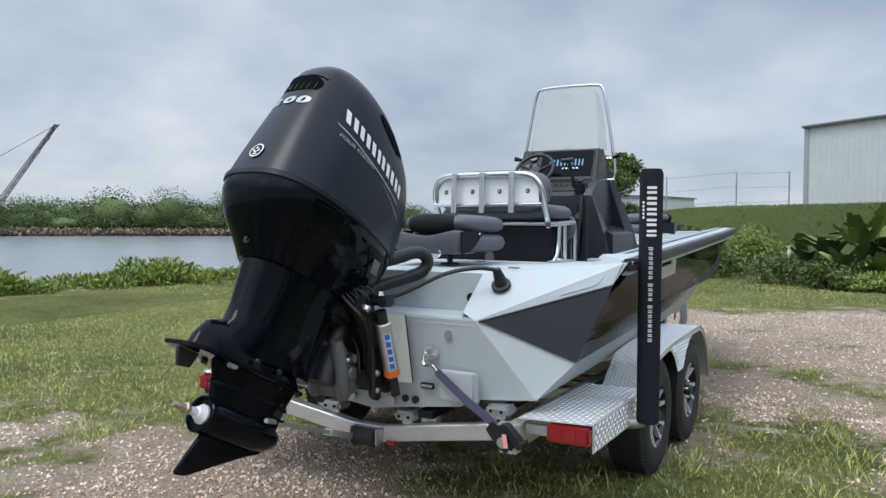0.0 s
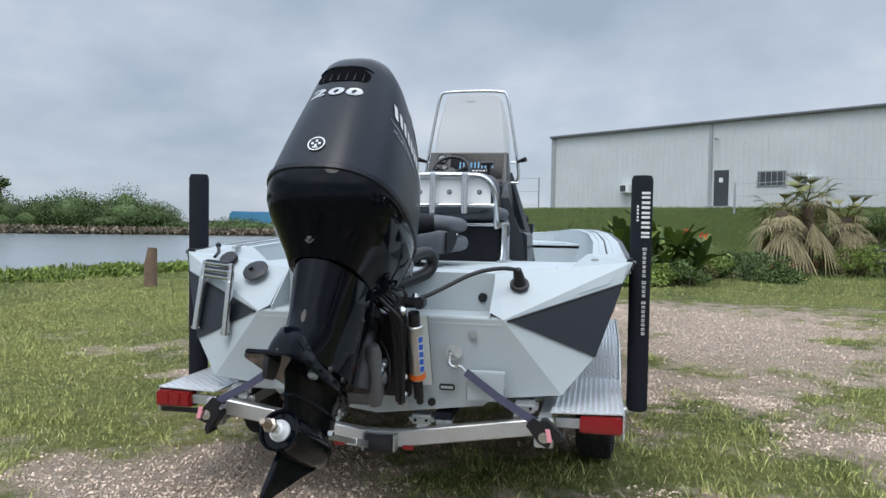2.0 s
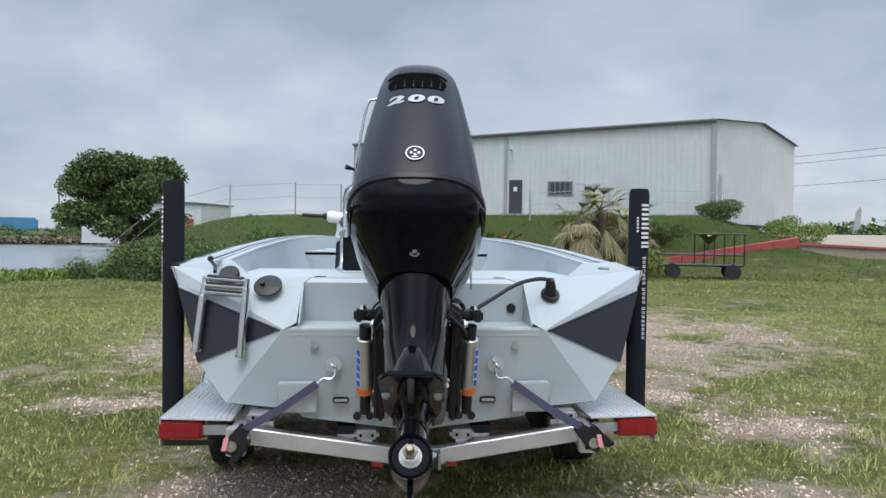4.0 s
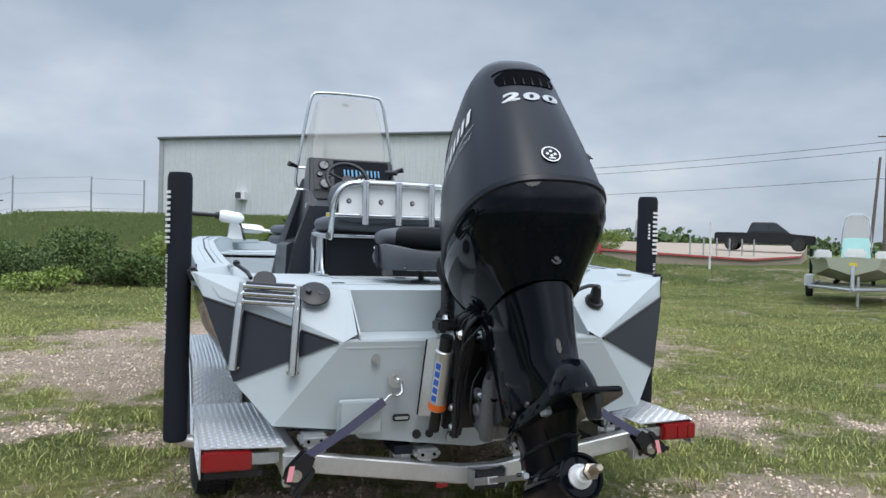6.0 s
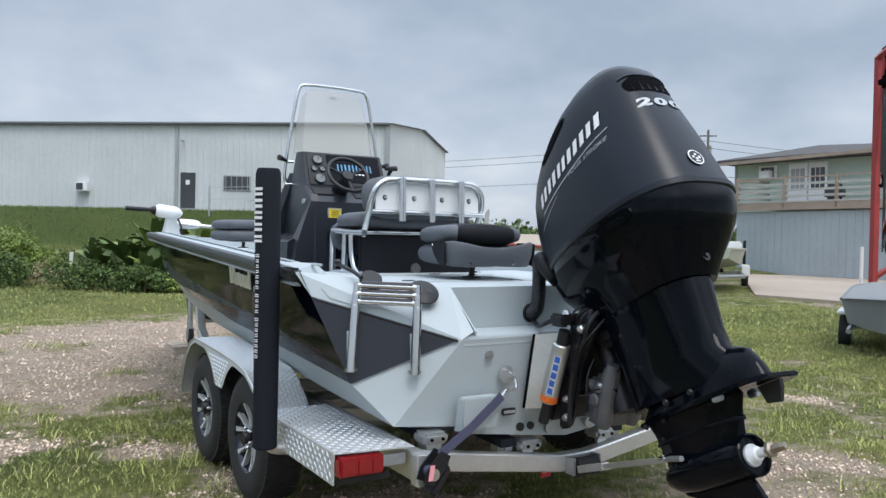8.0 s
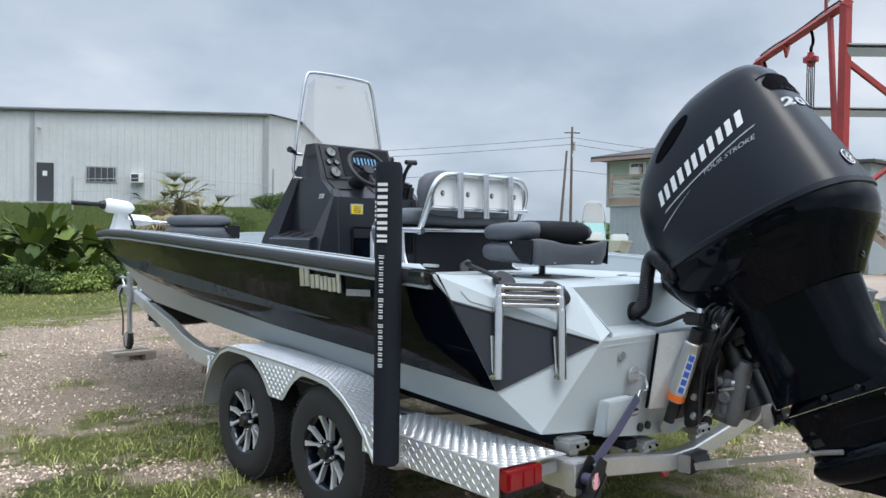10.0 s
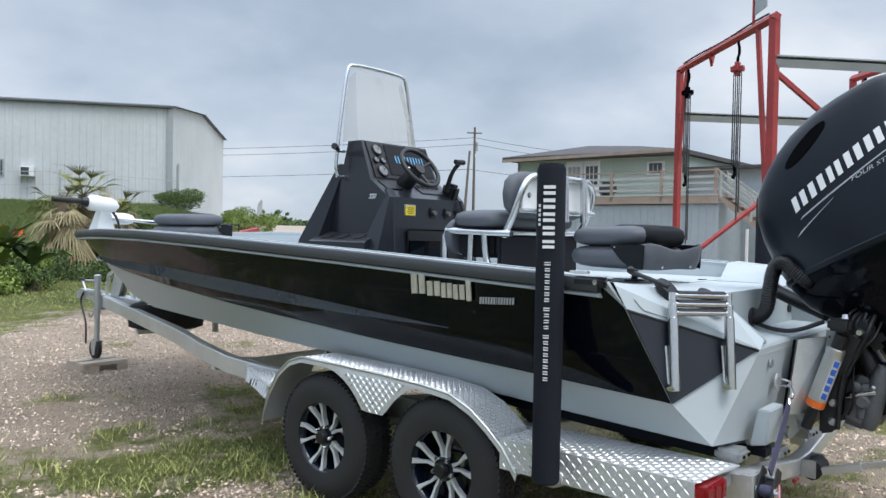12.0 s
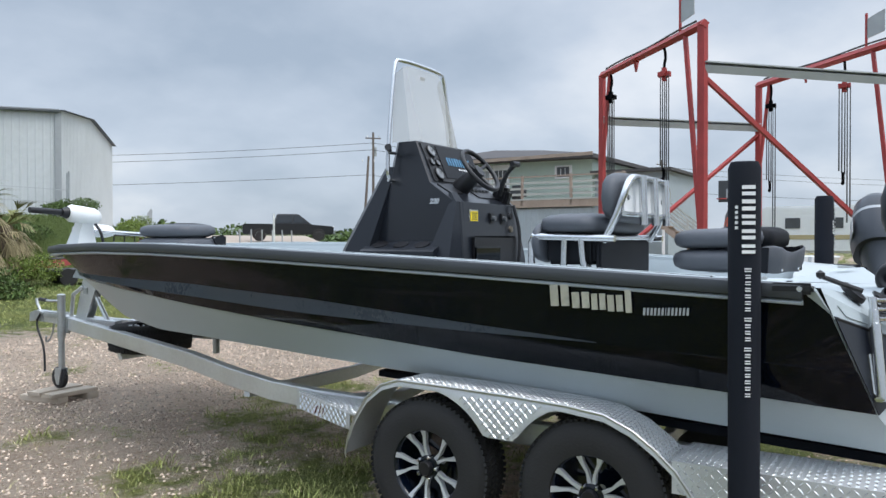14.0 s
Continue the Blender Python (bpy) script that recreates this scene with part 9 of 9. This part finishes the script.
def yard_boat(m, length, beam_w, side_mat, label, console_on=True, trailer_on=True):
    """A skiff on a plain trailer, bow towards -y, keel resting at z = 0.6."""
    ob = thing("skiff", label, "boat", "yard boats", at=m)
    rings = []
    for t in (0.0, 0.15, 0.35, 0.6, 1.0):
        w = beam_w / 2 * (0.55 + 0.45 * min(1, t / 0.35) ** 0.7)
        y = length * t
        k = 0.55 + 0.30 * (1 - min(1, t / 0.3)) ** 1.5
        rings.append([(-w, y, 1.25 + 0.08 * (1 - t)), (-w * 0.88, y, 0.80 + 0.25 * (1 - min(1, t / 0.25))), (0, y + 0.02, k), (w * 0.88, y, 0.80 + 0.25 * (1 - min(1, t / 0.25))), (w, y, 1.25 + 0.08 * (1 - t)), (w * 0.9, y + 0.05, 1.27 + 0.08 * (1 - t)), (-w * 0.9, y + 0.05, 1.27 + 0.08 * (1 - t))])
    part("hull", loft(rings), side_mat, ob, angle=25)
    part("rub_rail", tube([(r[0][0], r[0][1], r[0][2]) for r in rings], 0.035, 6), side_mat, ob)
    part("rub_rail", tube([(r[4][0], r[4][1], r[4][2]) for r in rings], 0.035, 6), side_mat, ob)
    if console_on:
        part("console", loft([[(-0.42, 2.6, 1.25), (0.42, 2.6, 1.25), (0.42, 3.4, 1.25), (-0.42, 3.4, 1.25)], [(-0.34, 2.8, 1.95), (0.34, 2.8, 1.95), (0.34, 3.3, 1.95), (-0.34, 3.3, 1.95)]]), AQUA, ob)
        part("console_seat", box(0, 2.35, 1.45, 0.6, 0.4, 0.35, 0.08), BOAT_WHITE, ob)
        part("windscreen", slab([(-0.36, 2.85, 1.95), (0.36, 2.85, 1.95), (0.27, 3.05, 2.65), (-0.27, 3.05, 2.65)], 0.012), ACRYLIC, ob)
        part("grab_rail", tube([(-0.42, 2.9, 1.5), (-0.40, 2.92, 2.1), (-0.30, 3.06, 2.7), (0.30, 3.06, 2.7), (0.40, 2.92, 2.1), (0.42, 2.9, 1.5)], 0.02, 8, smooth=1), CHROME, ob)
        part("leaning_seat", box(0, 4.2, 1.75, 0.9, 0.35, 0.3, 0.08), BOAT_WHITE, ob)
        for x in (-0.8, 0.75, 0.9):
            part("cooler", box(x, 1.4 + x, 1.42, 0.45, 0.35, 0.28, 0.05), BOAT_WHITE, ob)
        part("bow_light", box(0, 0.02, 1.16, 0.2, 0.03, 0.10), YELLOW, ob)
    return ob


def yard_trailer(m, length, w, posts=True):
    ob = thing("boat_trailer", "plain galvanised boat trailer under a skiff", "trailer", "yard trailers", at=m)
    for s in (-1, 1):
        part("rail", tube([(0, -1.4, 0.5), (s * w * 0.45, 1.0, 0.48), (s * w * 0.45, length - 0.5, 0.48)], 0.05, 6), GALV, ob)
        part("bunk", box(s * 0.5, length * 0.55, 0.60, 0.10, length * 0.6, 0.10), BLACK_CLOTH, ob)
        wh = part("wheel", lathe([(0.18, -0.10), (0.31, -0.10), (0.33, 0), (0.31, 0.10), (0.18, 0.10)], (s * w * 0.52, length * 0.62, 0.33), "x", 20), RUBBER, ob)
        part("rim", lathe([(0.19, -0.09), (0.19, 0.09)], (s * w * 0.52, length * 0.62, 0.33), "x", 14), WHITE, wh)
        part("fender", box(s * w * 0.52, length * 0.62, 0.72, 0.26, 0.95, 0.06, 0.02), WHITE, ob)
        part("fender_end", box(s * w * 0.52, length * 0.62 - 0.48, 0.55, 0.26, 0.05, 0.32, 0.01), WHITE, ob)
        if posts:
            part("guide_post", tube([(s * w * 0.54, length * 0.8, 0.5), (s * w * 0.54, length * 0.8, 1.6)], 0.05, 8), BLACK_CLOTH, ob)
    part("cross_beam", box(0, length * 0.62, 0.46, w, 0.10, 0.10), GALV, ob)
    part("cross_beam", box(0, 0.9, 0.46, w * 0.9, 0.10, 0.10), GALV, ob)
    part("jack", tube([(0.15, -1.0, 0.05), (0.15, -1.0, 0.85)], 0.035, 8), GALV, ob)
    part("winch_post", tube([(0, -0.45, 0.5), (0, -0.3, 1.15)], 0.05, 6), GALV, ob)
    return ob


b2 = pose(16.6, 12.9, 0.05, 0, 0, -49)
yard_boat(b2, 6.4, 2.5, mat("olive_green_gelcoat", (0.34, 0.36, 0.27), 0.35, vary=0.08), "skiff with an aqua console, bow towards the yard, on a trailer")
yard_trailer(b2, 6.4, 2.6)
YARD_GREY = mat("dull_grey_gelcoat", (0.20, 0.21, 0.215), 0.5, vary=0.1)
for m, label in ((pose(12.0, 4.7, -0.1, 0, 0, 118), "grey yard skiff seen over the stern deck"), (pose(11.2, 1.4, -0.1, 0, 0, 100), "grey yard skiff with a grey outboard")):
    yard_boat(m @ Matrix.Diagonal((0.66, 1, 0.72, 1)), 4.5, 2.2, YARD_GREY, label, console_on=False)
    yard_trailer(m @ Matrix.Diagonal((0.8, 1, 0.85, 1)), 4.5, 1.8, False)

yard_boat(pose(20.5, 3.0, -0.1, 0, 0, -80) @ Matrix.Diagonal((0.9, 1, 0.85, 1)), 6.0, 2.2, BOAT_WHITE, "white yard skiff parked beyond the hoist", console_on=False)
yard_trailer(pose(20.5, 3.0, -0.1, 0, 0, -80), 6.0, 2.0, False)

# utility trailer, hoop, camper, pipes and fence
ut = thing("utility_trailer", "black utility trailer with a mesh ramp gate", "trailer", at=pose(12.4, 25.6, ground_z(12.4, 25.6), 0, 0, -20))
for z in (0.55, 0.95):
    part("side_rail", tube([(-1.6, -0.75, z), (1.6, -0.75, z)], 0.035, 5), BLACK_PLASTIC, ut)
    part("side_rail", tube([(-1.6, 0.75, z), (1.6, 0.75, z)], 0.035, 5), BLACK_PLASTIC, ut)
part("bed", box(0, 0, 0.52, 3.2, 1.5, 0.06), DOOR_DARK, ut)
for k in range(6):
    part("gate_bar", tube([(-0.2 + 0.36 * k, -0.78, 0.6), (-0.2 + 0.36 * k, -0.78, 1.75)], 0.025, 5), BLACK_PLASTIC, ut)
part("gate_bar", tube([(-0.25, -0.78, 1.75), (1.65, -0.78, 1.75)], 0.03, 5), BLACK_PLASTIC, ut)
for y in (-0.85, 0.85):
    for x in (-1.0, 1.2):
        part("wheel", lathe([(0.12, -0.09), (0.30, -0.09), (0.30, 0.09), (0.12, 0.09)], (x, y, 0.30), "y", 16), RUBBER, ut)
hoop = thing("basketball_hoop", "grey basketball backboard on a pole", "basketball hoop", at=pose(33, 7.75, 0.2))
part("pole", tube([(0, 0, 0), (0, 0, 3.2)], 0.06, 8), DOOR_DARK, hoop)
part("backboard", box(-0.2, 0, 3.6, 0.05, 1.1, 1.0, 0.01), DOOR_DARK, hoop)
part("board_mark", box(-0.235, 0, 3.5, 0.02, 0.4, 0.4), GREY_BOX, hoop)
part("rim", tube([(-0.45 + 0.22 * math.cos(a), 0.35 + 0.22 * math.sin(a), 3.25) for a in (2 * math.pi * k / 16 for k in range(17))], 0.02, 5, caps=False), RED_STEEL, hoop)
camper = thing("camper", "white travel trailer parked beyond the hoist", "camper", at=pose(45, 5.0, 0.2, 0, 0, 90))
part("camper_body", prism([(-3.5, 0.6), (3.4, 0.6), (3.7, 1.6), (3.2, 3.3), (-3.5, 3.3)], "y", -1.25, 1.25, 0.12), BOAT_WHITE, camper)
for x in (-2.3, -0.6, 1.6):
    part("camper_window", box(x, 1.26, 2.3, 0.8, 0.03, 0.6), WINDOW_DARK, camper)
    part("camper_window", box(x, -1.26, 2.3, 0.8, 0.03, 0.6), WINDOW_DARK, camper)
part("camper_stripe", box(-0.2, 1.262, 1.5, 6.4, 0.02, 0.25), LEAF_DRY, camper)
part("camper_stripe", box(-0.2, -1.262, 1.5, 6.4, 0.02, 0.25), LEAF_DRY, camper)
PIPE = mat("white_pvc", (0.72, 0.72, 0.70), 0.5)
for x, y, h, l in ((-0.1, 21.9, 0.9, 0.06), (21.5, 7.6, 1.9, 0.0), (19.0, 9.5, 1.5, 0.02), (15.6, 3.9, 1.6, 0.0), (23.5, 27.5, 2.3, 0.0)):
    solid("white_pipe", tube([(0, 0, -0.2), (l, 0, h)], 0.05, 8), PIPE, "white pipe standing upright in the grass", "pipe", "standing pipes", at=pose(x, y, ground_z(x, y)))
fence = thing("chain_link_fence", "sagging chain-link fence beside the warehouse", "fence")
line = [on_front(-1.0, 0), on_front(-3.2, 0, 2), on_front(-6.0, 0, 5), on_front(-9.5, 0, 7), on_front(-13, 0, 8)]
for p in line:
    gz = ground_z(p.x, p.y)
    part("fence_post", tube([up(p, gz - 0.2), up(p, gz + 2.1)], 0.05, 6), GALV, fence)
for a, b in zip(line, line[1:]):
    for h in (2.05, 1.2, 0.3):
        part("fence_wire", tube([up(a, ground_z(a.x, a.y) + h), up(b, ground_z(b.x, b.y) + h - 0.1)], 0.018, 4), GALV, fence)
line = [on_front(W_LONG + 0.3, 0), on_front(W_LONG + 0.3, 0, 1.2), on_front(W_LONG - 5, 0, 3.2), on_front(W_LONG - 9, 0, 4.2)]
for p in line:
    gz = ground_z(p.x, p.y)
    part("fence_post", tube([up(p, gz - 0.2), up(p, gz + (2.3 if p is line[0] or p is line[1] else 1.5))], 0.05, 6), GALV, fence)
for a, b in zip(line, line[1:]):
    for h in (1.4, 0.8):
        part("fence_wire", tube([up(a, ground_z(a.x, a.y) + h), up(b, ground_z(b.x, b.y) + h)], 0.018, 4), GALV, fence)
for k in range(6):
    t = k / 5
    p = Vector((27 + 6 * t, 33.6 + 1.6 * t, 0.9))
    part("fence_post", tube([(p.x, p.y, 0.2), (p.x, p.y, 2.2)], 0.05, 6), GALV, fence)
dock = thing("equipment_rack", "dark low equipment stacked on the pad", "rack", at=pose(24, 49, 1.45, 0, 0, -30))
part("rack_frame", box(0, 0, 0.45, 2.6, 1.2, 0.08), DOOR_DARK, dock)
for x in (-1.2, 1.2):
    part("rack_leg", box(x, 0, 0.22, 0.1, 1.0, 0.45), DOOR_DARK, dock)


# ---------------------------------------------------------------- grass blades and loose stones near the path
BLADE = mat("grass_blades", (0.37, 0.39, 0.135), 0.6, vary=0.75, scale=0.5, fine=4, bump=0.0, island=0.6, spec=0.25)
BLADE_RANK = mat("rank_weed_blades", (0.125, 0.175, 0.045), 0.6, vary=0.7, scale=0.4, fine=3, bump=0.0, island=0.6, spec=0.25)
BLADE_DRY = mat("straw_blades", (0.50, 0.42, 0.245), 0.8, vary=0.4, scale=0.5, fine=4, bump=0.0, island=0.7, spec=0.2)
PEBBLE = mat("pink_grey_gravel", (0.63, 0.50, 0.395), 0.9, vary=0.45, scale=1, fine=40, bump=0.1, island=0.8, spec=0.2)


CLUMP = np.random.default_rng(77).random((256, 256))


def clumps(pts, scale):
    """A smooth random field, -0.5 to 0.5, for clumps of a size."""
    q = pts * scale
    i, f = np.floor(q).astype(int), q - np.floor(q)
    f = f * f * (3 - 2 * f)
    c = lambda dx, dy: CLUMP[(i[:, 0] + dx) % 256, (i[:, 1] + dy) % 256]
    return (c(0, 0) * (1 - f[:, 0]) + c(1, 0) * f[:, 0]) * (1 - f[:, 1]) + (c(0, 1) * (1 - f[:, 0]) + c(1, 1) * f[:, 0]) * f[:, 1] - 0.5


def scatter(count, x0, x1, y0, y1, want, seed):
    """Random places in a rectangle, kept by the turf's density."""
    g = np.random.default_rng(seed)
    got, n = [], 0
    while n < count:
        xy = g.random((60000, 2)) * (x1 - x0, y1 - y0) + (x0, y0)
        t = grid_at("turf", xy) + 0.45 * clumps(xy, 4.0) + 0.35 * clumps(xy, 11.0)
        keep = xy[g.random(len(xy)) < want(t)]
        got.append(keep)
        n += len(keep)
    return np.concatenate(got)[:count], g


def blades(name, pts, g, height, width, material, label):
    n = len(pts)
    z = grid_at("z", pts)
    base = np.column_stack([pts, z - 0.005])
    a = g.random(n) * 2 * np.pi
    h = height * (0.4 + 0.9 * g.random(n))
    lean = h * (0.4 + 1.1 * g.random(n))
    b = g.random(n) * 2 * np.pi
    w = np.column_stack([np.cos(a), np.sin(a), np.zeros(n)]) * (width * (0.6 + 0.8 * g.random(n)))[:, None]
    mid = base + np.column_stack([np.cos(b) * lean * 0.35, np.sin(b) * lean * 0.35, h * 0.62])
    tip = base + np.column_stack([np.cos(b) * lean, np.sin(b) * lean, h])
    v = np.stack([base - w, base + w, mid + w * 0.7, mid - w * 0.7, tip], 1).reshape(-1, 3)
    k = np.arange(n)[:, None] * 5
    f = np.concatenate([k + [0, 1, 2], k + [0, 2, 3], k + [3, 2, 4]])
    return tagged(new(name, quick_mesh(name, v, f, material)), label, kind="stuff")


lush = lambda t: np.clip((t - 0.42) * 2.4, 0.0, 1.0)
thin = lambda t: np.clip(1.0 - abs(t - 0.5) * 2.2, 0.02, 1.0)
pts, g = scatter(210000, -9, 9, -5, 12, lush, 11)
blades("grass", pts, g, 0.034, 0.0030, BLADE, "short green grass in patches")
pts, g = scatter(80000, -16, 20, 8, 24, lush, 12)
blades("grass", pts, g, 0.045, 0.006, BLADE, "short green grass in patches")
pts, g = scatter(50000, 8.5, 22, -5, 9, lush, 14)
blades("grass", pts, g, 0.045, 0.006, BLADE, "short green grass in patches")
pts, g = scatter(24000, -14, 24, 23, 46, lush, 15)
blades("levee_weeds", pts, g, 0.11, 0.016, BLADE_RANK, "rough weeds on the levee slope")
pts, g = scatter(16000, -8, 8, -4, 11, thin, 13)
blades("dry_grass", pts, g, 0.05, 0.003, BLADE_DRY, "thin straw-coloured grass at the gravel's edge")
# taller tufts here and there
g = np.random.default_rng(21)
tufts = []
for _ in range(900):
    x, y = g.random() * 15 - 7.5, g.random() * 14 - 3.5
    if 0.40 < float(grid_at("turf", np.array([[x, y]]))[0]) < 0.9:
        tufts += [(x + 0.07 * g.normal(), y + 0.07 * g.normal()) for _ in range(45)]
blades("grass_tufts", np.array(tufts), g, 0.08, 0.0032, BLADE, "taller tufts of grass in the gravel")


def pebbles(count, x0, x1, y0, y1, size, seed):
    pts, g = scatter(count, x0, x1, y0, y1, lambda t: np.clip((0.55 - t) * 2.5, 0.0, 1.0), seed)
    n = len(pts)
    s = size * (0.35 + 1.1 * g.random(n) ** 3)
    z = grid_at("z", pts)
    form = np.array([(1, 0, 0), (0, 1, 0), (-1, 0, 0), (0, -1, 0), (0, 0, 0.75), (0, 0, -0.5)])
    jit = 1 + 0.35 * g.normal(size=(n, 6, 1))
    ang = g.random(n) * 6.28
    c, sn = np.cos(ang)[:, None], np.sin(ang)[:, None]
    v = form[None] * jit
    v = np.stack([v[..., 0] * c - v[..., 1] * sn, v[..., 0] * sn + v[..., 1] * c, v[..., 2]], -1) * s[:, None, None]
    v += np.column_stack([pts, z + 0.2 * s])[:, None, :]
    k = np.arange(n)[:, None] * 6
    f = np.concatenate([k + t for t in ([0, 1, 4], [1, 2, 4], [2, 3, 4], [3, 0, 4], [1, 0, 5], [2, 1, 5], [3, 2, 5], [0, 3, 5])])
    return tagged(new("gravel", quick_mesh("gravel", v.reshape(-1, 3), f, PEBBLE)), "loose pinkish gravel stones", kind="stuff")


pebbles(40000, -6, 6, -4, 4, 0.012, 31)
pebbles(34000, -7, 9, 3, 12, 0.014, 32)


# the plan's units into metres
for me in bpy.data.meshes:
    me.transform(Matrix.Diagonal((UNIT, UNIT, UNIT, 1)))
for ob in scene.objects:
    if ob.type in {"MESH", "EMPTY"}:
        ob.location = ob.location * UNIT
